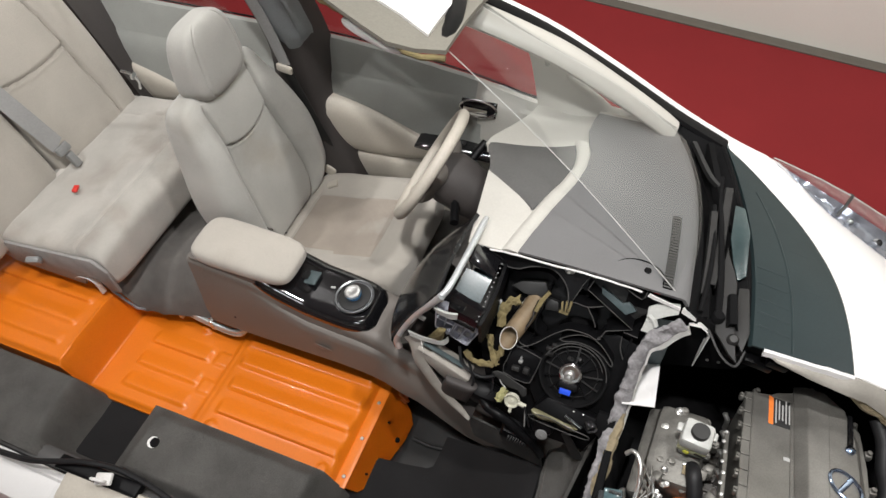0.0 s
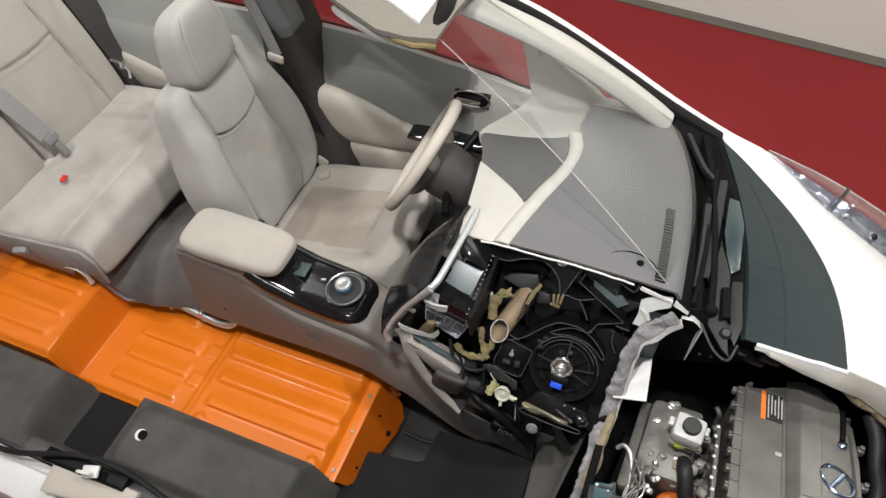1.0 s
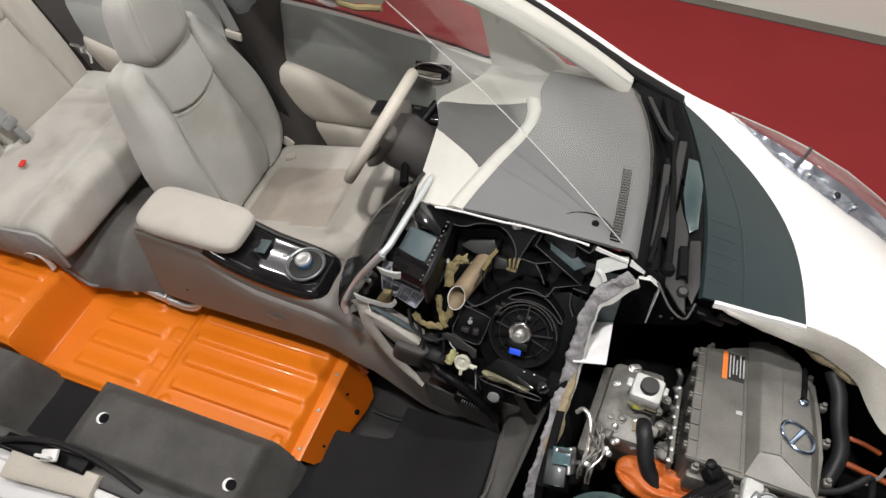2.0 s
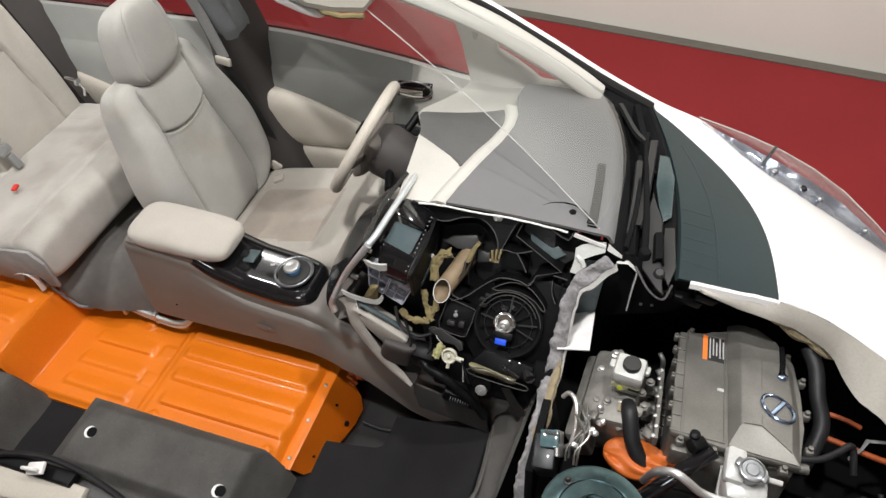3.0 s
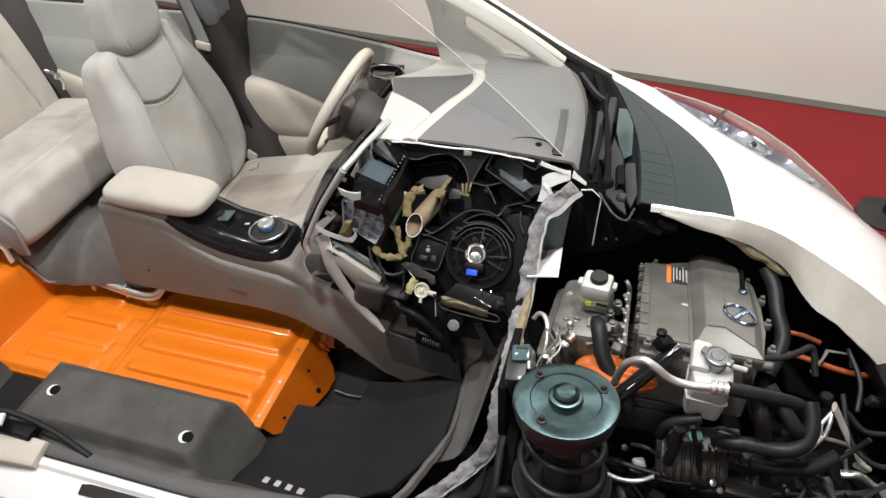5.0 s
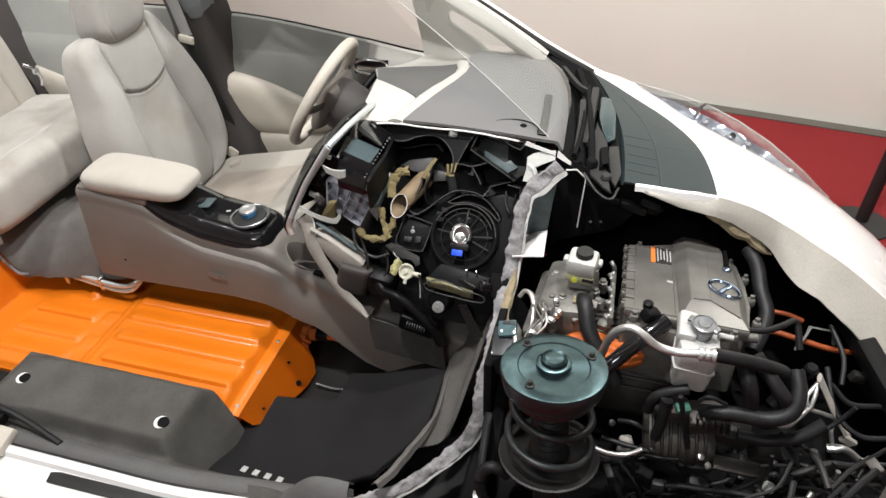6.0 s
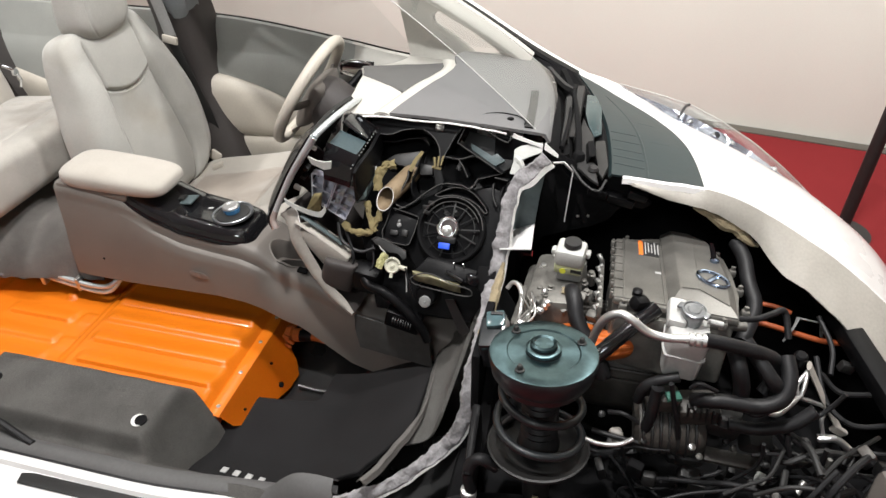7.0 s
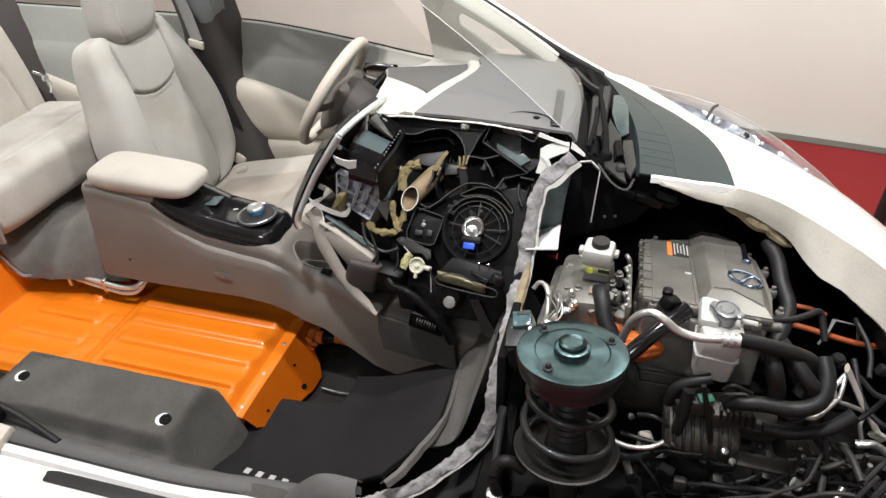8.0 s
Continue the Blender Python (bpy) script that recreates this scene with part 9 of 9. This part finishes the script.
for k in range(6):
    bm = bmn()
    x0, y0 = -0.115 + 0.03 * random.random(), -0.315 - 0.04 * random.random()
    x1, y1, z1 = -0.125 + 0.06 * random.random(), -0.20 - 0.06 * random.random(), 0.68 + 0.05 * random.random()
    tube(bm, [(x0, y0, 0.635), (x0, y0 + 0.02, 0.665), (lerp(x0, x1, 0.5) + 0.02 * random.random(), lerp(y0, y1, 0.6), 0.67 + 0.02 * random.random()), (x1, y1, z1)], 0.0026, 8)
    part("brake_line", bm, ALU_DULL if k % 2 else STEEL, abs_)
for k in range(6):
    bm = bmn()
    lathe(bm, [(0.007, 0), (0.007, 0.012), (0.004, 0.014)], (-0.11 + 0.07 * random.random(), -0.30 + 0.09 * random.random(), 0.655 + 0.03 * random.random()), (random.uniform(-0.5, 0.5), -0.3, 1), 8)
    part("fitting", bm, BRIGHT, abs_)

# front carrier
front = thing("front_carrier", (0.62, -0.2, 0.45), "black front carrier with pale brackets", "radiator carrier")
bm = bmn()
box(bm, (0.66, -0.15, 0.60), (0.05, 0.70, 0.045), 0.008, (0, 0, 12))
part("cross_bar", bm, BLACK, front)
bm = bmn()
tube(bm, [(0.516, -0.285, 0.650), (0.565, -0.296, 0.572), (0.619, -0.309, 0.496)], 0.015, 8, per=4, flat=0.35)
box(bm, (0.615, -0.315, 0.499), (0.034, 0.012, 0.022), 0.004, (10, 30, 0))
part("pale_bracket", bm, SHELLGREY, front, "pale grey bracket")
bm = bmn()
tube(bm, [(0.512, -0.118, 0.560), (0.525, -0.111, 0.600), (0.532, -0.097, 0.621), (0.596, -0.069, 0.593), (0.606, -0.075, 0.555)], 0.0055, 6, per=2, flat=0.4, smooth_line=False)
part("wire_bracket", bm, GREYPL, front, "pale bent bracket")
bm = bmn()
lathe(bm, [(0.014, 0), (0.014, 0.03), (0.010, 0.034)], (0.500, -0.265, 0.632), (0, -0.2, 1), 14)
part("black_cap", bm, BLACK, front)
bm = bmn()
box(bm, (0.640, -0.175, 0.560), (0.035, 0.02, 0.025), 0.004, (0, 20, 10))
part("grey_plug", bm, BLACK_MID, front)
for pts in ([(0.55, -0.22, 0.62), (0.57, -0.30, 0.57), (0.62, -0.34, 0.55), (0.70, -0.33, 0.56), (0.80, -0.30, 0.56)], [(0.56, -0.25, 0.60), (0.60, -0.28, 0.58), (0.67, -0.27, 0.58), (0.76, -0.26, 0.58)], [(0.58, -0.08, 0.62), (0.60, -0.16, 0.60), (0.59, -0.23, 0.58)]):
    bm = bmn()
    tube(bm, pts, 0.006, 8)
    part("loom", bm, RUBBER, front)
random.seed(21)
for k in range(34):
    bm = bmn()
    c = vec(random.uniform(0.46, 0.80), random.uniform(-0.54, -0.37), 0)
    c.z = random.uniform(0.42, 0.56) - 0.35 * max(0.0, c.x - 0.62)
    if k % 3 == 0:
        box(bm, c, [random.uniform(0.015, 0.040) for _ in range(3)], 0.004, [random.uniform(-40, 40) for _ in range(3)])
        part("clip_block", bm, random.choice((CASTING, BLACK_SOFT, BLACK_MID)), front)
    else:
        d = vec(random.uniform(-1, 1), random.uniform(-1, 1), random.uniform(-0.5, 0.5)).normalized() * 0.06
        e2 = vec(random.uniform(-1, 1), random.uniform(-1, 1), random.uniform(-0.8, 0.2)).normalized() * 0.05
        tube(bm, [c - d, c + vec(0, 0, 0.02), c + d, c + d + e2, c + d + e2 * 2], random.choice((0.004, 0.005, 0.007)), 8)
        part("small_hose", bm, random.choice((RUBBER, RUBBER, BLACK_MID, COWLGREY)), front)
bm = bmn()
box(bm, (0.70, -0.52, 0.36), (0.06, 0.20, 0.36), 0.02, (0, 0, 10))
part("side_carrier", bm, CONSOLE, front, "grey-brown side carrier")

# inner wing, subframe and closing panels
bm = bmn()
box(bm, (0.97, -0.20, 0.26), (0.02, 1.25, 0.36), 0.004, (0, -25, 6))
part("front_shield", bm, BLACK_SOFT, front)
bm = bmn()
box(bm, (0.55, -0.22, 0.20), (1.05, 1.25, 0.02), 0.004)
part("under_tray", bm, BLACK_SOFT, front)
sub = thing("subframe", (0.2, -0.2, 0.2), "black subframe and inner wing panels", "subframe")
bm = bmn()
box(bm, (0.25, -0.10, 0.24), (0.95, 1.10, 0.10), 0.03)
part("cradle", bm, BLACK_SOFT, sub)
bm = bmn()
box(bm, (0.28, -0.60, 0.33), (0.60, 0.05, 0.14), 0.02)
part("near_beam", bm, BLACK, sub)
bm = bmn()
rows = [[(-0.175, -0.17 - 0.25 * s, 0.60 - 0.22 * s), (-0.150, -0.20 - 0.30 * s, 0.52 - 0.20 * s), (-0.14, -0.24 - 0.34 * s, 0.28)] for s in [k / 8 for k in range(9)]]
bm2 = bm
slab(bm2, rows, 0.008)
part("inner_wall", bm2, BLACK_SOFT, sub)
bm = bmn()
box(bm, (-0.165, -0.50, 0.40), (0.02, 0.16, 0.24), 0.006, (18, 0, 4))
part("inner_plate", bm, BLACK, sub)
bm = bmn()
box(bm, (-0.19, -0.10, 0.42), (0.02, 0.56, 0.36), 0.004)
part("lower_bulkhead", bm, BLACK_SOFT, sub)
bm = bmn()
lathe(bm, [(0.018, 0), (0.018, 0.02), (0.010, 0.024), (0.010, 0.05)], (-0.155, -0.60, 0.40), (0, 0, 1), 12)
part("ball_joint", bm, BRIGHT, sub)

# near front wheel
bm = bmn()
prof = [(0.20, -0.09), (0.29, -0.098), (0.315, -0.085), (0.325, -0.06)]
for k in range(5):
    y = -0.06 + 0.024 * k
    prof += [(0.327, y), (0.327, y + 0.018), (0.319, y + 0.019), (0.319, y + 0.023)]
prof += [(0.325, 0.06), (0.315, 0.085), (0.29, 0.098), (0.20, 0.09)]
lathe(bm, [(q[0] + 0.018, q[1]) for q in prof], (0.0, -0.655, 0.065), (0, -1, 0), 96)
road_wheel = part("wheel", bm, RUBBER, car, "black tyre with grooved tread")
bm = bmn()
lathe(bm, [(0.05, -0.05), (0.19, -0.08), (0.20, -0.09), (0.20, 0.09), (0.19, 0.07), (0.05, 0.06)], (0.0, -0.655, 0.065), (0, -1, 0), 40)
part("rim", bm, BRIGHT, road_wheel)
